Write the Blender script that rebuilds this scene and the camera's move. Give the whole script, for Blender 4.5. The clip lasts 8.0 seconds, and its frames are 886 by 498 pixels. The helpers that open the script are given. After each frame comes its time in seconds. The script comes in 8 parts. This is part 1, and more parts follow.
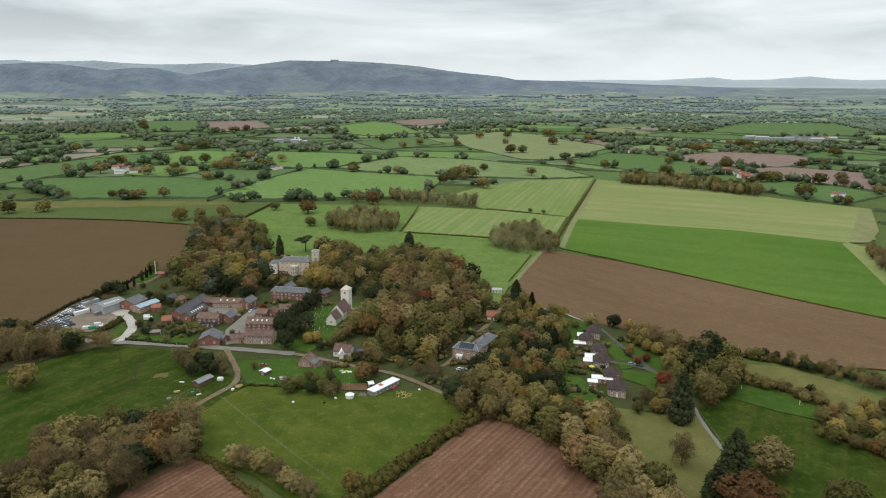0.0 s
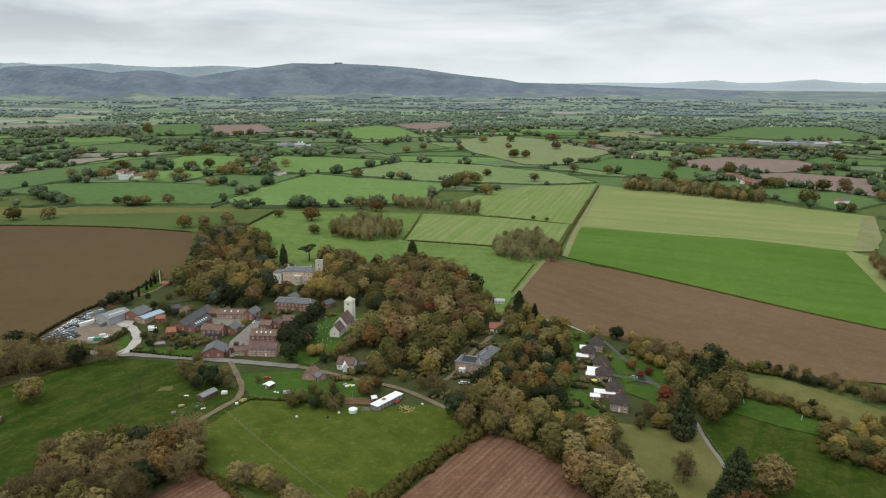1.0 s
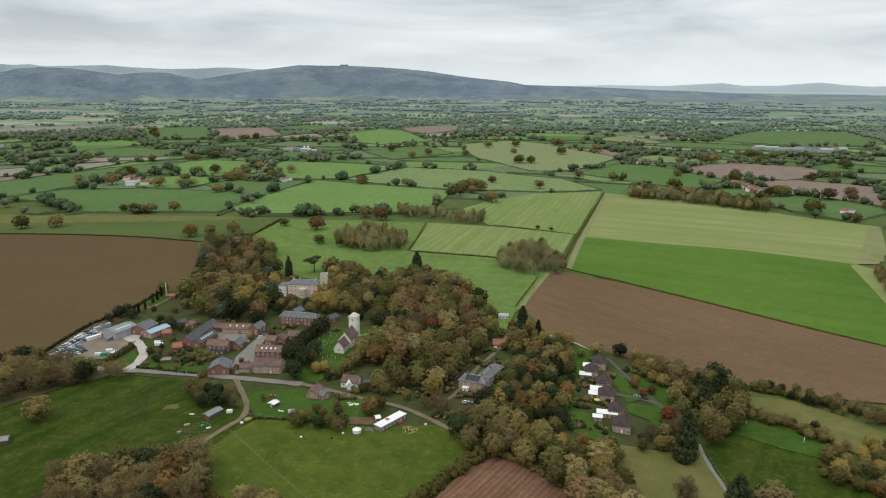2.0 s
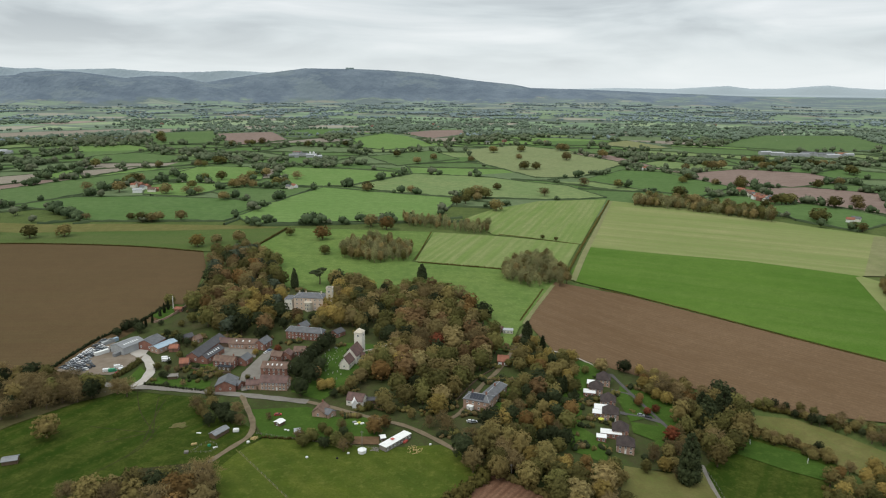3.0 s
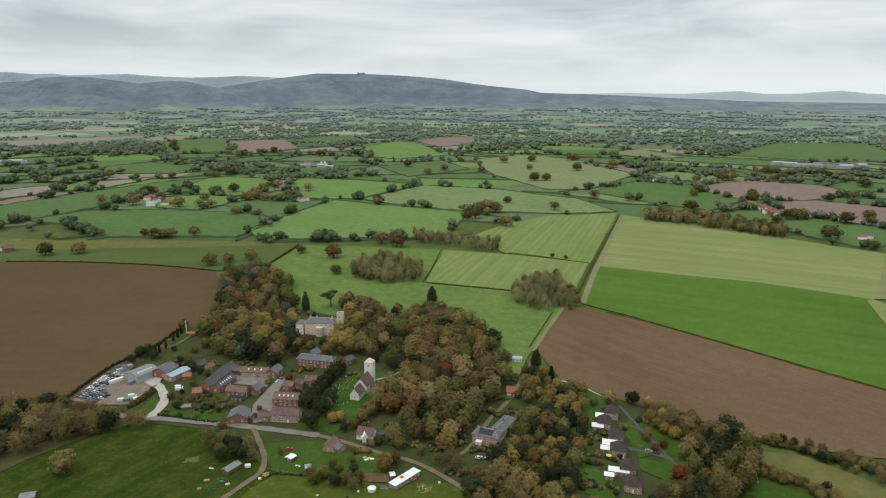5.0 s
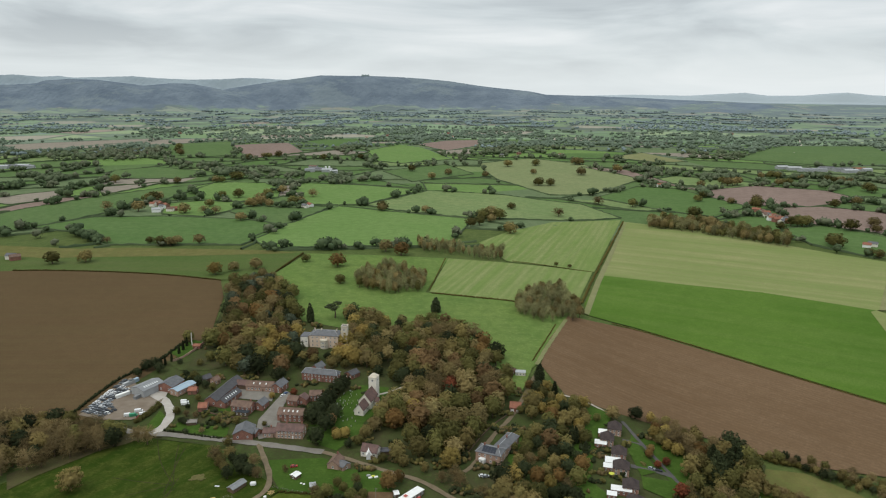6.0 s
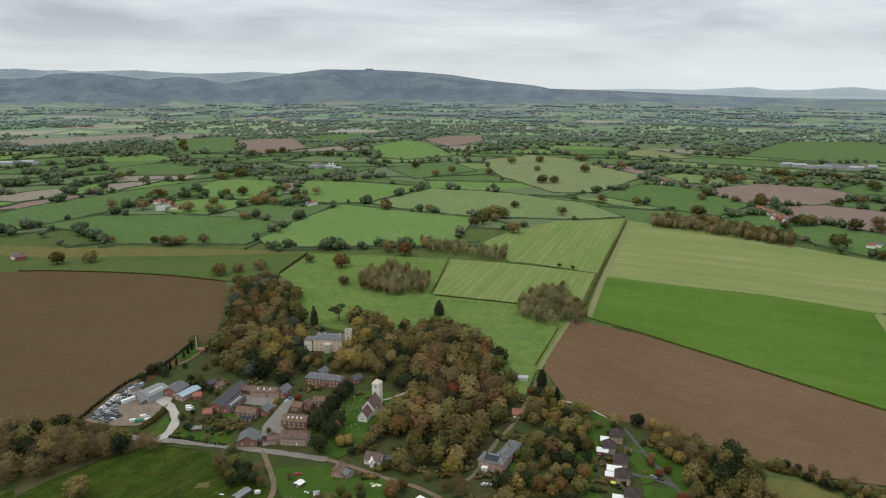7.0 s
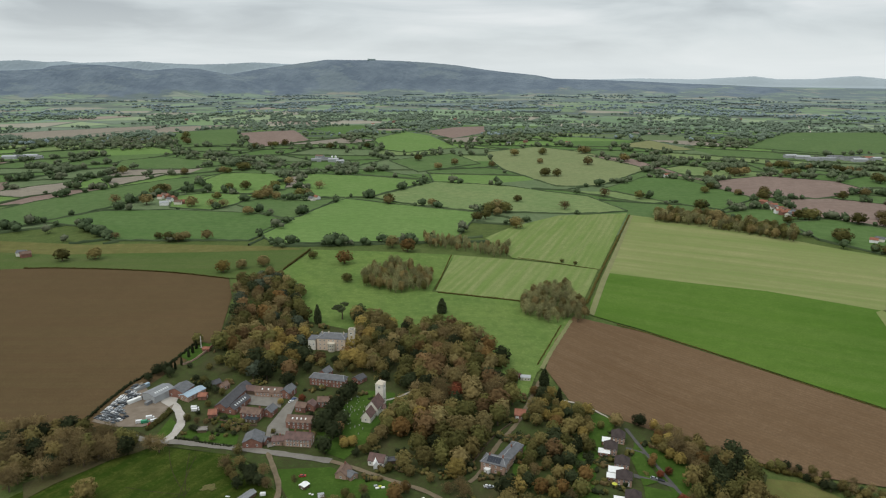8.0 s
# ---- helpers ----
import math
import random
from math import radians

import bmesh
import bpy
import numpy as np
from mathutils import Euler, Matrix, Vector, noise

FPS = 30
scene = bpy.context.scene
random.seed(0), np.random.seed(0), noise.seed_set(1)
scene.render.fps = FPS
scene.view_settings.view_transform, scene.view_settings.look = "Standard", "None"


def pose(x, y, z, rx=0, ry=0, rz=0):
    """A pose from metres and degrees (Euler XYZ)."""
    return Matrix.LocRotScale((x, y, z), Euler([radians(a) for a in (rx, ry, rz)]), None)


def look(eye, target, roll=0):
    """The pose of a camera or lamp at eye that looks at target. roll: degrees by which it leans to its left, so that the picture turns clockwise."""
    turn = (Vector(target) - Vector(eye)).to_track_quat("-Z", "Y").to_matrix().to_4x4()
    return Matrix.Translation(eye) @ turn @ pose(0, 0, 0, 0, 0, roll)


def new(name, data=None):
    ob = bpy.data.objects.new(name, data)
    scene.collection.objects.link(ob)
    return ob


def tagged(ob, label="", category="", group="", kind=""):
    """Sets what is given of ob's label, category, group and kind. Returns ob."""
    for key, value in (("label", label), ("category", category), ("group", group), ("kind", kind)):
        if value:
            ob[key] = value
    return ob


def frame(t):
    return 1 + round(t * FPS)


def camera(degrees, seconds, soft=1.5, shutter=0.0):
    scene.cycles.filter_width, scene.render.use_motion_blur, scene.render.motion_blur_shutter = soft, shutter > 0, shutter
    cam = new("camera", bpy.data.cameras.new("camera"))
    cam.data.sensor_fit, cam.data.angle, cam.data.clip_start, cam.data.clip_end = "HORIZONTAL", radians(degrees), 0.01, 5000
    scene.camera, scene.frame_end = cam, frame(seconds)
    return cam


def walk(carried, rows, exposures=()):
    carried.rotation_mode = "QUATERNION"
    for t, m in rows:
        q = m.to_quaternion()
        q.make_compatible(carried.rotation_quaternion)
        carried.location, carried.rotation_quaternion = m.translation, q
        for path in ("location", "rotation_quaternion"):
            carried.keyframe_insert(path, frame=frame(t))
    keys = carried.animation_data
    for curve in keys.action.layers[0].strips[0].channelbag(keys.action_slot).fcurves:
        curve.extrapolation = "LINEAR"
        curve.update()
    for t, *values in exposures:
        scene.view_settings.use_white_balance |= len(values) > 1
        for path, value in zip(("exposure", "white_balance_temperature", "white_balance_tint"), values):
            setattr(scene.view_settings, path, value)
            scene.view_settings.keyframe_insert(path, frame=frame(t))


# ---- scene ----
cam = camera(65.77, 8.0, 1.15)
# seconds, x, y, z, yaw to the left, pitch up, roll
ROWS = [
    (0, -0.00, -0.00, 153.43, 0.000, -13.632, -0.341),
    (0.5, -0.15, -0.22, 155.58, 0.097, -13.574, -0.370),
    (1, 0.02, -0.03, 160.63, 0.275, -13.504, -0.367),
    (1.5, 0.39, 0.19, 166.26, 0.501, -13.487, -0.448),
    (3, 0.71, 0.14, 182.43, 1.166, -13.356, -0.462),
    (3.5, 0.82, 0.38, 187.70, 1.431, -13.302, -0.483),
    (4, 0.68, 0.44, 192.86, 1.639, -13.285, -0.537),
    (4.5, 0.97, 0.63, 197.98, 1.864, -13.244, -0.487),
    (6, 1.19, 0.68, 214.44, 2.424, -13.204, -0.403),
    (6.5, 1.47, 0.66, 219.91, 2.598, -13.258, -0.413),
    (7, 1.50, 1.35, 224.65, 2.736, -13.809, -0.419),
    (7.5, 1.83, 0.92, 230.65, 2.877, -14.510, -0.390),
    (8, 1.60, 1.39, 233.43, 2.980, -14.687, -0.253),
]
walk(cam, [(t, pose(x, y, z, 0, 0, yaw) @ pose(0, 0, 0, 90 + pitch) @ pose(0, 0, 0, 0, 0, -roll)) for t, x, y, z, yaw, pitch, roll in ROWS], exposures=[(0.0, 0.08), (1.5, 0.02), (4.5, -0.02), (8.0, -0.14)])

# ---- sky and light ----
world = bpy.data.worlds.new("overcast_sky")
scene.world = world
world.use_nodes = True
wn, wl = world.node_tree.nodes, world.node_tree.links
wn.clear()
w_out = wn.new("ShaderNodeOutputWorld")
w_bg = wn.new("ShaderNodeBackground")
w_bg2 = wn.new("ShaderNodeBackground")
w_mix = wn.new("ShaderNodeMixShader")
sky = wn.new("ShaderNodeTexSky")
sky.sky_type, sky.sun_disc = "NISHITA", False
sky.sun_elevation, sky.sun_rotation = radians(53), radians(228)
w_bg2.inputs[1].default_value = 0.08
wl.new(sky.outputs[0], w_bg2.inputs[0])
tc = wn.new("ShaderNodeTexCoord")
sep = wn.new("ShaderNodeSeparateXYZ")
wl.new(tc.outputs["Generated"], sep.inputs[0])


def wmath(op, a, b):
    n = wn.new("ShaderNodeMath")
    n.operation = op
    for k, v in enumerate((a, b)):
        if isinstance(v, (int, float)):
            n.inputs[k].default_value = v
        else:
            wl.new(v, n.inputs[k])
    return n.outputs[0]


# soft rolls of cloud, flattened towards the horizon
comb = wn.new("ShaderNodeCombineXYZ")
wl.new(wmath("MULTIPLY", sep.outputs[0], 2.2), comb.inputs[0])
wl.new(wmath("MULTIPLY", sep.outputs[1], 2.2), comb.inputs[1])
wl.new(wmath("MULTIPLY", sep.outputs[2], 13.0), comb.inputs[2])
cn = wn.new("ShaderNodeTexNoise")
cn.inputs["Scale"].default_value, cn.inputs["Detail"].default_value, cn.inputs["Roughness"].default_value = 1.6, 6, 0.5
cn.inputs["Distortion"].default_value = 0.5
wl.new(comb.outputs[0], cn.inputs["Vector"])
cr = wn.new("ShaderNodeValToRGB")
for e, (p, c) in zip((cr.color_ramp.elements[0], cr.color_ramp.elements[1], cr.color_ramp.elements.new(0.55)),
                     ((0.34, (0.40, 0.44, 0.465, 1)), (0.68, (0.74, 0.78, 0.79, 1)), (0.52, (0.57, 0.62, 0.64, 1)))):
    e.position, e.color = p, c
wl.new(cn.outputs[0], cr.inputs[0])
hz = wn.new("ShaderNodeMapRange")
hz.inputs[1].default_value, hz.inputs[2].default_value = 0.0, 0.09
hz.inputs[3].default_value, hz.inputs[4].default_value = 0.7, 0.0
wl.new(sep.outputs[2], hz.inputs[0])
hm = wn.new("ShaderNodeMix")
hm.data_type = "RGBA"
wl.new(hz.outputs[0], hm.inputs[0])
wl.new(cr.outputs[0], hm.inputs[6])
hm.inputs[7].default_value = (0.74, 0.79, 0.80, 1)
wl.new(hm.outputs[2], w_bg.inputs[0])
# an overcast sky is brightest overhead
zen = wn.new("ShaderNodeMapRange")
zen.inputs[1].default_value, zen.inputs[2].default_value = 0.25, 1.0
zen.inputs[3].default_value, zen.inputs[4].default_value = 1.22, 2.6
wl.new(sep.outputs[2], zen.inputs[0])
wl.new(zen.outputs[0], w_bg.inputs[1])
w_mix.inputs[0].default_value = 0.08
wl.new(w_bg.outputs[0], w_mix.inputs[1])
wl.new(w_bg2.outputs[0], w_mix.inputs[2])
wl.new(w_mix.outputs[0], w_out.inputs[0])

sun = new("sun", bpy.data.lights.new("sun", "SUN"))
sun.data.energy, sun.data.angle, sun.data.color = 1.1, radians(25), (1.0, 0.93, 0.80)
sun.matrix_world = look((-500, -450, 900), (0, 0, 0))
tagged(sun, kind="structure")

# ---- materials ----


def node_mat(name, rough=0.9, metal=0.0):
    m = bpy.data.materials.new(name)
    m.use_nodes = True
    b = m.node_tree.nodes["Principled BSDF"]
    b.inputs["Roughness"].default_value, b.inputs["Metallic"].default_value = rough, metal
    b.inputs["Specular IOR Level"].default_value = 0.04 if rough >= 0.78 else 0.3
    return m, m.node_tree.nodes, m.node_tree.links, b


def mixc(n, l, fac, a, b, mode="MIX"):
    x = n.new("ShaderNodeMix")
    x.data_type, x.blend_type = "RGBA", mode
    for k, v in ((0, fac), (6, a), (7, b)):
        if isinstance(v, (int, float)):
            x.inputs[k].default_value = v
        elif isinstance(v, tuple):
            x.inputs[k].default_value = (*v, 1)
        else:
            l.new(v, x.inputs[k])
    return x.outputs[2]


def noise_f(n, l, scale, detail=4, lo=0.35, hi=0.65, stretch=None, turn=0.0, rough=0.55):
    c = n.new("ShaderNodeTexCoord")
    mp = n.new("ShaderNodeMapping")
    mp.vector_type = "TEXTURE"
    mp.inputs["Rotation"].default_value = (0, 0, radians(turn))
    if stretch:
        mp.inputs["Scale"].default_value = tuple(1 / v for v in stretch)
    l.new(c.outputs["Object"], mp.inputs[0])
    x = n.new("ShaderNodeTexNoise")
    x.inputs["Scale"].default_value, x.inputs["Detail"].default_value, x.inputs["Roughness"].default_value = scale, detail, rough
    l.new(mp.outputs[0], x.inputs["Vector"])
    r = n.new("ShaderNodeMapRange")
    r.inputs[1].default_value, r.inputs[2].default_value = lo, hi
    l.new(x.outputs[0], r.inputs[0])
    return r.outputs[0], x.outputs[0]


def bump(n, l, b, height, dist, strength=0.6):
    x = n.new("ShaderNodeBump")
    x.inputs["Distance"].default_value, x.inputs["Strength"].default_value = dist, strength
    l.new(height, x.inputs["Height"])
    l.new(x.outputs[0], b.inputs["Normal"])


def field_mat(name, c1, c2, c3, turn=0.0, streak=0.35, big=0.012, lines=0.0, gap=3.0, fine=0.06, relief=0.35, tufts=0.4):
    """Grass, stubble or tilled soil: broad patches, streaks along the working direction and a fine grain."""
    m, n, l, b = node_mat(name, 0.95)
    f1, _ = noise_f(n, l, big, 5, 0.38, 0.64)
    f2, _ = noise_f(n, l, fine, 5, 0.40, 0.62, (1.0, 0.05, 1.0), turn)
    f3, raw = noise_f(n, l, 0.75, 7, 0.40, 0.60, None, 0, 0.78)
    f4, _ = noise_f(n, l, 0.09, 5, 0.4, 0.62)
    col = mixc(n, l, f1, c1, c2)
    s = n.new("ShaderNodeMath")
    s.operation = "MULTIPLY"
    s.inputs[1].default_value = streak
    l.new(f2, s.inputs[0])
    col = mixc(n, l, s.outputs[0], col, c3)
    if lines:
        c = n.new("ShaderNodeTexCoord")
        mp = n.new("ShaderNodeMapping")
        mp.vector_type = "TEXTURE"
        mp.inputs["Rotation"].default_value = (0, 0, radians(turn))
        l.new(c.outputs["Object"], mp.inputs[0])
        w = n.new("ShaderNodeTexWave")
        w.bands_direction = "X"
        w.inputs["Scale"].default_value, w.inputs["Distortion"].default_value = 0.314 / gap, 0.7
        w.inputs["Detail"].default_value, w.inputs["Detail Scale"].default_value = 3, 0.6
        l.new(mp.outputs[0], w.inputs[0])
        wm = n.new("ShaderNodeMath")
        wm.operation = "MULTIPLY"
        wm.inputs[1].default_value = lines
        l.new(w.outputs[1], wm.inputs[0])
        col = mixc(n, l, wm.outputs[0], col, tuple(0.62 * v for v in c1))
    dk = n.new("ShaderNodeMath")
    dk.operation = "MULTIPLY"
    dk.inputs[1].default_value = 0.72
    l.new(f3, dk.inputs[0])
    col = mixc(n, l, dk.outputs[0], col, tuple(0.64 * v for v in c2))
    dk2 = n.new("ShaderNodeMath")
    dk2.operation = "MULTIPLY"
    dk2.inputs[1].default_value = 0.5 if tufts >= 0.4 else 0.18
    l.new(f4, dk2.inputs[0])
    col = mixc(n, l, dk2.outputs[0], col, tuple(0.68 * v for v in c1))
    if relief:
        f5, _ = noise_f(n, l, 0.22, 7, 0.52, 0.66, None, 0, 0.74)
        tuft_ = n.new("ShaderNodeMath")
        tuft_.operation = "MULTIPLY"
        tuft_.inputs[1].default_value = tufts
        l.new(f5, tuft_.inputs[0])
        col = mixc(n, l, tuft_.outputs[0], col, tuple(min(0.8, 1.3 * v) for v in c3))
    l.new(col, b.inputs["Base Color"])
    if relief:
        bump(n, l, b, raw, relief)
    return m


def leaf_mat(name, c1, c2, c3, mottle=0.45, relief=True):
    """Foliage: every clump has its own shade, every tree its own hue."""
    m, n, l, b = node_mat(name, 0.8)
    g = n.new("ShaderNodeNewGeometry")
    o = n.new("ShaderNodeObjectInfo")
    col = mixc(n, l, g.outputs["Random Per Island"], c1, c2)
    pw = n.new("ShaderNodeMath")
    pw.operation = "MULTIPLY"
    pw.inputs[1].default_value = 0.7
    tone = n.new("ShaderNodeAttribute")
    tone.attribute_name = "tone"

    def own(factor, shift):
        a = n.new("ShaderNodeMath")
        a.operation = "MULTIPLY"
        a.inputs[1].default_value = factor
        l.new(o.outputs["Random"], a.inputs[0])
        c = n.new("ShaderNodeMath")
        c.operation = "MULTIPLY_ADD"
        c.inputs[1].default_value = shift
        l.new(tone.outputs["Fac"], c.inputs[0])
        l.new(a.outputs[0], c.inputs[2])
        q = n.new("ShaderNodeMath")
        q.operation = "FRACT"
        l.new(c.outputs[0], q.inputs[0])
        return q.outputs[0]

    l.new(own(1.0, 3.7), pw.inputs[0])
    col = mixc(n, l, pw.outputs[0], col, c3)
    hue, _ = noise_f(n, l, 0.085, 1, 0.40, 0.60)
    col = mixc(n, l, hue, col, mixc(n, l, 0.5, col, tuple(0.55 * a + 0.25 * b for a, b in zip(c2, c3))))
    f, raw = noise_f(n, l, 2.2, 3, 0.3, 0.7)
    dk = n.new("ShaderNodeMath")
    dk.operation = "MULTIPLY"
    dk.inputs[1].default_value = mottle
    l.new(f, dk.inputs[0])
    col = mixc(n, l, dk.outputs[0], col, tuple(0.45 * v for v in c1))
    # each tree has its own depth of colour
    vr = n.new("ShaderNodeMapRange")
    vr.inputs[3].default_value, vr.inputs[4].default_value = (0.56, 1.28) if relief else (0.95, 1.05)
    l.new(own(7.31, 1.0), vr.inputs[0])
    hv = n.new("ShaderNodeHueSaturation")
    l.new(vr.outputs[0], hv.inputs["Value"])
    l.new(col, hv.inputs["Color"])
    l.new(hv.outputs[0], b.inputs["Base Color"])
    if relief:
        bump(n, l, b, raw, 0.25, 0.6)
        thin = n.new("ShaderNodeBsdfTranslucent")
        l.new(hv.outputs[0], thin.inputs["Color"])
        mx = n.new("ShaderNodeMixShader")
        mx.inputs[0].default_value = 0.28
        l.new(b.outputs[0], mx.inputs[1])
        l.new(thin.outputs[0], mx.inputs[2])
        l.new(mx.outputs[0], n["Material Output"].inputs[0])
    return m


def plain_mat(name, c1, c2, scale=1.0, rough=0.8, metal=0.0, relief=0.03, stretch=None):
    """Painted, tiled or rendered surface with stains at two scales."""
    m, n, l, b = node_mat(name, rough, metal)
    f1, _ = noise_f(n, l, 0.35 * scale, 4, 0.35, 0.68, stretch)
    f2, raw = noise_f(n, l, 4.0 * scale, 5, 0.3, 0.7, stretch)
    o = n.new("ShaderNodeObjectInfo")
    col = mixc(n, l, f1, c1, c2)
    h = n.new("ShaderNodeMath")
    h.operation = "MULTIPLY"
    h.inputs[1].default_value = 0.4
    l.new(f2, h.inputs[0])
    col = mixc(n, l, h.outputs[0], col, tuple(0.65 * v for v in c2))
    l.new(col, b.inputs["Base Color"])
    bump(n, l, b, raw, relief)
    return m


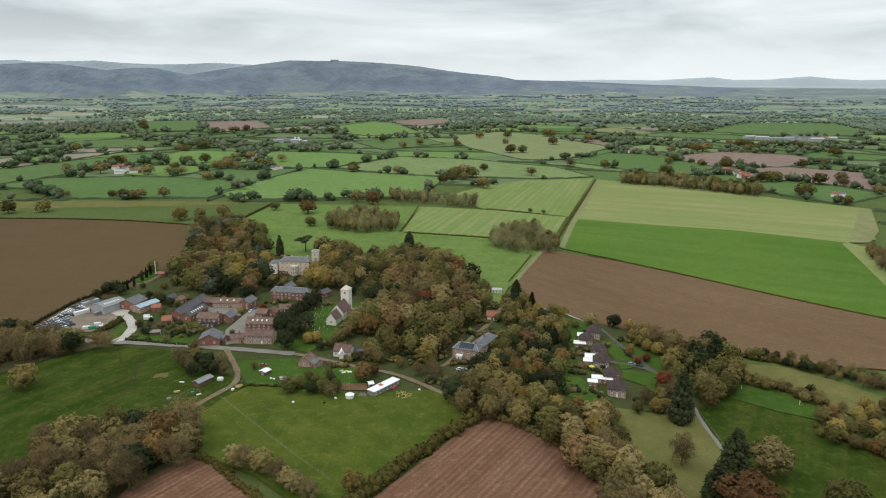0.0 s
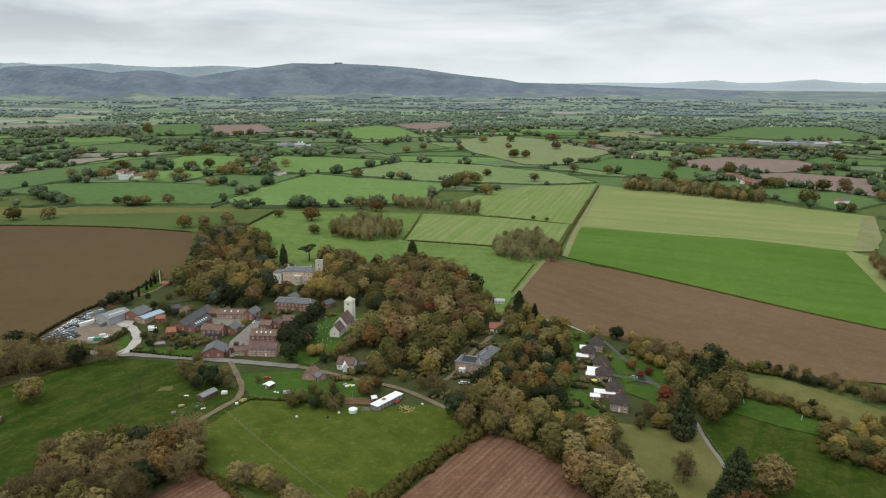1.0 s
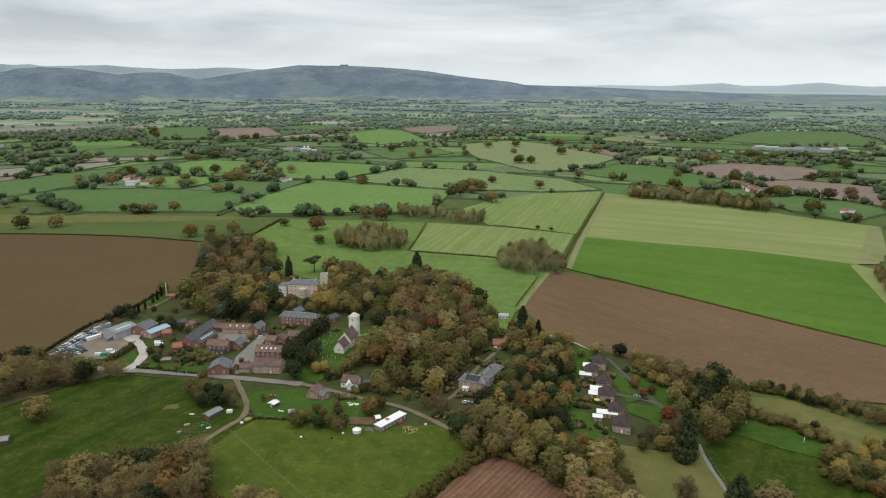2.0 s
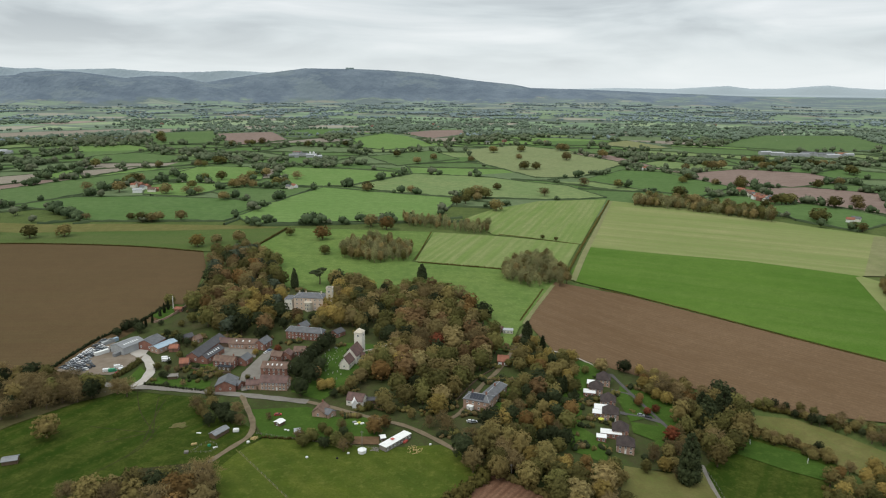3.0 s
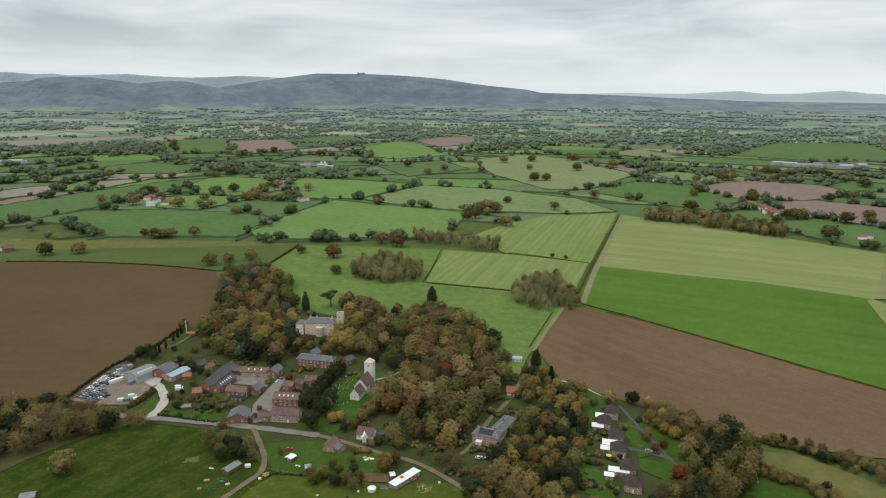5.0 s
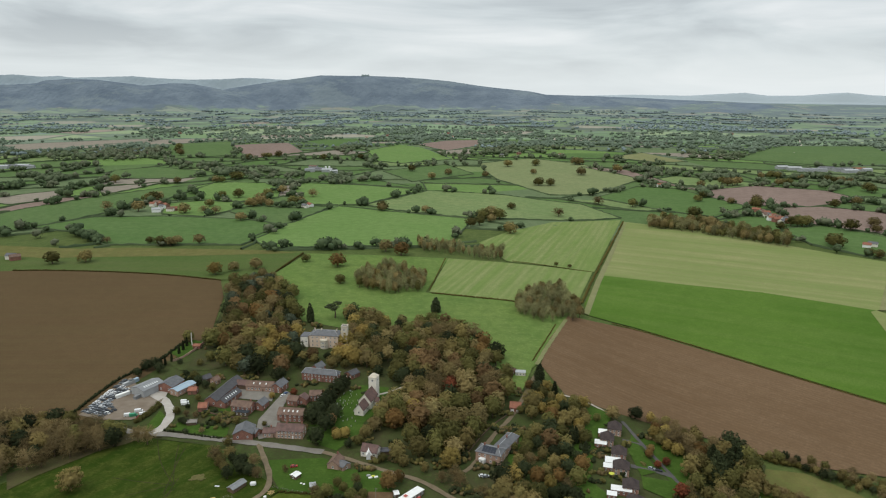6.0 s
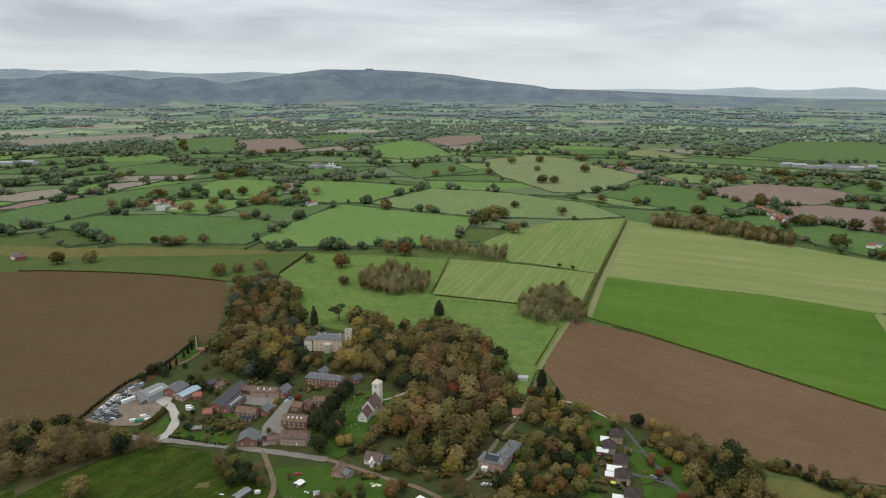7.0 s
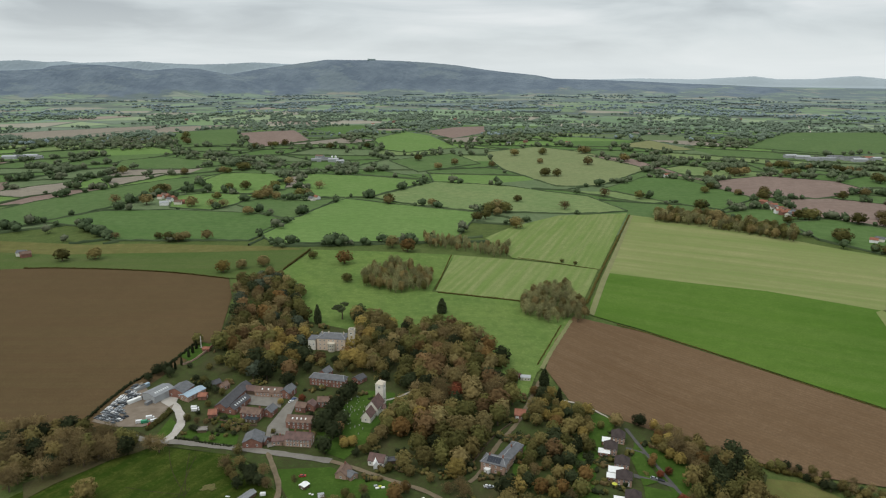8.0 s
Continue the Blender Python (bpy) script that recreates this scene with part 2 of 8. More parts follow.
M = {
    # farmland
    "meadow": field_mat("meadow", (0.100, 0.168, 0.041), (0.141, 0.205, 0.052), (0.173, 0.212, 0.074), 20, 0.3),
    "paddock": field_mat("paddock", (0.021, 0.045, 0.005), (0.041, 0.067, 0.009), (0.082, 0.087, 0.019), -30, 0.6, 0.028, fine=0.16),
    "pasture": field_mat("pasture", (0.049, 0.082, 0.012), (0.085, 0.108, 0.016), (0.115, 0.121, 0.028), 40, 0.45, 0.02, fine=0.15),
    "crop": field_mat("crop", (0.063, 0.130, 0.017), (0.093, 0.166, 0.026), (0.126, 0.181, 0.045), 66, 0.45, 0.006, fine=0.05, tufts=0.12),
    "stubble": field_mat("stubble", (0.196, 0.232, 0.082), (0.277, 0.275, 0.123), (0.152, 0.215, 0.059), 66, 0.9, 0.006, 0.12, 16.0, 0.05, tufts=0.15),
    "mown": field_mat("mown", (0.142, 0.212, 0.056), (0.176, 0.234, 0.072), (0.250, 0.268, 0.118), -17, 0.85, 0.02, 0.25, 9.0, 0.12, tufts=0.15),
    "strip": field_mat("strip", (0.20, 0.205, 0.095), (0.235, 0.23, 0.115), (0.15, 0.18, 0.065), 0, 0.5),
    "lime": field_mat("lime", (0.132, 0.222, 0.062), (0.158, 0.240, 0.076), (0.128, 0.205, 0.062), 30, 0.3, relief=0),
    # hay, olive and dull: distant greens, paled and greyed with haze
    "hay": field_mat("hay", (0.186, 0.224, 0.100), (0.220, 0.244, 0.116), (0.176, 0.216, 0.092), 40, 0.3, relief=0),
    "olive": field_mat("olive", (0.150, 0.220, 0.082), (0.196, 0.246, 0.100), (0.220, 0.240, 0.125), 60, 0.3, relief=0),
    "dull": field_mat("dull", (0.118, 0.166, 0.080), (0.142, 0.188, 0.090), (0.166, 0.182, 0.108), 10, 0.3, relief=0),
    "ley": field_mat("ley", (0.064, 0.107, 0.026), (0.087, 0.123, 0.035), (0.117, 0.121, 0.053), -86, 0.5, 0.008, fine=0.04, tufts=0.2),
    "rough": field_mat("rough", (0.134, 0.131, 0.042), (0.172, 0.154, 0.060), (0.085, 0.113, 0.030), 15, 0.5, 0.05),
    "soil": field_mat("soil", (0.126, 0.077, 0.041), (0.169, 0.109, 0.062), (0.190, 0.127, 0.078), 47, 0.5, 0.006, 0.22, 4.0, 0.22, tufts=0.15),
    "soil_left": field_mat("soil_left", (0.097, 0.065, 0.032), (0.119, 0.078, 0.040), (0.112, 0.086, 0.040), -86, 0.45, 0.006, 0.12, 6.0, 0.1, tufts=0.1),
    "furrow": field_mat("furrow", (0.127, 0.066, 0.040), (0.175, 0.093, 0.058), (0.260, 0.155, 0.101), -33, 0.8, 0.03, 0.5, 2.6, 0.4, tufts=0.25),
    # distant tilled soil and stubble, haze mixed into their base colours
    "hazy_soil": field_mat("hazy_soil", (0.215, 0.156, 0.129), (0.253, 0.184, 0.154), (0.237, 0.188, 0.157), 70, 0.3, relief=0),
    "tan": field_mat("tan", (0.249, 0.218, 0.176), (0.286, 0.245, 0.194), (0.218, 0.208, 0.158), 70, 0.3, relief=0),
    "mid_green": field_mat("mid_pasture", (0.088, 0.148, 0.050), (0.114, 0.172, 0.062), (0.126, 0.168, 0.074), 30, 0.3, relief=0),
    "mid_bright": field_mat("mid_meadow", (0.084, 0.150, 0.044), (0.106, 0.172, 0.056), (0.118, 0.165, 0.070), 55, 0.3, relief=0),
    "base": field_mat("farmland_grass", (0.075, 0.11, 0.032), (0.10, 0.13, 0.04), (0.11, 0.125, 0.045), 20, 0.3),
    "litter": field_mat("leaf_litter", (0.082, 0.072, 0.034), (0.108, 0.09, 0.046), (0.07, 0.085, 0.026), 20, 0.6, 0.08),
    "garden": field_mat("garden_ground", (0.042, 0.062, 0.018), (0.085, 0.07, 0.038), (0.052, 0.088, 0.02), 10, 0.6, 0.045, fine=0.09),
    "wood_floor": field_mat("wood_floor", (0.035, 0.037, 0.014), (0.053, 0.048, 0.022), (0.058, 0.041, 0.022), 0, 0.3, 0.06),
    "lawn": field_mat("lawn", (0.043, 0.087, 0.014), (0.060, 0.109, 0.019), (0.072, 0.109, 0.023), 0, 0.2, 0.05),
    "dead_grass": field_mat("dead_grass", (0.15, 0.13, 0.055), (0.125, 0.11, 0.045), (0.09, 0.11, 0.032), 0, 0.6, 0.1),
    # foliage
    "oak": leaf_mat("oak_leaves", (0.176, 0.152, 0.056), (0.301, 0.252, 0.090), (0.251, 0.181, 0.072)),
    "green": leaf_mat("green_leaves", (0.116, 0.120, 0.039), (0.213, 0.200, 0.065), (0.195, 0.162, 0.057)),
    "autumn": leaf_mat("autumn_leaves", (0.201, 0.117, 0.043), (0.309, 0.177, 0.061), (0.227, 0.156, 0.061)),
    "yellow": leaf_mat("yellow_leaves", (0.296, 0.228, 0.070), (0.451, 0.350, 0.105), (0.354, 0.240, 0.075)),
    "red": leaf_mat("red_leaves", (0.185, 0.059, 0.032), (0.269, 0.088, 0.042), (0.193, 0.076, 0.039)),
    "bare": leaf_mat("bare_twigs", (0.185, 0.141, 0.068), (0.331, 0.251, 0.120), (0.241, 0.177, 0.078)),
    "dark": leaf_mat("dark_needles", (0.037, 0.048, 0.023), (0.077, 0.091, 0.040), (0.053, 0.066, 0.031)),
    "blue": leaf_mat("blue_needles", (0.076, 0.101, 0.068), (0.13, 0.155, 0.102), (0.097, 0.113, 0.072)),
    "hedge": leaf_mat("hedge_leaves", (0.094, 0.088, 0.025), (0.160, 0.137, 0.041), (0.145, 0.111, 0.037)),
    # leaves by distance: each further one is paler and bluer, haze in the colour
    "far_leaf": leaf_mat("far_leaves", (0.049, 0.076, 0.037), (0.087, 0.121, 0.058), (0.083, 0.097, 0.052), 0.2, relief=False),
    "hazy_mid_leaf": leaf_mat("hazy_mid_leaves", (0.081, 0.110, 0.061), (0.119, 0.155, 0.083), (0.109, 0.129, 0.075), 0.15, relief=False),
    "hazy_plain_leaf": leaf_mat("hazy_plain_leaves", (0.108, 0.143, 0.104), (0.148, 0.192, 0.135), (0.136, 0.165, 0.122), 0.12, relief=False),
    "hazy_hill_leaf": leaf_mat("hazy_hill_leaves", (0.165, 0.210, 0.215), (0.210, 0.262, 0.260), (0.185, 0.230, 0.236), 0.1, relief=False),
    "ash": leaf_mat("thin_grey_leaves", (0.229, 0.189, 0.081), (0.368, 0.296, 0.124), (0.309, 0.230, 0.099)),
    "russet": leaf_mat("russet_leaves", (0.188, 0.120, 0.058), (0.293, 0.186, 0.084), (0.254, 0.164, 0.075)),
    "copper": leaf_mat("copper_leaves", (0.143, 0.071, 0.034), (0.227, 0.113, 0.047), (0.168, 0.092, 0.042)),
    "pale": leaf_mat("pale_twigs", (0.239, 0.231, 0.111), (0.416, 0.404, 0.197), (0.316, 0.289, 0.132)),
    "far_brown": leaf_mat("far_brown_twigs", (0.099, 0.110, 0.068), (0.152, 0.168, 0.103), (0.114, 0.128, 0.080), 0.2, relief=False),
    "bark": plain_mat("bark", (0.10, 0.075, 0.05), (0.14, 0.11, 0.08), 2.0, 0.9),
}


def skyline_mat():
    """The last of the plain with its small hedged fields, the woods of the hillsides and the ridges behind. Haze is
    painted in: colours pale and turn blue with distance.
    """
    m, n, l, b = node_mat("far_country", 1.0)
    b.inputs["Specular IOR Level"].default_value = 0.0

    def attr(name):
        a = n.new("ShaderNodeAttribute")
        a.attribute_name = name
        return a

    def between(v, lo, hi, a=0.0, c=1.0):
        r = n.new("ShaderNodeMapRange")
        r.inputs[1].default_value, r.inputs[2].default_value, r.inputs[3].default_value, r.inputs[4].default_value = lo, hi, a, c
        l.new(v, r.inputs[0])
        return r.outputs[0]

    place, side = attr("place").outputs["Vector"], attr("side").outputs["Vector"]

    def grain(scale, detail, rough=0.6, where=place):
        x = n.new("ShaderNodeTexNoise")
        x.inputs["Scale"].default_value, x.inputs["Detail"].default_value, x.inputs["Roughness"].default_value = scale, detail, rough
        l.new(where, x.inputs["Vector"])
        return x.outputs[0]

    def cells(feature, scale):
        x = n.new("ShaderNodeTexVoronoi")
        x.voronoi_dimensions, x.feature = "2D", feature
        x.inputs["Scale"].default_value = scale
        l.new(place, x.inputs["Vector"])
        return x

    def ramp(v, stops):
        r = n.new("ShaderNodeValToRGB")
        r.color_ramp.interpolation = "CONSTANT"
        e = r.color_ramp.elements
        e[0].position, e[1].position = stops[0][0], stops[1][0]
        for p, _ in stops[2:]:
            e.new(p)
        for k, (_, c) in enumerate(stops):
            e[k].color = (*c, 1)
        l.new(v, r.inputs[0])
        return r.outputs[0]

    def summed(a, b, k):
        x = n.new("ShaderNodeMath")
        x.operation = "MULTIPLY_ADD"
        x.inputs[1].default_value = k
        l.new(b, x.inputs[0])
        l.new(a, x.inputs[2])
        return x.outputs[0]

    pick_ = n.new("ShaderNodeSeparateColor")
    l.new(cells("F1", 0.0042).outputs["Color"], pick_.inputs[0])
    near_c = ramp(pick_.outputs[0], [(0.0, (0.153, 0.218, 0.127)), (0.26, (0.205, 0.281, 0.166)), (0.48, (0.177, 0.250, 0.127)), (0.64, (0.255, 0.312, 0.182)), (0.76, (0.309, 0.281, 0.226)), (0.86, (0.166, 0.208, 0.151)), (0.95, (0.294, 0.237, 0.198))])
    hazy_c = ramp(pick_.outputs[1], [(0.0, (0.195, 0.247, 0.213)), (0.35, (0.229, 0.286, 0.237)), (0.60, (0.182, 0.229, 0.208)), (0.80, (0.267, 0.286, 0.247)), (0.92, (0.268, 0.255, 0.231))])
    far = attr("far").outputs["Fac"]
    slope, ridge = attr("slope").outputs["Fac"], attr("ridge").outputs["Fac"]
    col = mixc(n, l, far, near_c, hazy_c)
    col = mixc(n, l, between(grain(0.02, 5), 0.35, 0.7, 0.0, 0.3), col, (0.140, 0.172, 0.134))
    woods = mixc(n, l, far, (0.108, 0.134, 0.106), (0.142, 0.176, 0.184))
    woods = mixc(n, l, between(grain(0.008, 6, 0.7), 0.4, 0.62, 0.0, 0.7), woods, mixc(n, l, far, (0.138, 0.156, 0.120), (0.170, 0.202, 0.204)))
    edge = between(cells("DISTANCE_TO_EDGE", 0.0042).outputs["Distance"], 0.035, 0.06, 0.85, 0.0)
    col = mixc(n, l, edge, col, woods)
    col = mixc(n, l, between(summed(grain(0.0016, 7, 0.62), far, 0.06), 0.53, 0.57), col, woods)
    # the hillsides: mostly wood, with some pasture low down, blued by painted haze
    hazy_slope = mixc(n, l, between(grain(0.055, 7, 0.66, side), 0.40, 0.62), (0.122, 0.152, 0.188), (0.170, 0.206, 0.240))
    hazy_slope = mixc(n, l, between(grain(0.026, 7, 0.72, side), 0.53, 0.57, 0.0, 0.55), hazy_slope, (0.192, 0.230, 0.242))
    hazy_slope = mixc(n, l, between(grain(0.20, 5, 0.7, side), 0.45, 0.65, 0.0, 0.4), hazy_slope, (0.106, 0.132, 0.166))
    col = mixc(n, l, between(summed(slope, grain(0.030, 7, 0.68, side), 2.4), 1.42, 1.62), col, hazy_slope)
    # the ridges get a paler haze blue in their colour, palest on the right
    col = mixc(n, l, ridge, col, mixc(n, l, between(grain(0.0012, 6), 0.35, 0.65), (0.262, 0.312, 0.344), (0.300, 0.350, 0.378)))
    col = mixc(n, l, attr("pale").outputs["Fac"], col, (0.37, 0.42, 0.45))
    l.new(col, b.inputs["Base Color"])
    return m


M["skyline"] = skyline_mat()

# ---- mesh tools ----


SOFT = {M[k].name for k in ("oak", "ash", "russet", "green", "autumn", "yellow", "red", "bare", "dark", "blue", "hedge", "far_leaf", "hazy_mid_leaf", "far_brown", "copper", "pale", "hazy_hill_leaf", "hazy_plain_leaf")}


class MB:
    """Collects verts and faces, then makes one mesh."""

    def __init__(self):
        self.v, self.f, self.n, self.soft = [], [], 0, []

    def add(self, v, f, soft=None):
        """soft: the way each vertex faces as part of the rounded mass it belongs to."""
        v = np.asarray(v, float).reshape(-1, 3)
        self.v.append(v)
        self.soft.append(soft)
        self.f.append((np.asarray(f, int) + self.n) if not isinstance(f, list) else [tuple(i + self.n for i in q) for q in f])
        self.n += len(v)

    def box(self, x0, x1, y0, y1, z0, z1):
        v = [(x, y, z) for z in (z0, z1) for y in (y0, y1) for x in (x0, x1)]
        self.add(v, [(0, 2, 3, 1), (4, 5, 7, 6), (0, 1, 5, 4), (2, 6, 7, 3), (0, 4, 6, 2), (1, 3, 7, 5)])

    def tube(self, a, b, ra, rb, sides=6):
        a, b = np.array(a, float), np.array(b, float)
        d = (b - a) / np.linalg.norm(b - a)
        u = np.cross(d, (0.3, 0.9, 0.1))
        u /= np.linalg.norm(u)
        w = np.cross(d, u)
        ang = np.arange(sides) * 2 * np.pi / sides
        ring = np.cos(ang)[:, None] * u + np.sin(ang)[:, None] * w
        v = np.vstack([a + ra * ring, b + rb * ring])
        f = [(i, (i + 1) % sides, sides + (i + 1) % sides, sides + i) for i in range(sides)]
        self.add(v, f + [tuple(range(sides))[::-1], tuple(range(sides, 2 * sides))])

    def mesh(self, name, mat=None):
        me = bpy.data.meshes.new(name)
        if self.f and all(isinstance(f, np.ndarray) and f.shape[1] == 3 for f in self.f):
            v, f = np.vstack(self.v), np.vstack(self.f)
            me.vertices.add(len(v))
            me.vertices.foreach_set("co", v.ravel())
            me.loops.add(f.size)
            me.loops.foreach_set("vertex_index", f.ravel())
            me.polygons.add(len(f))
            me.polygons.foreach_set("loop_start", np.arange(0, f.size, 3))
            me.update(calc_edges=True)
        else:
            faces = []
            for f in self.f:
                faces.extend(f.tolist() if isinstance(f, np.ndarray) else f)
            me.from_pydata(np.vstack(self.v).tolist() if self.v else [], [], faces)
            me.update()
        if mat:
            me.materials.append(mat)
            if mat.name in SOFT:
                me.polygons.foreach_set("use_smooth", np.ones(len(me.polygons), bool))
                if any(q is not None for q in self.soft):
                    me.normals_split_custom_set_from_vertices(np.vstack([np.zeros_like(v) if q is None else q for v, q in zip(self.v, self.soft)]).tolist())
        return me


def part(name, mb, mat, parent=None, label="", loc=None):
    ob = new(name, mb if isinstance(mb, bpy.types.Mesh) else mb.mesh(name, mat))
    if parent:
        ob.parent = parent
    if loc:
        ob.location = loc
    if label:
        ob["label"] = label
    return ob


def ico(sub):
    bm = bmesh.new()
    bmesh.ops.create_icosphere(bm, subdivisions=sub, radius=1)
    v = np.array([x.co[:] for x in bm.verts])
    f = np.array([[q.index for q in x.verts] for x in bm.faces])
    bm.free()
    return v, f


ICO1, ICO2 = ico(1), ico(2)
rng = np.random.default_rng(7)

# ---- terrain ----


def sstep(a):
    a = np.clip(a, 0, 1)
    return a * a * (3 - 2 * a)


def shrink(d):
    """How much smaller things stand where the far plain is drawn in to fit the camera's view."""
    s = np.minimum(0.985, np.maximum(0, (d - 2500) / 2400 * 0.985))
    return np.where(d > 2500, np.maximum(d, 1) * np.sqrt(1 - s) / 2500, 1.0)


def plain(x, y):
    """Height of the land: flat round the village, falling away east of it, rising slowly; past 2500 m lifted to fit the
    camera's view.
    """
    x, y = np.asarray(x, float), np.asarray(y, float)
    z = -10 * sstep((x - 30) / 130) * (1 - 0.55 * sstep((y - 480) / 250)) * (1 - sstep((y - 1000) / 1000))
    d = np.hypot(x, y)
    z = z + 20 * sstep((d - 1200) / 1300)
    return np.where(d > 2500, 193 - (193 - z) * shrink(d), z)


# crest lines of the hills: bearing, distance and height along each
HILLS = []


def add_hill(crest, foot):
    p = np.array(crest, float)
    az = np.arctan2(p[:, 0], p[:, 1])
    HILLS.append((az, p[:, 2], float(np.hypot(p[0, 0], p[0, 1])), foot))


def land(x, y):
    z = plain(x, y)
    x, y = np.asarray(x, float), np.asarray(y, float)
    d, az = np.hypot(x, y), np.arctan2(x, y)
    for a, top, dist, foot in HILLS:
        t = np.clip((d - foot) / (dist - foot) + 0.07 * np.sin(az * 61 + d * 0.004) * np.sin(az * 23 + 1.3), 0, 1)
        w = np.where(d >= dist - 2, 1.0, 0.55 * t + 0.45 * sstep(t))
        fade = sstep((az - a[0]) / 0.03) * sstep((a[-1] - az) / 0.03)
        crest = np.interp(az, a, top)
        z = np.maximum(z, z + (crest - z) * w * fade)
    return z


add_hill([(-1896, 4464, 147), (-1735, 4529, 177), (-1635, 4566, 196), (-1465, 4624, 227), (-1290, 4676, 255), (-1146, 4713, 275), (-1037, 4738, 291), (-852, 4775, 290), (-740, 4794, 291), (-550, 4819, 286), (-358, 4837, 276), (-164, 4848, 259), (30, 4850, 231), (147, 4848, 217), (379, 4836, 196), (494, 4825, 175), (758, 4791, 170), (1051, 4735, 162), (1331, 4664, 151), (1597, 4580, 144), (1848, 4485, 133), (2082, 4381, 120)], 4590)
add_hill([(-2945, 3740, 223), (-2784, 3861, 211), (-2652, 3953, 216), (-2559, 4014, 224), (-2522, 4037, 240), (-2410, 4105, 252), (-2281, 4178, 248), (-2174, 4235, 233), (-2048, 4297, 215), (-1915, 4358, 231), (-1793, 4409, 229), (-1700, 4446, 209), (-1541, 4504, 175), (-1374, 4557, 141)], 4500)
add_hill([(-3000, 3899, 255), (-2736, 4089, 275), (-2617, 4166, 265), (-2541, 4213, 270), (-2464, 4259, 261), (-2301, 4349, 268), (-2172, 4415, 274), (-2038, 4478, 263), (-1852, 4558, 255), (-1688, 4621, 261), (-1518, 4680, 271), (-1379, 4723, 266), (-1164, 4781, 254), (-867, 4843, 204)], 4880)
add_hill([(308, 4921, 157), (695, 4881, 169), (1067, 4814, 180), (1420, 4722, 177), (1619, 4657, 190), (1747, 4611, 198), (1873, 4561, 182), (2052, 4484, 184), (2164, 4430, 196), (2273, 4376, 204), (2379, 4319, 191), (2501, 4250, 183), (2801, 4058, 191)], 4885)


def height(x, y):
    d = math.hypot(x, y)
    if d > 2500:
        return float(land(x, y))
    f = lambda a: min(1.0, max(0.0, a)) ** 2 * (3 - 2 * min(1.0, max(0.0, a)))
    return -10 * f((x - 30) / 130) * (1 - 0.55 * f((y - 480) / 250)) * (1 - f((y - 1000) / 1000)) + 20 * f((d - 1200) / 1300)


radii = np.concatenate([np.arange(0, 900, 15), np.arange(900, 2500, 40), np.arange(2500, 4960, 30)])
spokes = 220
ang = np.arange(spokes) * 2 * np.pi / spokes
gx, gy = radii[:, None] * np.cos(ang), radii[:, None] * np.sin(ang)
gz = plain(gx, gy) - 0.8 - 2.2 * sstep((radii[:, None] - 900) / 700) - 30 * sstep((radii[:, None] - 3000) / 800)
g = MB()
idx = np.arange(len(radii) * spokes).reshape(len(radii), spokes)
q = np.stack([idx[:-1], np.roll(idx, -1, 1)[:-1], np.roll(idx, -1, 1)[1:], idx[1:]], -1).reshape(-1, 4)
g.add(np.stack([gx, gy, gz], -1).reshape(-1, 3), q)
ground = part("ground", g, M["base"])
tagged(ground, "rolling green farmland reaching to the horizon", "ground", kind="structure")

EXPLICIT = []
FIELDS = []
PLANTED = []  # ground already taken: x, y, clear width


def inside(poly, x, y):
    hit, j = False, len(poly) - 1
    for i in range(len(poly)):
        (xi, yi), (xj, yj) = poly[i], poly[j]
        if (yi > y) != (yj > y) and x < (xj - xi) * (y - yi) / (yj - yi) + xi:
            hit = not hit
        j = i
    return hit


def drape(pts, lift, size):
    bm = bmesh.new()
    bm.faces.new([bm.verts.new((x, y, 0)) for x, y in pts])
    bmesh.ops.triangulate(bm, faces=bm.faces[:])
    for _ in range(7):
        long = [e for e in bm.edges if e.calc_length() > size]
        if not long:
            break
        bmesh.ops.subdivide_edges(bm, edges=long, cuts=1)
        bmesh.ops.triangulate(bm, faces=[f for f in bm.faces if len(f.verts) > 3])
    for v in bm.verts:
        v.co.z = height(v.co.x, v.co.y) + lift
    bmesh.ops.recalc_face_normals(bm, faces=bm.faces[:])
    if bm.faces and sum(f.normal.z for f in bm.faces) < 0:
        bmesh.ops.reverse_faces(bm, faces=bm.faces[:])
    return bm


def field(pts, mat, label, lift=0.0, name="field", category="field", size=0, keep=True):
    """A field: a sheet that lies on the land."""
    far = max(y for _, y in pts)
    FIELDS.append(name)
    bm = drape(pts, lift + 0.008 * len(FIELDS), size or (25 if far < 900 else 70))
    me = bpy.data.meshes.new(name)
    bm.to_mesh(me)
    bm.free()
    me.materials.append(M[mat])
    if keep:
        EXPLICIT.append(pts)
    return tagged(new(name, me), label, category, kind="structure")


def smooth_line(pts, step):
    """Even points along a line, its corners eased."""
    p = np.array(pts, float)
    if len(p) > 2:
        for _ in range(2):
            a = p[:-1] * 0.75 + p[1:] * 0.25
            b = p[:-1] * 0.25 + p[1:] * 0.75
            p = np.vstack([p[:1], np.stack([a, b], 1).reshape(-1, 2), p[-1:]])
    s = np.r_[0, np.cumsum(np.hypot(*np.diff(p, axis=0).T))]
    t = np.linspace(0, s[-1], max(2, int(s[-1] / step) + 1))
    return np.stack([np.interp(t, s, p[:, 0]), np.interp(t, s, p[:, 1])], 1)


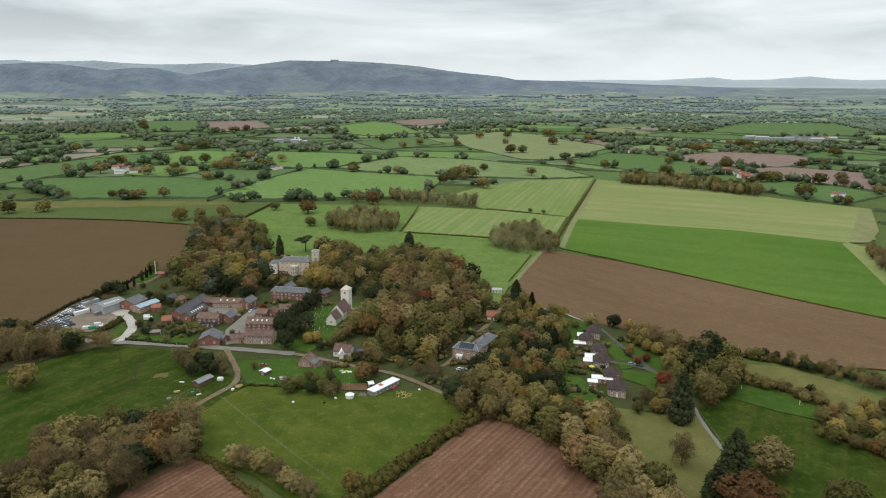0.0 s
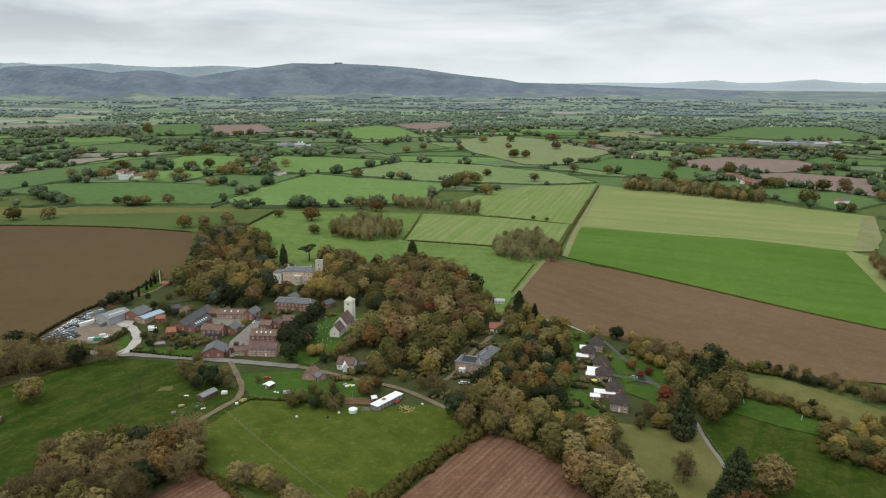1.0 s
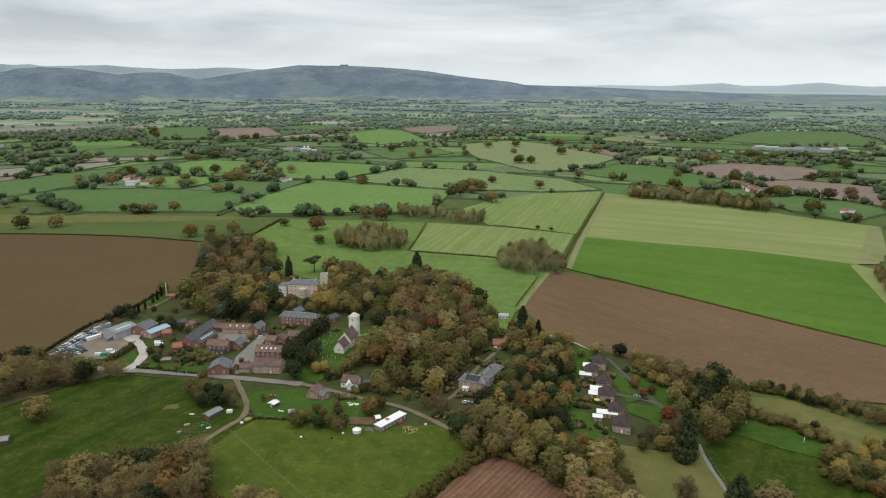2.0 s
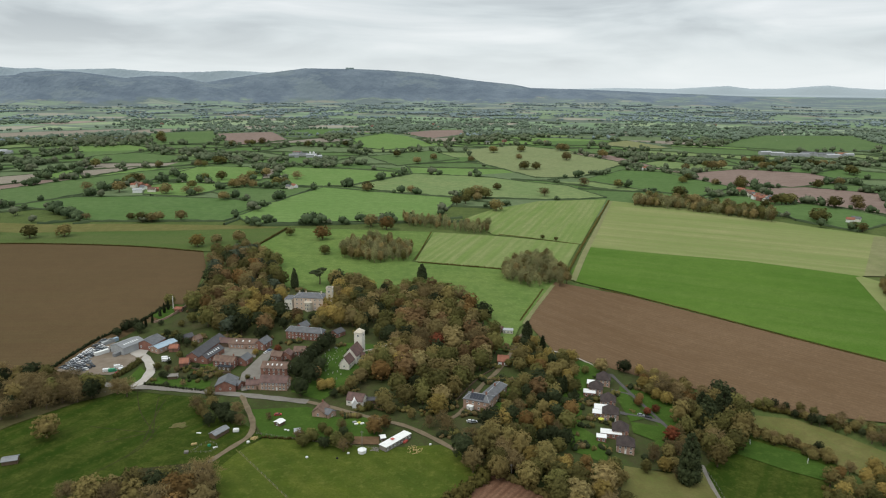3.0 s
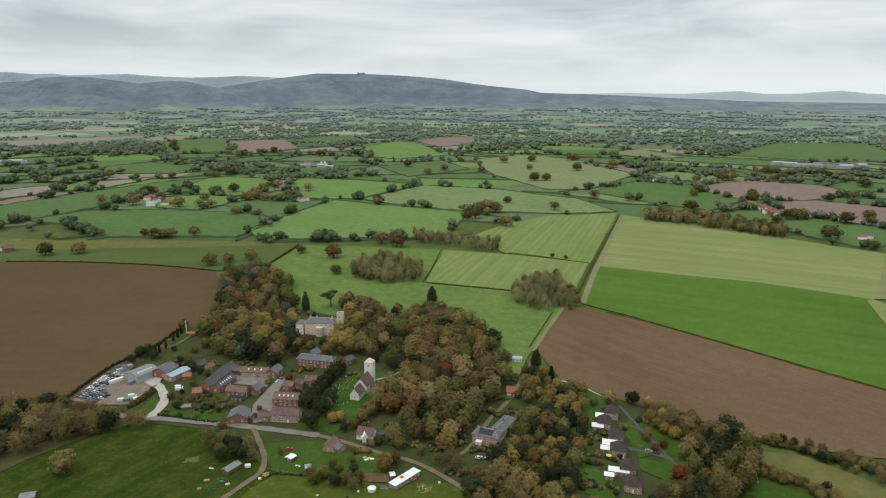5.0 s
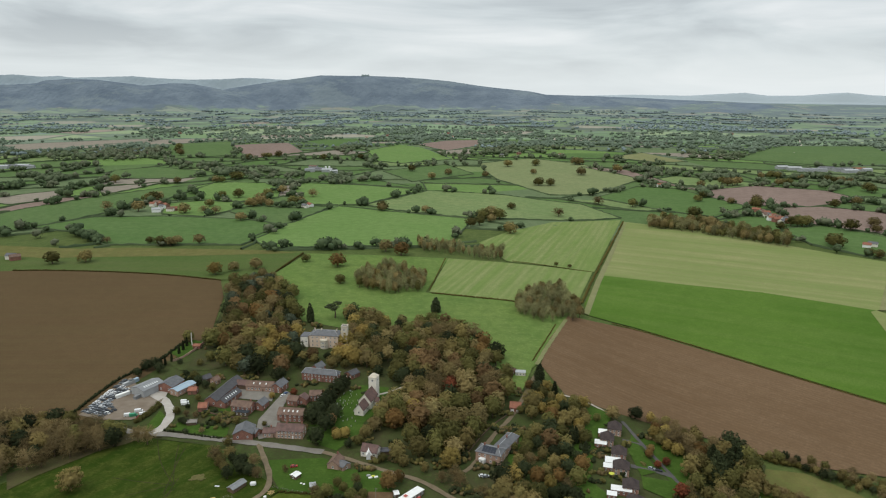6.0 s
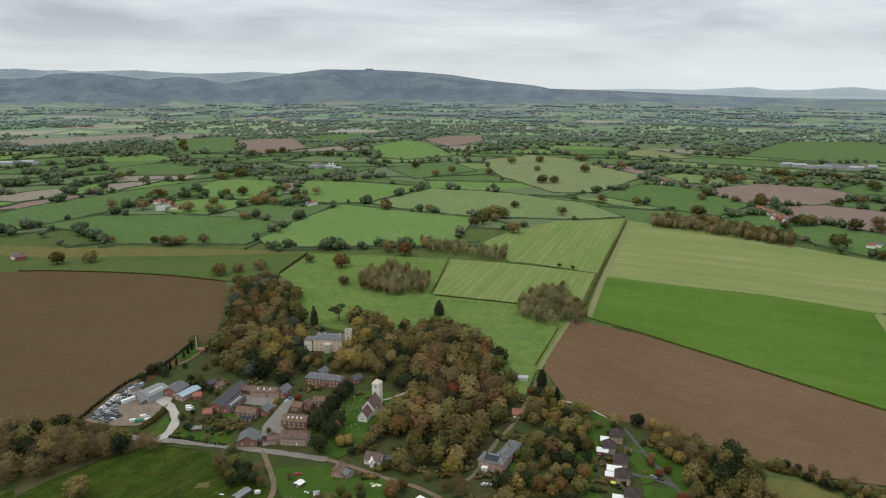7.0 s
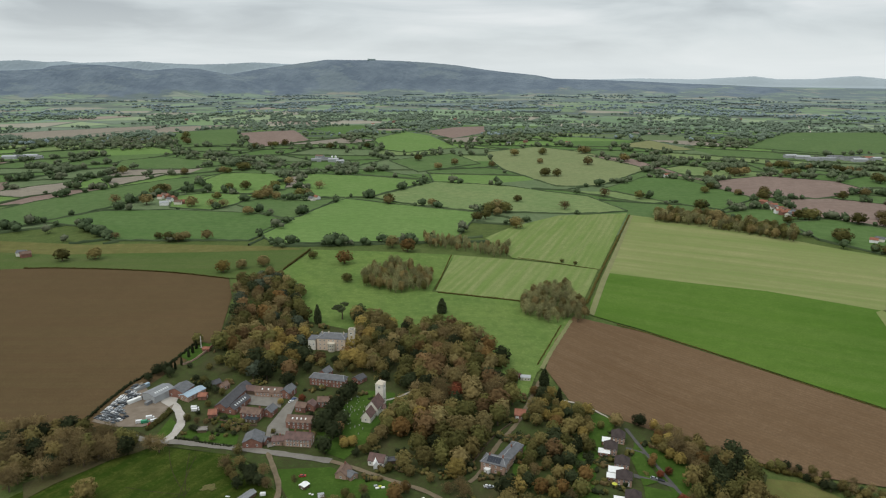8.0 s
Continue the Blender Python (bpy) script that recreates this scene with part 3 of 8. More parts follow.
def lane(pts, width, mat, label, name="road", lift=0.3, step=4.0):
    p = smooth_line(pts, step)
    d = np.gradient(p, axis=0)
    nrm = np.stack([-d[:, 1], d[:, 0]], 1) / np.hypot(*d.T)[:, None]
    w = width / 2 * (1 + 0.12 * np.sin(np.arange(len(p)) * 1.7))[:, None]
    a, b = p + nrm * w, p - nrm * w
    PLANTED.extend((x, y, width + 1.5) for x, y in p)
    mb = MB()
    k = len(p)
    mb.add(np.vstack([np.c_[a, land(*a.T) + lift], np.c_[p, land(*p.T) + lift + 0.05], np.c_[b, land(*b.T) + lift]]),
           [(i, i + k, i + k + 1, i + 1) for i in range(k - 1)] + [(i + k, i + 2 * k, i + 2 * k + 1, i + k + 1) for i in range(k - 1)])
    return tagged(part(name, mb, M[mat]), label, name, kind="structure")


def hedge(pts, h, w, label="clipped field hedge of dark mixed leaves", mat="hedge", step=0.0, name="hedge", ragged=0.35, cards=True, group=""):
    """A hedge of overlapping leafy lumps with loose sprays on top."""
    step = step or max(0.8, w * 0.4)
    p = smooth_line(pts, step)
    mb = MB()
    v0, f0 = ICO1
    for x, y in p:
        for _ in range(1 if w < 3 else 2):
            s = max(0.5, 1 + ragged * rng.normal(0, 0.6))
            j = v0 * (1 + rng.uniform(-0.3, 0.3, (len(v0), 1)))
            xx, yy = x + rng.normal(0, w * 0.2), y + rng.normal(0, w * 0.2)
            z = height(xx, yy)
            mb.add(j * (w * 0.42, w * 0.42, h * 0.55 * s) + (xx, yy, z + h * 0.4 * s), f0)
            if cards:
                sprays(mb, np.array((xx, yy, z + h * 0.42 * s)), np.array((w * 0.46, w * 0.46, h * 0.6 * s)), 16 if w > 2.5 else 8, 0.13 * max(w, 2.0), rng, 0.8)
    return tagged(part(name, mb, M[mat]), label, "hedge", group)

# ---- fields round the village ----
M["tarmac"] = plain_mat("tarmac", (0.175, 0.16, 0.14), (0.225, 0.208, 0.18), 0.6, 0.9)


def blotch(pts, mat, label, lift, spread=0.16):
    """A worn patch of ground with a ragged edge."""
    p = np.array(pts, float)
    size = np.ptp(p, axis=0).min()
    for _ in range(4):
        mid = (p + np.roll(p, -1, 0)) / 2 + rng.normal(0, 1, p.shape) * size * spread
        p = np.stack([p, mid], 1).reshape(-1, 2)
        spread *= 0.5
    return field([tuple(map(float, q)) for q in p], mat, label, lift, keep=False)


M["asphalt"] = plain_mat("asphalt", (0.075, 0.072, 0.068), (0.105, 0.100, 0.094), 0.6, 0.9)
M["gravel"] = plain_mat("gravel", (0.34, 0.30, 0.25), (0.42, 0.38, 0.32), 0.8, 0.95)
M["concrete"] = plain_mat("concrete", (0.36, 0.33, 0.29), (0.45, 0.42, 0.38), 0.5, 0.9)
M["track"] = plain_mat("earth_track", (0.14, 0.11, 0.07), (0.19, 0.15, 0.10), 0.7, 0.95)

field([(-554.2, 762.8), (-505.9, 767.7), (-428.0, 766.7), (-353.8, 759.1), (-282.6, 739.0), (-257.1, 677.2), (-230.0, 571.0), (-236.5, 515.7), (-248.8, 453.0), (-249.6, 393.5), (-260.9, 358.4), (-292.2, 357.9), (-582.3, 748.9)], "soil_left", "wide brown tilled field with a grassy edge")
field([(-672.1, 890.0), (-531.0, 877.4), (-463.3, 888.5), (-359.2, 887.8), (-266.2, 886.7), (-222.7, 875.3), (-229.5, 819.0), (-230.6, 779.6), (-237.3, 743.5), (-283.7, 742.1), (-355.2, 762.3), (-429.8, 770.0), (-508.0, 771.0), (-574.6, 755.6)], "ley", "long green pasture strip above the tilled field")
field([(-672.1, 892.0), (-531.0, 879.4), (-463.3, 890.5), (-359.2, 889.8), (-266.2, 888.7), (-228.7, 876.3), (-268.2, 868.7), (-360.2, 851.8), (-465.3, 838.5), (-540.0, 826.4), (-640.1, 835.0)], "rough", "brownish worn upper side of the pasture strip", 0.1, keep=False)
field([(-231.3, 766.1), (-215.4, 875.5), (-163.8, 873.0), (-105.1, 870.8), (-28.4, 861.0), (-47.3, 707.4), (-2.4, 694.8), (48.5, 684.1), (64.1, 652.4), (98.6, 641.8), (61.1, 529.8), (40.7, 489.4), (7.3, 520.9), (-70.1, 570.9), (-157.4, 608.9)], "meadow", "open green parkland behind the wood")
field([(-28.4, 861.0), (46.3, 844.5), (108.8, 834.5), (150.6, 821.4), (116.3, 702.7), (48.5, 684.1), (-2.4, 694.8), (-43.2, 710.4)], "mown", "mown green field with pale stripes")
field([(56, 1038), (137, 1142), (257, 1170), (152.8, 821.6), (109.3, 838.4), (46.8, 852.5), (12, 958)], "mown", "large mown green field with pale stripes")
field([(259, 1156), (359, 1095), (436, 1018), (506, 940), (561.8, 889.4), (455.5, 703.8), (418.3, 690.6), (324.9, 747.6), (238.8, 776.4), (159.8, 807.7)], "stubble", "wide pale green stubble field")
field([(546.6, 888.9), (560.7, 885.2), (485.2, 746.2), (442.0, 691.1), (421.2, 690.6)], "strip", "pale straw headland strip", 0.25)
field([(159.8, 807.7), (238.8, 776.4), (324.9, 747.6), (418.3, 690.6), (402.7, 608.4), (340.7, 445.1), (320.8, 470.4), (225.7, 564.7), (158.1, 627.3), (117.3, 655.5), (120.3, 690.9)], "crop", "bright green field of young crop")
field([(258, 1149), (263, 1150), (150.4, 767.2), (119.2, 654.3), (114.6, 660.4), (147.1, 780.1)], "strip", "pale straw headland strip", 0.22)
field([(418.3, 690.6), (428.0, 667.9), (391.1, 558.5), (353.1, 474.7), (346.9, 474.6), (386.9, 608.1), (409.6, 685.6)], "stubble", "worn pale edge of the crop field", 0.2)
field([(97.9, 648.1), (156.7, 621.5), (224.0, 560.0), (272.8, 512.6), (318.5, 466.7), (352.3, 439.8), (312.8, 344.0), (262.3, 377.2), (227.1, 385.0), (194.5, 395.9), (154.9, 423.9), (124.6, 436.6), (103.8, 447.0), (71.3, 466.1), (58.5, 518.1), (72.6, 581.7)], "soil", "large brown tilled field of harrowed soil")
lane([(94.0, 636.1), (78.7, 591.2), (65.2, 550.9), (55.3, 517.3)], 3.5, "strip", "pale straw path along the field edge", "path")
# paddocks in front of the village
field([(-259.8, 322.0), (-242.4, 349.2), (-230.8, 361.2), (-205.2, 384.0), (-177.8, 379.0), (-149.7, 375.1), (-139.8, 352.3), (-117.2, 345.0), (-101.1, 330.9), (-109.1, 314.3), (-114.6, 293.5), (-101.6, 263.3), (-133.8, 249.7), (-175.2, 222.6), (-204.1, 222.4)], "paddock", "grazed green paddock with worn lines")
field([(-109.3, 314.9), (-100.5, 328.9), (-88.8, 329.0), (-64.8, 326.0), (-38.0, 320.4), (-2.2, 325.5), (15.2, 303.8), (-30.9, 235.7), (-45.1, 217.2), (-75.1, 245.4), (-105.2, 263.2), (-115.9, 293.5)], "pasture", "smooth green pasture in front of the gardens")
field([(20.5, 300.3), (38.4, 286.4), (55.9, 268.2), (65.2, 246.5), (65.7, 227.7), (56.4, 182.6), (-52.4, 180.5), (-26.0, 230.5), (-5.2, 261.6)], "furrow", "ploughed reddish brown field with curved furrows")
field([(-105.0, 262.8), (-86.9, 246.9), (-68.1, 227.2), (-40.8, 193.3), (-132.7, 192.5), (-123.9, 231.0)], "furrow", "corner of a ploughed reddish brown field")
field([(87.0, 314.6), (112.0, 312.6), (129.6, 320.4), (128.4, 285.5), (125.0, 245.2), (114.1, 215.6), (73.1, 209.2), (73.5, 269.8)], "rough", "rough yellowish grass slope")
field([(131.3, 322.6), (142.7, 337.3), (168.6, 359.3), (189.7, 343.7), (202.5, 327.9), (183.8, 304.8), (199.3, 276.7), (218.3, 256.9), (182.4, 207.9), (100.0, 201.6), (124.3, 265.9)], "paddock", "green sloping paddock beside the lane")
field([(171.2, 365.5), (182.6, 384.4), (204.5, 380.5), (223.8, 360.9), (238.7, 339.5), (256.9, 329.8), (225.3, 284.2), (217.2, 305.3), (203.2, 329.1), (190.4, 345.1)], "rough", "overgrown rough grass strip")
field([(120.2, 419.7), (142.6, 386.9), (119.7, 336.6), (108.8, 340.9), (120.2, 358.3), (108.3, 416.2)], "lawn", "green verge beside the house drive", 0.05)
# the village ground
field([(-242.3, 628.8), (-168.5, 654.3), (-72.4, 590.3), (7.5, 537.1), (41.5, 499.5), (72.3, 472.8), (108.1, 448.4), (147.9, 425.3), (184.4, 388.7), (164.3, 349.0), (128.9, 316.0), (89.5, 313.4), (73.5, 269.8), (53.5, 268.9), (38.4, 286.4), (20.5, 300.3), (-2.2, 324.2), (-38.0, 320.4), (-100.3, 328.2), (-122.0, 360.5), (-149.7, 375.1), (-207.3, 384.9), (-235.7, 358.7), (-267.1, 358.3), (-254.2, 440.9), (-236.5, 515.7), (-230.0, 571.0)], "garden", "leaf littered village ground of gardens and woodland", -0.25, keep=False)
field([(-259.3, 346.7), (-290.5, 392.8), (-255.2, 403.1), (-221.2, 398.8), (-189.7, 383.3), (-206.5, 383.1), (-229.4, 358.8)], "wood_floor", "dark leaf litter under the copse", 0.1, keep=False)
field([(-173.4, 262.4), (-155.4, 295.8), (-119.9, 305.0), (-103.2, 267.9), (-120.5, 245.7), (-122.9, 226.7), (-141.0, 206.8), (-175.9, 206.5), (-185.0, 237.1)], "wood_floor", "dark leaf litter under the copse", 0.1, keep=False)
# lawns, gardens and yards
WALLED = [(-240.9, 502.9), (-232.0, 521.2), (-217.3, 531.9), (-193.3, 523.7), (-191.0, 496.2), (-200.4, 487.8), (-222.9, 486.4)]
field(WALLED, "garden", "walled garden with rough grass and beds", 0.05, keep=False)
field([(-91.7, 442.7), (-82.5, 468.8), (-57.8, 465.4), (-54.7, 438.7), (-64.8, 416.5), (-74.0, 396.4), (-82.7, 396.2), (-93.8, 416.0)], "lawn", "churchyard lawn with old headstones", 0.05, keep=False)
field([(-104.0, 405.6), (-79.3, 406.1), (-67.4, 421.8), (-67.1, 396.5), (-78.3, 373.6), (-99.1, 384.8)], "lawn", "green churchyard corner", 0.07, keep=False)
field([(-189.3, 394.5), (-188.6, 404.2), (-153.1, 398.9), (-150.2, 385.8), (-182.8, 390.8)], "lawn", "garden lawn behind a clipped hedge", 0.05, keep=False)
field([(-177.8, 422.0), (-160.7, 425.6), (-158.8, 414.9), (-175.0, 414.6)], "lawn", "small lawn in the farm court", 0.05, keep=False)
field([(-206.8, 394.2), (-207.9, 419.4), (-198.6, 409.1), (-196.5, 394.3), (-202.4, 388.6)], "lawn", "grass bank by the yard drive", 0.05, keep=False)
field([(-118.8, 360.5), (-84.7, 365.1), (-66.6, 353.4), (-44.7, 353.7), (-38.5, 325.0), (-65.0, 327.3), (-100.7, 329.5)], "lawn", "allotment grass between sheds", 0.05, keep=False)
blotch([(-153.9, 341.8), (-148.6, 344.5), (-144.8, 340.4), (-147.1, 336.7), (-152.9, 337.0)], "dead_grass", "patch of trampled tan straw", 0.1)
field([(-52.5, 331.6), (-39.2, 331.8), (-38.3, 323.7), (-52.8, 323.5)], "soil", "dug vegetable plot", 0.12, keep=False)
field([(-248.8, 523.4), (-238.1, 552.4), (-226.0, 545.7), (-228.9, 508.2)], "lawn", "small orchard lawn behind the yard", 0.05, keep=False)
field([(108.3, 416.2), (114.5, 372.7), (102.8, 365.5), (101.5, 395.0)], "lawn", "front lawn of a suburban house", 0.05, keep=False)
field([(102.8, 365.5), (123.2, 362.8), (111.6, 345.2), (100.9, 351.9)], "lawn", "front lawn of a suburban house", 0.05, keep=False)
field([(85.2, 452.3), (103.3, 444.6), (84.9, 408.9), (71.2, 353.1), (82.8, 334.3), (78.3, 313.8), (62.9, 323.1), (57.3, 365.8), (73.5, 405.6)], "lawn", "back gardens behind the houses", 0.05, keep=False)
field([(27.4, 407.8), (40.9, 398.8), (34.4, 362.9), (24.7, 362.7)], "lawn", "garden beside the brick house", 0.05, keep=False)
field([(38.7, 521.9), (54.7, 524.9), (38.4, 458.7), (30.4, 458.2)], "meadow", "grass strip beside the lane", 0.05, keep=False)
M["dirt"] = plain_mat("yard_dirt", (0.16, 0.126, 0.095), (0.23, 0.19, 0.15), 0.4, 0.95)
field([(-259.0, 409.9), (-257.3, 463.0), (-253.6, 471.2), (-239.5, 454.5), (-215.9, 446.6), (-212.8, 432.6), (-216.0, 429.0), (-211.5, 416.0), (-220.9, 405.3), (-240.1, 404.2)], "dirt", "dusty brown dirt car yard", 0.05, keep=False)
field([(-224.7, 440.3), (-226.8, 452.2), (-224.0, 457.2), (-215.3, 450.0), (-213.4, 440.5), (-215.5, 433.5)], "concrete", "pale concrete apron before the barns", 0.15, keep=False)
field([(-134.5, 395.4), (-137.4, 410.1), (-134.3, 437.3), (-131.6, 455.2), (-126.7, 451.6), (-126.0, 420.8), (-117.7, 390.9), (-129.4, 384.3)], "tarmac", "grey tarmac court between cottages", 0.15, keep=False)
field([(-172.1, 460.7), (-138.4, 451.4), (-136.2, 437.2), (-165.4, 441.3)], "tarmac", "grey yard inside the farm court", 0.12, keep=False)
lane([(-86.2, 371.8), (-106.9, 375.8), (-128.0, 379.8), (-163.3, 384.7), (-195.6, 388.7), (-204.9, 386.7), (-225.6, 393.9)], 5.5, "tarmac", "narrow grey village lane")
lane([(-197.9, 387.8), (-195.3, 400.2), (-198.5, 416.3), (-206.8, 429.2), (-216.4, 440.4), (-224.9, 443.8)], 6.0, "concrete", "pale concrete drive into the yard")
lane([(-128.0, 379.8), (-118.2, 360.5), (-110.5, 345.1), (-107.5, 330.8), (-113.6, 319.4), (-120.9, 303.8)], 3.2, "track", "muddy earth track through the gate", "track")
lane([(-86.2, 371.8), (-72.0, 366.1), (-44.5, 352.2), (-25.3, 344.9), (-9.6, 330.8), (2.2, 319.0)], 3.2, "track", "narrow muddy lane behind the gardens")
lane([(51.8, 494.2), (37.4, 445.3), (28.9, 420.3), (16.4, 397.8), (5.5, 362.4), (-0.9, 354.3)], 3.0, "track", "narrow gravel lane between trees")
lane([(106.0, 434.2), (111.2, 410.9), (116.7, 389.8), (121.7, 370.6), (125.2, 356.9)], 2.6, "asphalt", "narrow grey access road past the houses")
lane([(100.6, 407.2), (108.1, 405.4), (113.1, 403.6)], 3.0, "asphalt", "short tarmac drive to a house")
lane([(98.9, 375.6), (112.5, 373.7), (121.5, 369.9)], 4.0, "asphalt", "tarmac drive with parked cars")
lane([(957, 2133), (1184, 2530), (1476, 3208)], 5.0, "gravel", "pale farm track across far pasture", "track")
lane([(129.8, 324.2), (127.7, 301.3), (128.4, 285.5), (125.0, 261.6)], 2.1, "tarmac", "narrow tarmac lane beside the paddock")
lane([(-64.1, 452.8), (-56.7, 456.6), (-42.2, 472.2)], 2.0, "gravel", "pale churchyard path", "path")
lane([(67.1, 464.8), (82.7, 461.1), (97.5, 444.9)], 2.0, "gravel", "pale footpath along the tilled field", "path")

field([(164.2, 356.3), (187.7, 339.5), (198.4, 324.6), (188.5, 313.5), (173.4, 322.4), (153.7, 338.3)], "lawn", "brighter short grass along the hedge", 0.12, keep=False)
lane([(-111.2, 316.2), (-90.5, 292.7), (-69.0, 268.3), (-44.1, 242.5)], 0.45, "rough", "pale trodden line along a wire fence", "path", 0.12)
lane([(-173.7, 290.0), (-163.6, 307.4), (-161.1, 323.3), (-158.3, 330.1)], 0.5, "wood_floor", "dark trodden cattle path in the paddock", "path", 0.12)
lane([(-162.5, 323.3), (-169.5, 359.7), (-170.9, 372.2)], 0.5, "wood_floor", "dark trodden cattle path in the paddock", "path", 0.12)
field([(-258.8, 337.1), (-245.3, 353.8), (-234.2, 367.0), (-223.6, 377.4), (-210.8, 388.5), (-200.2, 384.1), (-208.7, 374.2), (-220.4, 365.5), (-231.1, 350.9), (-241.0, 337.4), (-248.4, 322.1)], "litter", "brown leaf litter along the copse edge", 0.1, keep=False)
field([(18.3, 300.3), (38.7, 289.1), (56.5, 271.7), (66.9, 246.8), (66.8, 227.9), (63.0, 225.6), (62.2, 246.1), (54.4, 266.6), (37.6, 284.7), (21.4, 296.9)], "rough", "pale grassy margin of the ploughed field", 0.08, keep=False)
field([(-106.0, 265.5), (-85.0, 248.2), (-66.4, 229.0), (-70.2, 227.2), (-87.5, 245.3), (-104.2, 260.5)], "rough", "pale grassy margin of the ploughed field", 0.08, keep=False)

for end in ([(-198.3, 337.8), (-181.9, 321.2), (-176.3, 375.4), (-192.5, 381.9), (-164.1, 306.2), (-161.0, 339.6)]):
    hub = (-161.0, 332.5)
    lane([hub, ((hub[0] + end[0]) / 2 + rng.normal(0, 2), (hub[1] + end[1]) / 2 + rng.normal(0, 2)), end], 0.45, "wood_floor", "faint trodden cattle path in the paddock", "path", 0.12)

# ---- trees ----
TREES = {}
TREE_LABEL = {
    "oak": "broad oak with olive brown autumn leaves", "green": "round broadleaf tree still mostly green",
    "autumn": "broadleaf tree in rusty orange autumn colour", "yellow": "broadleaf tree with golden yellow leaves",
    "ash": "thinning broadleaf tree with grey green leaves", "russet": "broadleaf tree with dull russet brown leaves",
    "copper": "large beech with coppery brown leaves", "red": "small tree with deep red autumn leaves", "pale": "leafless tree with pale straw coloured twigs", "bare": "leafless tree with pale grey brown twigs",
    "dark": "dense dark evergreen tree", "blue": "blue green cedar with layered boughs",
    "conifer": "tall dark green conifer, ragged cone", "cypress": "slender dark pointed cypress", "pine": "flat topped dark pine on a bare stem",
}


def sprays(mb, centre, radii_, count, size, r, loose=0.55):
    """Leaf sprays over a rounded mass, lying roughly along its surface, each an island of its own."""
    d = r.normal(0, 1, (count, 3))
    d[:, 2] = d[:, 2] + 0.25
    d /= np.linalg.norm(d, axis=1)[:, None]
    o = centre + d * radii_ * r.uniform(0.86, 1.14, (count, 1))
    nrm = d + loose * r.normal(0, 1, (count, 3))
    u = np.cross(nrm, r.normal(0, 1, (count, 3)))
    u /= np.linalg.norm(u, axis=1)[:, None] + 1e-9
    w = np.cross(nrm, u)
    w /= np.linalg.norm(w, axis=1)[:, None] + 1e-9
    s = size * r.uniform(0.6, 1.5, (count, 1))
    v = np.stack([o - u * s - w * s * 0.6, o + u * s - w * s * 0.6, o + w * s * 1.1], 1).reshape(-1, 3)
    mb.add(v, np.arange(count)[:, None] * 3 + np.array([0, 1, 2]))


def leaf_cloud(mb, centres, sizes, middle, count, size, r, loose=0.42):
    """Leaves in clusters round the ends of the boughs, thickest on the outside of the crown."""
    k = r.integers(0, len(centres), count)
    out = centres[k] - middle
    out /= np.linalg.norm(out, axis=1)[:, None] + 1e-9
    d = r.normal(0, 1, (count, 3)) + 0.9 * out
    d /= np.linalg.norm(d, axis=1)[:, None]
    o = centres[k] + d * sizes[k] * r.uniform(0.55, 1.12, (count, 1))
    far_out = o - middle
    far_out /= np.linalg.norm(far_out, axis=1)[:, None] + 1e-9
    soft = 0.7 * d + 0.8 * far_out + (0, 0, 0.3)
    soft /= np.linalg.norm(soft, axis=1)[:, None]
    nrm = soft + loose * r.normal(0, 1, (count, 3))
    u = np.cross(nrm, r.normal(0, 1, (count, 3)))
    u /= np.linalg.norm(u, axis=1)[:, None] + 1e-9
    w = np.cross(nrm, u)
    w /= np.linalg.norm(w, axis=1)[:, None] + 1e-9
    s = size * r.uniform(0.55, 1.45, (count, 1))
    v = np.stack([o - u * s - w * s * 0.6, o + u * s - w * s * 0.6, o + w * s * 1.1], 1).reshape(-1, 3)
    mb.add(v, np.arange(count)[:, None] * 3 + np.array([0, 1, 2]), np.repeat(soft, 3, 0))


def twigs(mb, centre, radii_, count, size, r):
    """Fine twigs standing out from the end of a bough."""
    d = r.normal(0, 1, (count, 3))
    d[:, 2] = d[:, 2] * 0.8 + 0.35
    d /= np.linalg.norm(d, axis=1)[:, None]
    o = centre + d * radii_ * r.uniform(0.1, 0.85, (count, 1))
    t = d + 0.45 * r.normal(0, 1, (count, 3))
    u = np.cross(t, r.normal(0, 1, (count, 3)))
    u /= np.linalg.norm(u, axis=1)[:, None] + 1e-9
    s = size * r.uniform(0.6, 1.3, (count, 1))
    v = np.stack([o - u * s * 0.1, o + u * s * 0.1, o + t * s], 1).reshape(-1, 3)
    mb.add(v, np.arange(count)[:, None] * 3 + np.array([0, 1, 2]))


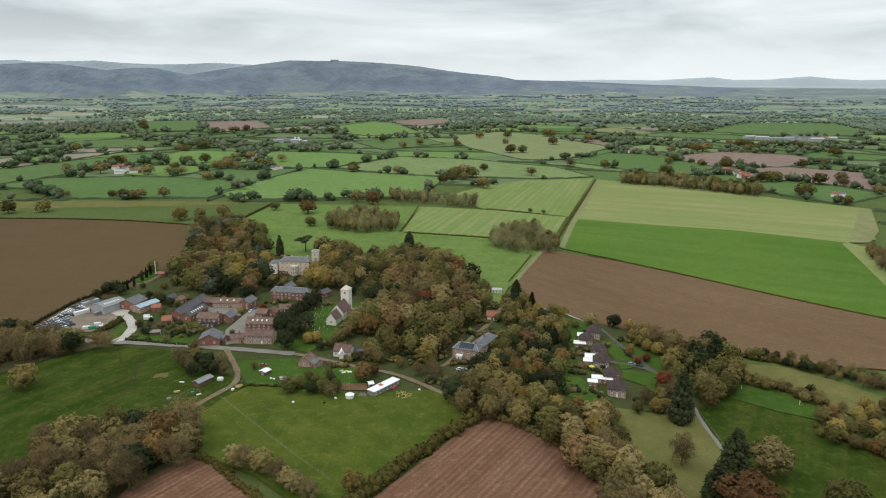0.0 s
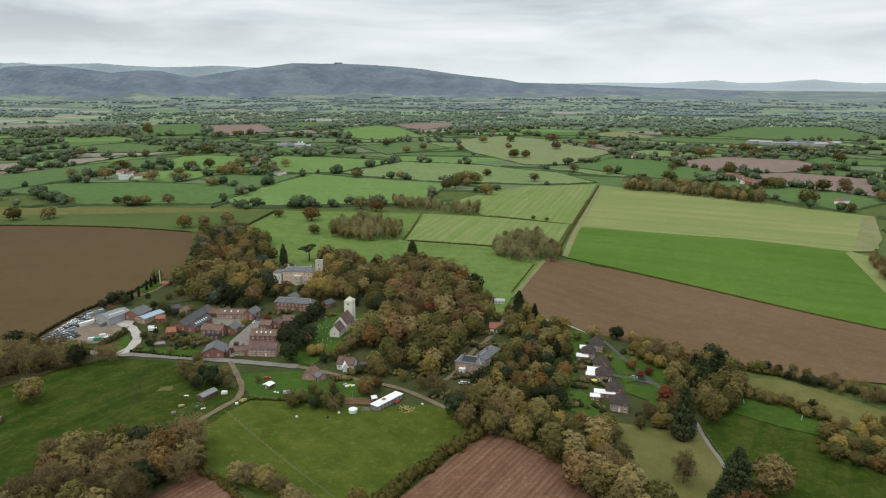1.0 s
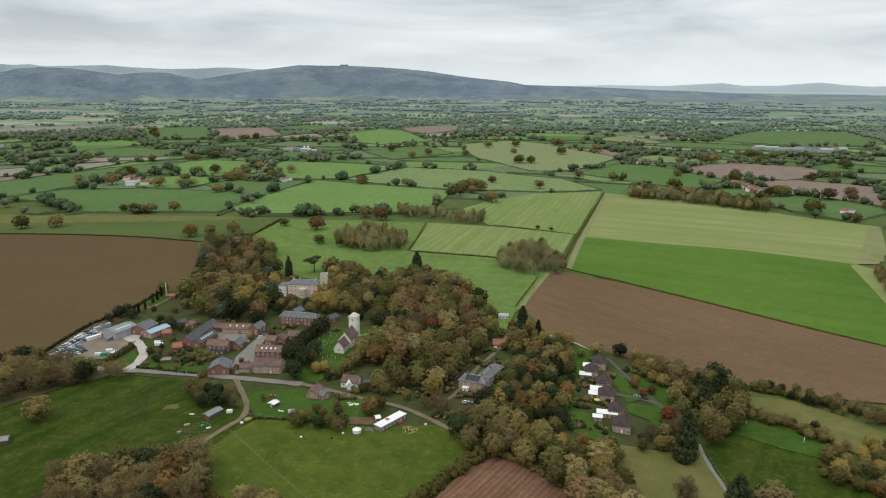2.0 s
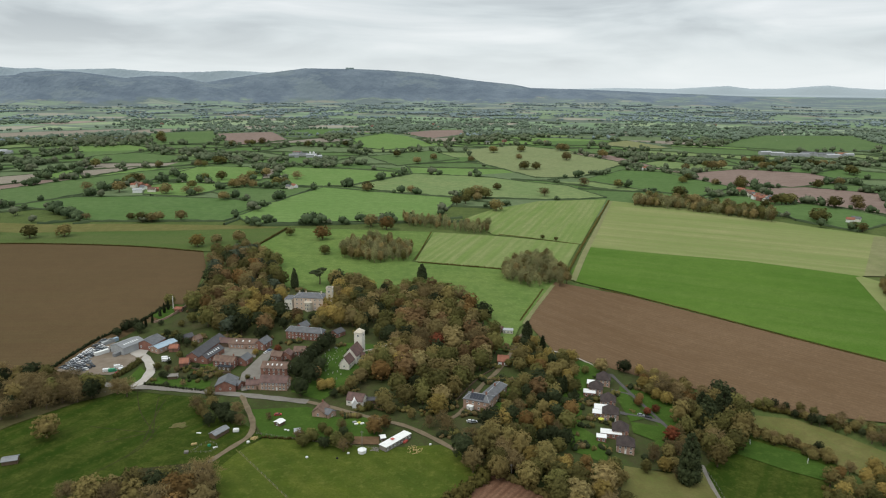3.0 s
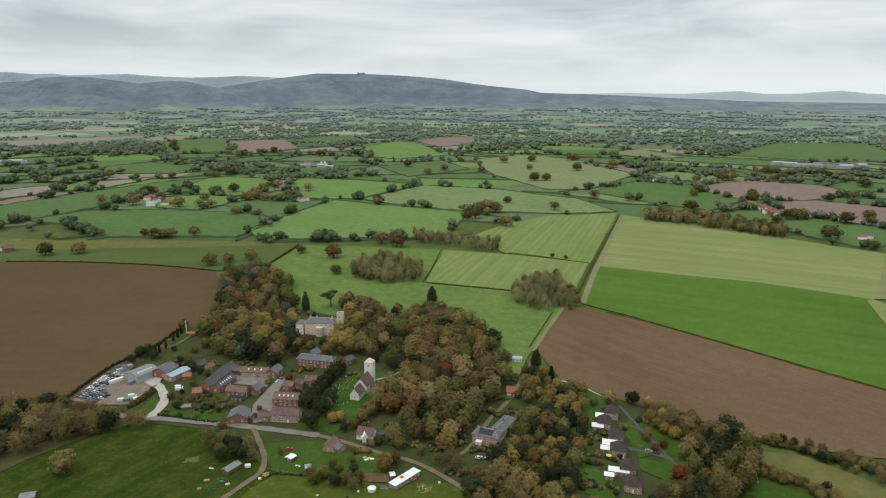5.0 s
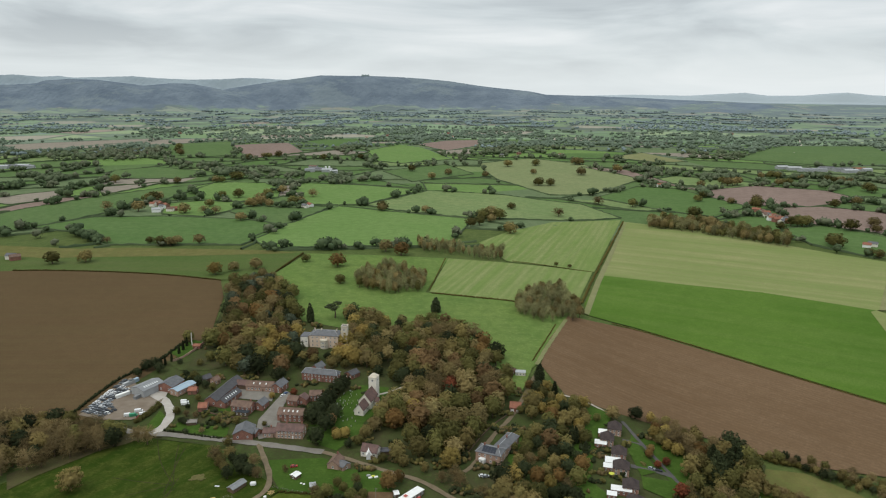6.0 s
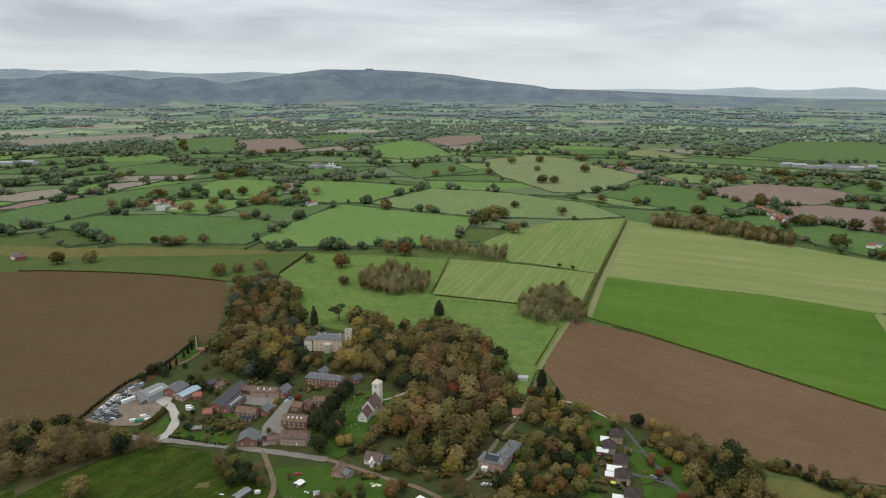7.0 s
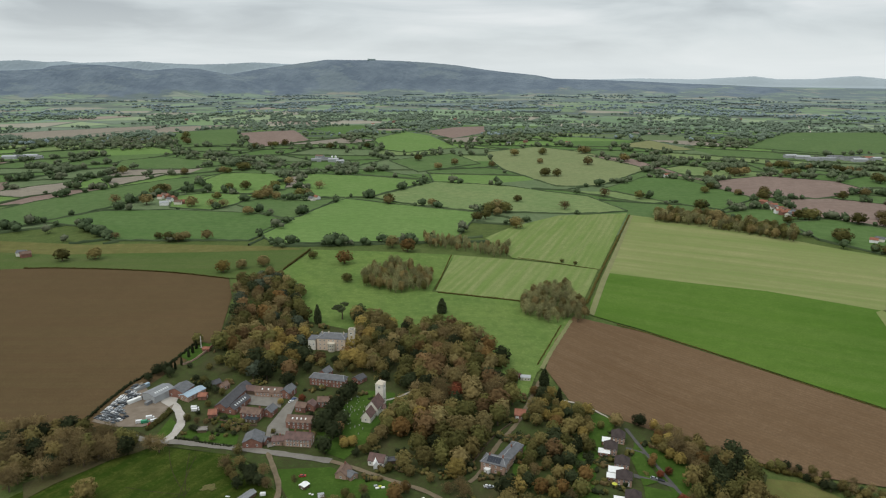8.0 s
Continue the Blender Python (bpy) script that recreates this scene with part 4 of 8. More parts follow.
def tree_meshes(kind, k, fine=True):
    """Trunk and crown of one tree of that kind, 10 m high, variant k."""
    if (kind, k, fine) in TREES:
        return TREES[kind, k, fine]
    r = np.random.default_rng(hash_of(kind) * 31 + k)
    tr, cr = MB(), MB()
    mat = {"conifer": "dark", "cypress": "dark", "pine": "dark"}.get(kind, kind)
    bend = r.normal(0, 0.15, 2)
    tr.tube((0, 0, -1.2), (bend[0], bend[1], 3.2), 0.32, 0.22, 7)
    if kind in ("conifer", "cypress"):
        wid = 2.3 if kind == "conifer" else 1.35
        tr.tube((bend[0], bend[1], 3.2), (0, 0, 9.6), 0.22, 0.04, 5)
        tiers = 16
        for i in range(tiers):
            z = 0.9 + 8.9 * i / tiers
            rad = wid * (1 - (i / tiers) ** 2.3) * r.uniform(0.85, 1.1) + 0.15
            lobes = max(3, int(9 * rad / wid))
            for j in range(lobes):
                a = 6.283 * (j + r.random()) / lobes
                c = np.array((np.cos(a) * rad * 0.62, np.sin(a) * rad * 0.62, z + r.normal(0, 0.15)))
                s = np.array((0.5, 0.5, 0.55)) * (rad * 0.5 + 0.3)
                cr.add(ICO1[0] * (1 + r.uniform(-0.3, 0.3, (12, 1))) * s * 0.8 + c, ICO1[1])
                sprays(cr, c, s * 1.05, 22, 0.17, r, 0.9)
    elif kind == "pine":
        tr.tube((bend[0], bend[1], 3.2), (0, 0, 8.4), 0.22, 0.1, 5)
        for j in range(14):
            a, q = r.uniform(0, 6.28), np.sqrt(r.random()) * 3.6
            c = np.array((np.cos(a) * q, np.sin(a) * q, 8.4 + r.normal(0, 0.35)))
            tr.tube((0, 0, 6.5), c, 0.09, 0.04, 4)
            s = np.array((1.1, 1.1, 0.55)) * r.uniform(0.7, 1.2)
            cr.add(ICO1[0] * (1 + r.uniform(-0.3, 0.3, (12, 1))) * s + c, ICO1[1])
            sprays(cr, c, s * 1.1, 40, 0.2, r)
    else:
        # boughs spread evenly over an egg shaped crown that reaches low down
        lobes = 46
        lean = r.normal(0, 0.25, 2)
        squash = {"blue": 0.8}.get(kind, r.uniform(0.85, 1.1))
        ends, sizes = [], []
        for j in range(lobes):
            t = (j + 0.5) / lobes
            z = 1 - 1.78 * t
            a = j * 2.39996 + r.uniform(-0.35, 0.35)
            wild = r.uniform(0.55, 1.3) if kind in ("bare", "pale") else r.uniform(0.78, 1.14)
            q = np.sqrt(max(0.0, 1 - z * z)) * wild
            c = np.array((np.cos(a) * q * 2.85 + bend[0] + lean[0] * z, np.sin(a) * q * 2.85 + bend[1] + lean[1] * z, 5.05 + z * 4.0 * min(1.0, squash) * (0.4 + 0.6 * wild)))
            s = np.array((1, 1, 0.85)) * r.uniform(0.6, 1.2)
            if kind == "blue":
                s = s * (1.3, 1.3, 0.55)
            ends.append(c)
            sizes.append(s)
            if j % 5 == 0 and fine:
                tr.tube((bend[0], bend[1], 2.0 + 0.05 * j), c, 0.12, 0.04, 4)
            if kind in ("bare", "pale"):
                for _ in range(2 if fine else int(j % 4 == 0)):
                    e = c + r.normal(0, 1, 3) * s * 0.6
                    tr.tube((bend[0], bend[1], 2.2 + 2.5 * r.random()), e, 0.07, 0.02, 3)
                twigs(cr, c, s * 1.2, 62 if fine else 26, 0.6 if fine else 0.85, r)
        mid = np.array((bend[0], bend[1], 5.0))
        if kind in ("bare", "pale"):
            cr.add(ICO2[0] * (1 + r.uniform(-0.3, 0.3, (42, 1))) * (1.3, 1.3, 1.8) + (bend[0], bend[1], 4.9), ICO2[1])
        else:
            leaf_cloud(cr, np.array(ends), np.array(sizes), mid, 2100 if fine else 960, 0.22 if fine else 0.31, r)
            # the shaded inside of the crown
            cr.add(ICO2[0] * (1 + r.uniform(-0.2, 0.2, (42, 1))) * (2.2, 2.2, 2.9 * min(1.0, squash)) + (bend[0], bend[1], 4.9), ICO2[1])
    if fine:
        TREES[kind, k, fine] = tr.mesh("trunk", M["bark"]), cr.mesh("crown", M[mat])
    else:
        TREES[kind, k, fine] = [(np.vstack(q.v), np.vstack(q.f) if all(isinstance(f, np.ndarray) for f in q.f) else [w for f in q.f for w in (f.tolist() if isinstance(f, np.ndarray) else f)],
                                 np.vstack([np.zeros_like(v) if w is None else w for v, w in zip(q.v, q.soft)])) for q in (cr, tr)]
    return TREES[kind, k, fine]


WOODS, TONES = {}, {}  # trees past the nearest stretch, joined by kind, and the shade of each


def join_tree(x, y, kind, k, h, spread):
    s, a = h / 10, rng.uniform(0, 6.28)
    turn = np.array([[np.cos(a), -np.sin(a), 0], [np.sin(a), np.cos(a), 0], [0, 0, 1]])
    lot = int(rng.integers(0, 4))
    own = rng.random()
    for (v, f, soft), key in zip(tree_meshes(kind, k, False), ((kind, lot), ("bark", 0))):
        WOODS.setdefault(key, MB()).add((v @ turn.T) * (s * spread, s * spread, s) + (x, y, height(x, y)), f, soft @ turn.T)
        TONES.setdefault(key, []).append(np.full(len(v), own))


def finish_woods():
    for key, mb in WOODS.items():
        kind = key[0]
        mat = {"conifer": "dark", "cypress": "dark", "pine": "dark"}.get(kind, kind)
        word = "leafless stems and boughs of the woodland" if kind == "bark" else "woodland crowns: " + TREE_LABEL[kind]
        ob = tagged(part("woodland_stems" if kind == "bark" else "woodland", mb, M[mat]), word, "trees", kind="stuff")
        ob.data.attributes.new("tone", "FLOAT", "POINT").data.foreach_set("value", np.concatenate(TONES[key]))


def hash_of(s):
    return sum((i + 3) * ord(c) for i, c in enumerate(s)) % 9973


def tree(x, y, kind, h, spread=1.0, group="trees round the village", single=False):
    if y > 700 and (kind in ("dark", "russet") or (kind == "oak" and int(x) % 3)):
        kind = "green" if int(y) % 2 else "ash"
    k = int(rng.integers(0, 4 if kind in ("oak", "green", "bare", "pale", "autumn", "ash", "russet") else 2))
    if y > 700 or (y > 338 and not single):
        return join_tree(x, y, kind, k, h, spread)
    tm, cm = tree_meshes(kind, k)
    ob = new("tree")
    s = h / 10
    ob.matrix_basis = Matrix.LocRotScale((x, y, height(x, y)), Euler((0, 0, rng.uniform(0, 6.28))), (s * spread, s * spread, s))
    part("trunk", tm, None, ob)
    part("crown", cm, None, ob)
    return tagged(ob, TREE_LABEL[kind], "tree", group)


def pick(mix):
    names = mix.split()
    w = np.array([float(q.split(":")[1]) for q in names])
    return names[rng.choice(len(names), p=w / w.sum())].split(":")[0]


def wood(poly, mix, h=(10, 16), gap=8.0, spread=(0.9, 1.25), keep_out=(), group="trees round the village"):
    """Trees scattered through a wood, none nearer than gap to the next."""
    xs, ys = [p[0] for p in poly], [p[1] for p in poly]
    taken = np.array(PLANTED)
    tries = int((max(xs) - min(xs)) * (max(ys) - min(ys)) / gap ** 2 * 6)
    for _ in range(tries):
        x, y = rng.uniform(min(xs), max(xs)), rng.uniform(min(ys), max(ys))
        if not inside(poly, x, y) or any(inside(k, x, y) for k in keep_out):
            continue
        if ((taken[:, 0] - x) ** 2 + (taken[:, 1] - y) ** 2 < (gap * 0.5 + taken[:, 2] * 0.5) ** 2).any():
            continue
        PLANTED.append((x, y, gap))
        taken = np.vstack([taken, (x, y, gap)])
        tree(x, y, pick(mix), rng.uniform(*h), rng.uniform(*spread), group)


def trees_at(pts, kinds, hs, spread=1.0, group="trees round the village"):
    kinds, hs = kinds.split(), hs if isinstance(hs, (list, tuple)) else [hs]
    for i, (x, y) in enumerate(pts):
        PLANTED.append((x, y, 5.0))
        tree(x, y, kinds[i % len(kinds)], hs[i % len(hs)] * (1.2 if y > 700 else 1.0), spread, group, True)

# ---- building materials ----
for key, c1, c2, kw in (
    ("brick", (0.31, 0.155, 0.115), (0.21, 0.105, 0.082), {}),
    ("brick_pale", (0.44, 0.3, 0.23), (0.33, 0.215, 0.165), {}),
    ("render", (0.82, 0.78, 0.7), (0.66, 0.62, 0.54), {}),
    ("stone", (0.64, 0.58, 0.47), (0.52, 0.46, 0.37), {}),
    ("pink_stone", (0.725, 0.575, 0.450), (0.600, 0.475, 0.375), {}),
    ("tile_brown", (0.215, 0.145, 0.112), (0.13, 0.088, 0.07), {}),
    ("tile_red", (0.34, 0.15, 0.1), (0.21, 0.095, 0.066), {}),
    ("tile_plum", (0.19, 0.12, 0.105), (0.11, 0.075, 0.068), {}),
    ("tile_dusk", (0.088, 0.070, 0.066), (0.056, 0.045, 0.044), {}),
    ("slate", (0.15, 0.152, 0.158), (0.098, 0.1, 0.106), {"rough": 0.72}),
    ("slate_dark", (0.085, 0.082, 0.088), (0.055, 0.053, 0.056), {"rough": 0.6}),
    ("metal_grey", (0.40, 0.41, 0.41), (0.32, 0.33, 0.34), {"rough": 0.5}),
    ("metal_dark", (0.19, 0.195, 0.20), (0.24, 0.245, 0.25), {"rough": 0.55}),
    ("metal_blue", (0.34, 0.43, 0.50), (0.28, 0.37, 0.44), {"rough": 0.5}),
    ("white", (0.82, 0.82, 0.80), (0.72, 0.72, 0.70), {"rough": 0.6}),
    ("timber", (0.17, 0.12, 0.08), (0.12, 0.085, 0.06), {}),
    ("timber_grey", (0.26, 0.24, 0.21), (0.20, 0.18, 0.16), {}),
    ("headstone", (0.50, 0.49, 0.44), (0.38, 0.38, 0.34), {}),
    ("plastic_red", (0.50, 0.10, 0.08), (0.42, 0.09, 0.07), {"rough": 0.5}),
    ("plastic_green", (0.05, 0.30, 0.16), (0.04, 0.25, 0.13), {"rough": 0.5}),
    ("plastic_yellow", (0.60, 0.62, 0.08), (0.5, 0.5, 0.07), {"rough": 0.5}),
    ("straw", (0.50, 0.38, 0.18), (0.40, 0.30, 0.14), {}),
    ("rubber", (0.02, 0.02, 0.02), (0.03, 0.03, 0.03), {}),
    ("car_white", (0.78, 0.78, 0.78), (0.72, 0.72, 0.72), {"rough": 0.3}),
    ("car_silver", (0.42, 0.44, 0.46), (0.38, 0.40, 0.42), {"rough": 0.3, "metal": 0.5}),
    ("car_grey", (0.11, 0.12, 0.13), (0.09, 0.10, 0.11), {"rough": 0.3}),
    ("car_black", (0.025, 0.027, 0.03), (0.03, 0.03, 0.035), {"rough": 0.25}),
    ("car_blue", (0.04, 0.10, 0.25), (0.035, 0.085, 0.21), {"rough": 0.3}),
    ("car_red", (0.40, 0.04, 0.03), (0.33, 0.035, 0.03), {"rough": 0.3}),
):
    M[key] = plain_mat(key, c1, c2, **kw)
M["glass"] = plain_mat("window_glass", (0.035, 0.042, 0.05), (0.05, 0.058, 0.065), 1.0, 0.12)
M["solar"] = plain_mat("solar_glass", (0.02, 0.024, 0.035), (0.03, 0.034, 0.045), 1.0, 0.2)
M["skylight"] = plain_mat("skylight_sheet", (0.70, 0.72, 0.72), (0.6, 0.62, 0.62), 1.0, 0.4)

# ---- buildings ----


def cell_mesh(name, mat, *boxes):
    mb = MB()
    for b in boxes:
        mb.box(*b)
    return mb.mesh(name, M[mat])


def lattice(name, mat, xs, zs, holes, y0, y1):
    """An upright frame cut through where its grid of cells has holes, in one piece."""
    w, h = len(xs), len(zs)
    v = [(x, y, z) for y in (y0, y1) for z in zs for x in xs]
    at = lambda i, k, back: back * w * h + k * w + i
    solid = lambda i, k: 0 <= i < w - 1 and 0 <= k < h - 1 and (i, k) not in holes
    f = []
    for k in range(h - 1):
        for i in range(w - 1):
            if not solid(i, k):
                continue
            f.append((at(i, k, 0), at(i + 1, k, 0), at(i + 1, k + 1, 0), at(i, k + 1, 0)))
            f.append((at(i, k, 1), at(i, k + 1, 1), at(i + 1, k + 1, 1), at(i + 1, k, 1)))
            for (di, dk), (p, q) in (((-1, 0), ((i, k), (i, k + 1))), ((1, 0), ((i + 1, k + 1), (i + 1, k))), ((0, -1), ((i + 1, k), (i, k))), ((0, 1), ((i, k + 1), (i + 1, k + 1)))):
                if not solid(i + di, k + dk):
                    f.append((at(*p, 0), at(*q, 0), at(*q, 1), at(*p, 1)))
    mb = MB()
    mb.add(v, f)
    return mb.mesh(name, M[mat])


FRAME = lattice("window", "white", (-0.58, -0.46, -0.04, 0.04, 0.46, 0.58), (-0.80, -0.58, 0.58, 0.70), {(1, 1), (3, 1)}, -0.08, 0.05)
PANE = cell_mesh("pane", "glass", (-0.46, 0.46, -0.02, 0.05, -0.58, 0.58))
DOOR = cell_mesh("door", "timber", (-0.5, 0.5, -0.08, 0.05, -1.0, 1.05))
DOOR_WHITE = cell_mesh("door", "white", (-0.5, 0.5, -0.08, 0.05, -1.0, 1.05))
SKYLIGHT = cell_mesh("skylight", "skylight", (-0.45, 0.45, -0.75, 0.75, 0.0, 0.12))
SHED_DOOR = cell_mesh("garage_door", "white", (-1.15, 1.15, -0.08, 0.05, -1.05, 1.05))


def add_window(ob, x, y, z, side, size=1.0):
    """A window on the wall at (x, y, z); side: degrees by which its outside is turned from -y."""
    w = part("window", FRAME, None, ob)
    w.matrix_local = Matrix.LocRotScale((x, y, z), Euler((0, 0, radians(side))), (size, 1, size))
    part("pane", PANE, None, w)


def gable_prism(mb, L, w, eave, ridge, low=-1.5):
    x, y = L / 2, w / 2
    v = [(s * x, q[0], q[1]) for s in (-1, 1) for q in ((-y, low), (y, low), (y, eave), (0, ridge), (-y, eave))]
    mb.add(v, [(0, 1, 2, 3, 4)[::-1], (5, 6, 7, 8, 9), (0, 5, 9, 4), (1, 2, 7, 6), (4, 9, 8, 3), (3, 8, 7, 2), (0, 1, 6, 5)[::-1]])


def gable_roof(mb, L, w, eave, ridge, over=0.35, thick=0.22):
    x, k = L / 2 + over, over
    y = w / 2 + k
    drop = (ridge - eave) / (w / 2) * k
    prof = [(-y, eave - drop), (0, ridge), (y, eave - drop), (y, eave - drop + thick), (0, ridge + thick), (-y, eave - drop + thick)]
    n = 6
    v = [(s * x, a, b + 0.02) for s in (-1, 1) for a, b in prof]
    f = [(i, (i + 1) % n, n + (i + 1) % n, n + i) for i in range(n)]
    mb.add(v, f + [(0, 5, 4, 1), (1, 4, 3, 2), (6, 7, 10, 11), (7, 8, 9, 10)])
    mb.box(-x, x, -0.14, 0.14, ridge + thick - 0.05, ridge + thick + 0.1)


def hip_roof(mb, L, w, eave, ridge, hip, over=0.4, thick=0.2):
    x, y, r = L / 2 + over, w / 2 + over, max(0.05, L / 2 - hip)
    v = [(-x, -y, eave), (x, -y, eave), (x, y, eave), (-x, y, eave), (-x, -y, eave + thick), (x, -y, eave + thick), (x, y, eave + thick), (-x, y, eave + thick), (-r, 0, ridge), (r, 0, ridge)]
    mb.add(v, [(3, 2, 1, 0), (0, 1, 5, 4), (1, 2, 6, 5), (2, 3, 7, 6), (3, 0, 4, 7), (4, 5, 9, 8), (5, 6, 9), (6, 7, 8, 9), (7, 4, 8)])


def chimney(ob, x, y, base, top, mat="brick"):
    mb = MB()
    mb.box(x - 0.45, x + 0.45, y - 0.35, y + 0.35, base, top)
    mb.box(x - 0.53, x + 0.53, y - 0.43, y + 0.43, top, top + 0.18)
    c = part("chimney", mb, M[mat], ob)
    for dx in (-0.22, 0.22):
        pot = MB()
        pot.tube((x + dx, y, top + 0.18), (x + dx, y, top + 0.6), 0.15, 0.12, 7)
        part("chimney_pot", pot, M["tile_red"], c)


def house(ridge_ends, ridge, eave, w, wall, roof, label, hip=0.0, cols=None, storeys=1, chimneys=(), skylights=0, solar=0, door=1, name="house",
          category="house", group="houses of the village", ends=True, back=True, length=0.0, turn=0.0, doors_white=False):
    """A house under a pitched or hipped roof, from the two ends of its ridge."""
    pts = np.array(ridge_ends, float)
    c = pts.mean(0)
    if len(pts) > 1:
        d = pts[1] - pts[0]
        L, a = float(np.hypot(*d)) + 2 * hip, float(np.arctan2(d[1], d[0]))
    else:
        L, a = length, radians(turn)
    L = length or L
    z0 = height(*c)
    ob = new(name)
    ob.matrix_basis = Matrix.LocRotScale((c[0], c[1], z0), Euler((0, 0, a)), None)
    reach = int(np.ceil(L / w)) + 1
    for t in np.linspace(-L / 2, L / 2, reach):
        PLANTED.append((c[0] + t * np.cos(a), c[1] + t * np.sin(a), w * 1.15 + 2))
    wb, rb = MB(), MB()
    if hip:
        wb.box(-L / 2, L / 2, -w / 2, w / 2, -1.5, eave)
        hip_roof(rb, L, w, eave, ridge, hip)
    else:
        gable_prism(wb, L, w, eave, ridge)
        gable_roof(rb, L, w, eave, ridge)
    if hip and roof == "slate":
        lead, r_ = MB(), L / 2 - hip
        lead.tube((-r_, 0, ridge), (r_, 0, ridge), 0.16, 0.16, 5)
        for sx in (-1, 1):
            for sy in (-1, 1):
                lead.tube((sx * r_, 0, ridge), (sx * (L / 2 + 0.4), sy * (w / 2 + 0.4), eave + 0.2), 0.14, 0.14, 5)
        part("ridge_lead", lead, M["metal_grey"], ob)
    wo = part("wall", wb, M[wall], ob)
    part("roof", rb, M[roof], ob)
    cols = int(L / 3.0) if cols is None else cols
    level = eave / storeys
    r = np.random.default_rng(int(abs(c[0] * 7 + c[1] * 13)))
    dcol = int(r.integers(0, max(1, cols)))
    for s in range(storeys):
        for i in range(cols):
            x = (i + 0.5) / cols * L * 0.92 - L * 0.46
            if door and s == 0 and i == dcol:
                q = part("door", DOOR_WHITE if doors_white else DOOR, None, ob)
                q.location = (x, -w / 2, 1.05)
            else:
                add_window(ob, x, -w / 2, level * (s + 0.55), 0, 1.0 if eave > 2.6 else 0.75)
            if back:
                add_window(ob, -x, w / 2, level * (s + 0.55), 180)
        if ends and cols:
            for sx, sd in ((1, 90), (-1, -90)):
                for y in ((-w / 4, w / 4) if w > 7 else (0,)):
                    add_window(ob, sx * L / 2, y, level * (s + 0.55), sd)
    for cx in chimneys:
        chimney(ob, cx * L / 2, 0.0, ridge - 0.6, ridge + 1.3, "stone" if wall == "pink_stone" else "brick")
    slope = np.arctan2(ridge - eave, w / 2)
    for i in range(skylights):
        q = part("skylight", SKYLIGHT, None, ob)
        x = (i + 0.5) / skylights * L * 0.7 - L * 0.35
        q.matrix_local = Matrix.LocRotScale((x, -w / 4, (ridge + eave) / 2 + 0.3), Euler((slope, 0, 0)), None)
    for i in range(solar):
        mb = MB()
        mb.box(-0.8, 0.8, -0.5 * w / 2.4, 0.5 * w / 2.4, 0, 0.08)
        q = part("solar_panel", mb, M["solar"], ob)
        q.matrix_local = Matrix.LocRotScale(((i - solar / 2 + 0.5) * 1.68, -w / 4, (ridge + eave) / 2 + 0.32), Euler((slope, 0, 0)), None)
    return tagged(ob, label, category, group)


def flat_block(at, L, w, h, turn, wall, roof, label, name="extension", category="extension", doors=0, group=""):
    """A low flat-roofed block."""
    x, y = at
    ob = new(name)
    ob.matrix_basis = pose(x, y, height(x, y), 0, 0, turn)
    PLANTED.append((x, y, max(L, w) + 1))
    wb, rb = MB(), MB()
    wb.box(-L / 2, L / 2, -w / 2, w / 2, -1.5, h)
    rb.box(-L / 2 - 0.25, L / 2 + 0.25, -w / 2 - 0.25, w / 2 + 0.25, h + 0.002, h + 0.22)
    part("wall", wb, M[wall], ob)
    part("roof", rb, M[roof], ob)
    for i in range(doors):
        q = part("garage_door", SHED_DOOR, None, ob)
        q.location = ((i + 0.5) / doors * L - L / 2, -w / 2, 1.1)
    if not doors:
        for i in range(max(1, int(L / 2.5))):
            n = max(1, int(L / 2.5))
            add_window(ob, (i + 0.5) / n * L - L / 2, -w / 2, h * 0.55, 0, 0.9)
    return tagged(ob, label, category, group)


COURT = "brick buildings of the farm court"
# the yard
house([(-233.5, 440.6), (-225.8, 456.7)], 7, 5.2, 13, "metal_grey", "metal_dark", "grey steel workshop with a row of skylights", cols=0, skylights=7, name="workshop", category="workshop", group="")
b = house([(-217.1, 447.9), (-214.0, 461.2)], 7.5, 4.8, 13, "brick", "slate", "brick gabled barn with a weathered grey roof", cols=3, name="barn", category="barn", group="")
house([(-208.8, 443.5), (-201.5, 458.6)], 5.0, 3.8, 8, "brick_pale", "metal_blue", "long shed with a pale blue metal roof", cols=4, name="shed", category="shed", group="sheds")
house([(-199.7, 448.6), (-193.9, 449.0)], 4.5, 2.7, 6, "brick", "tile_red", "small brick outbuilding with an orange tiled roof", cols=1, group="")
house([(-182.4, 422.9), (-176.9, 424.1)], 5.0, 2.8, 7.5, "brick", "tile_red", "square brick outbuilding with an orange tiled roof", cols=1, group="")
house([(-181.6, 401.7), (-175.9, 402.8)], 3.0, 2.2, 4.5, "timber", "timber_grey", "low timber garden shed with a grey roof", cols=1, name="shed", category="shed", group="sheds")
house([(-197.8, 465.5), (-193.1, 471.7)], 5.0, 2.8, 6, "brick", "slate_dark", "small cottage half hidden under trees", cols=2)
house([(-188.6, 464.1), (-185.8, 468.2)], 5.0, 2.8, 6, "brick_pale", "tile_brown", "small brick cottage half hidden under trees", cols=2)
house([(-231.0, 534.7), (-225.1, 534.8)], 3.5, 2.3, 5, "brick", "tile_red", "low brick store with a red roof beside a mast", cols=1, name="store", category="store", group="")
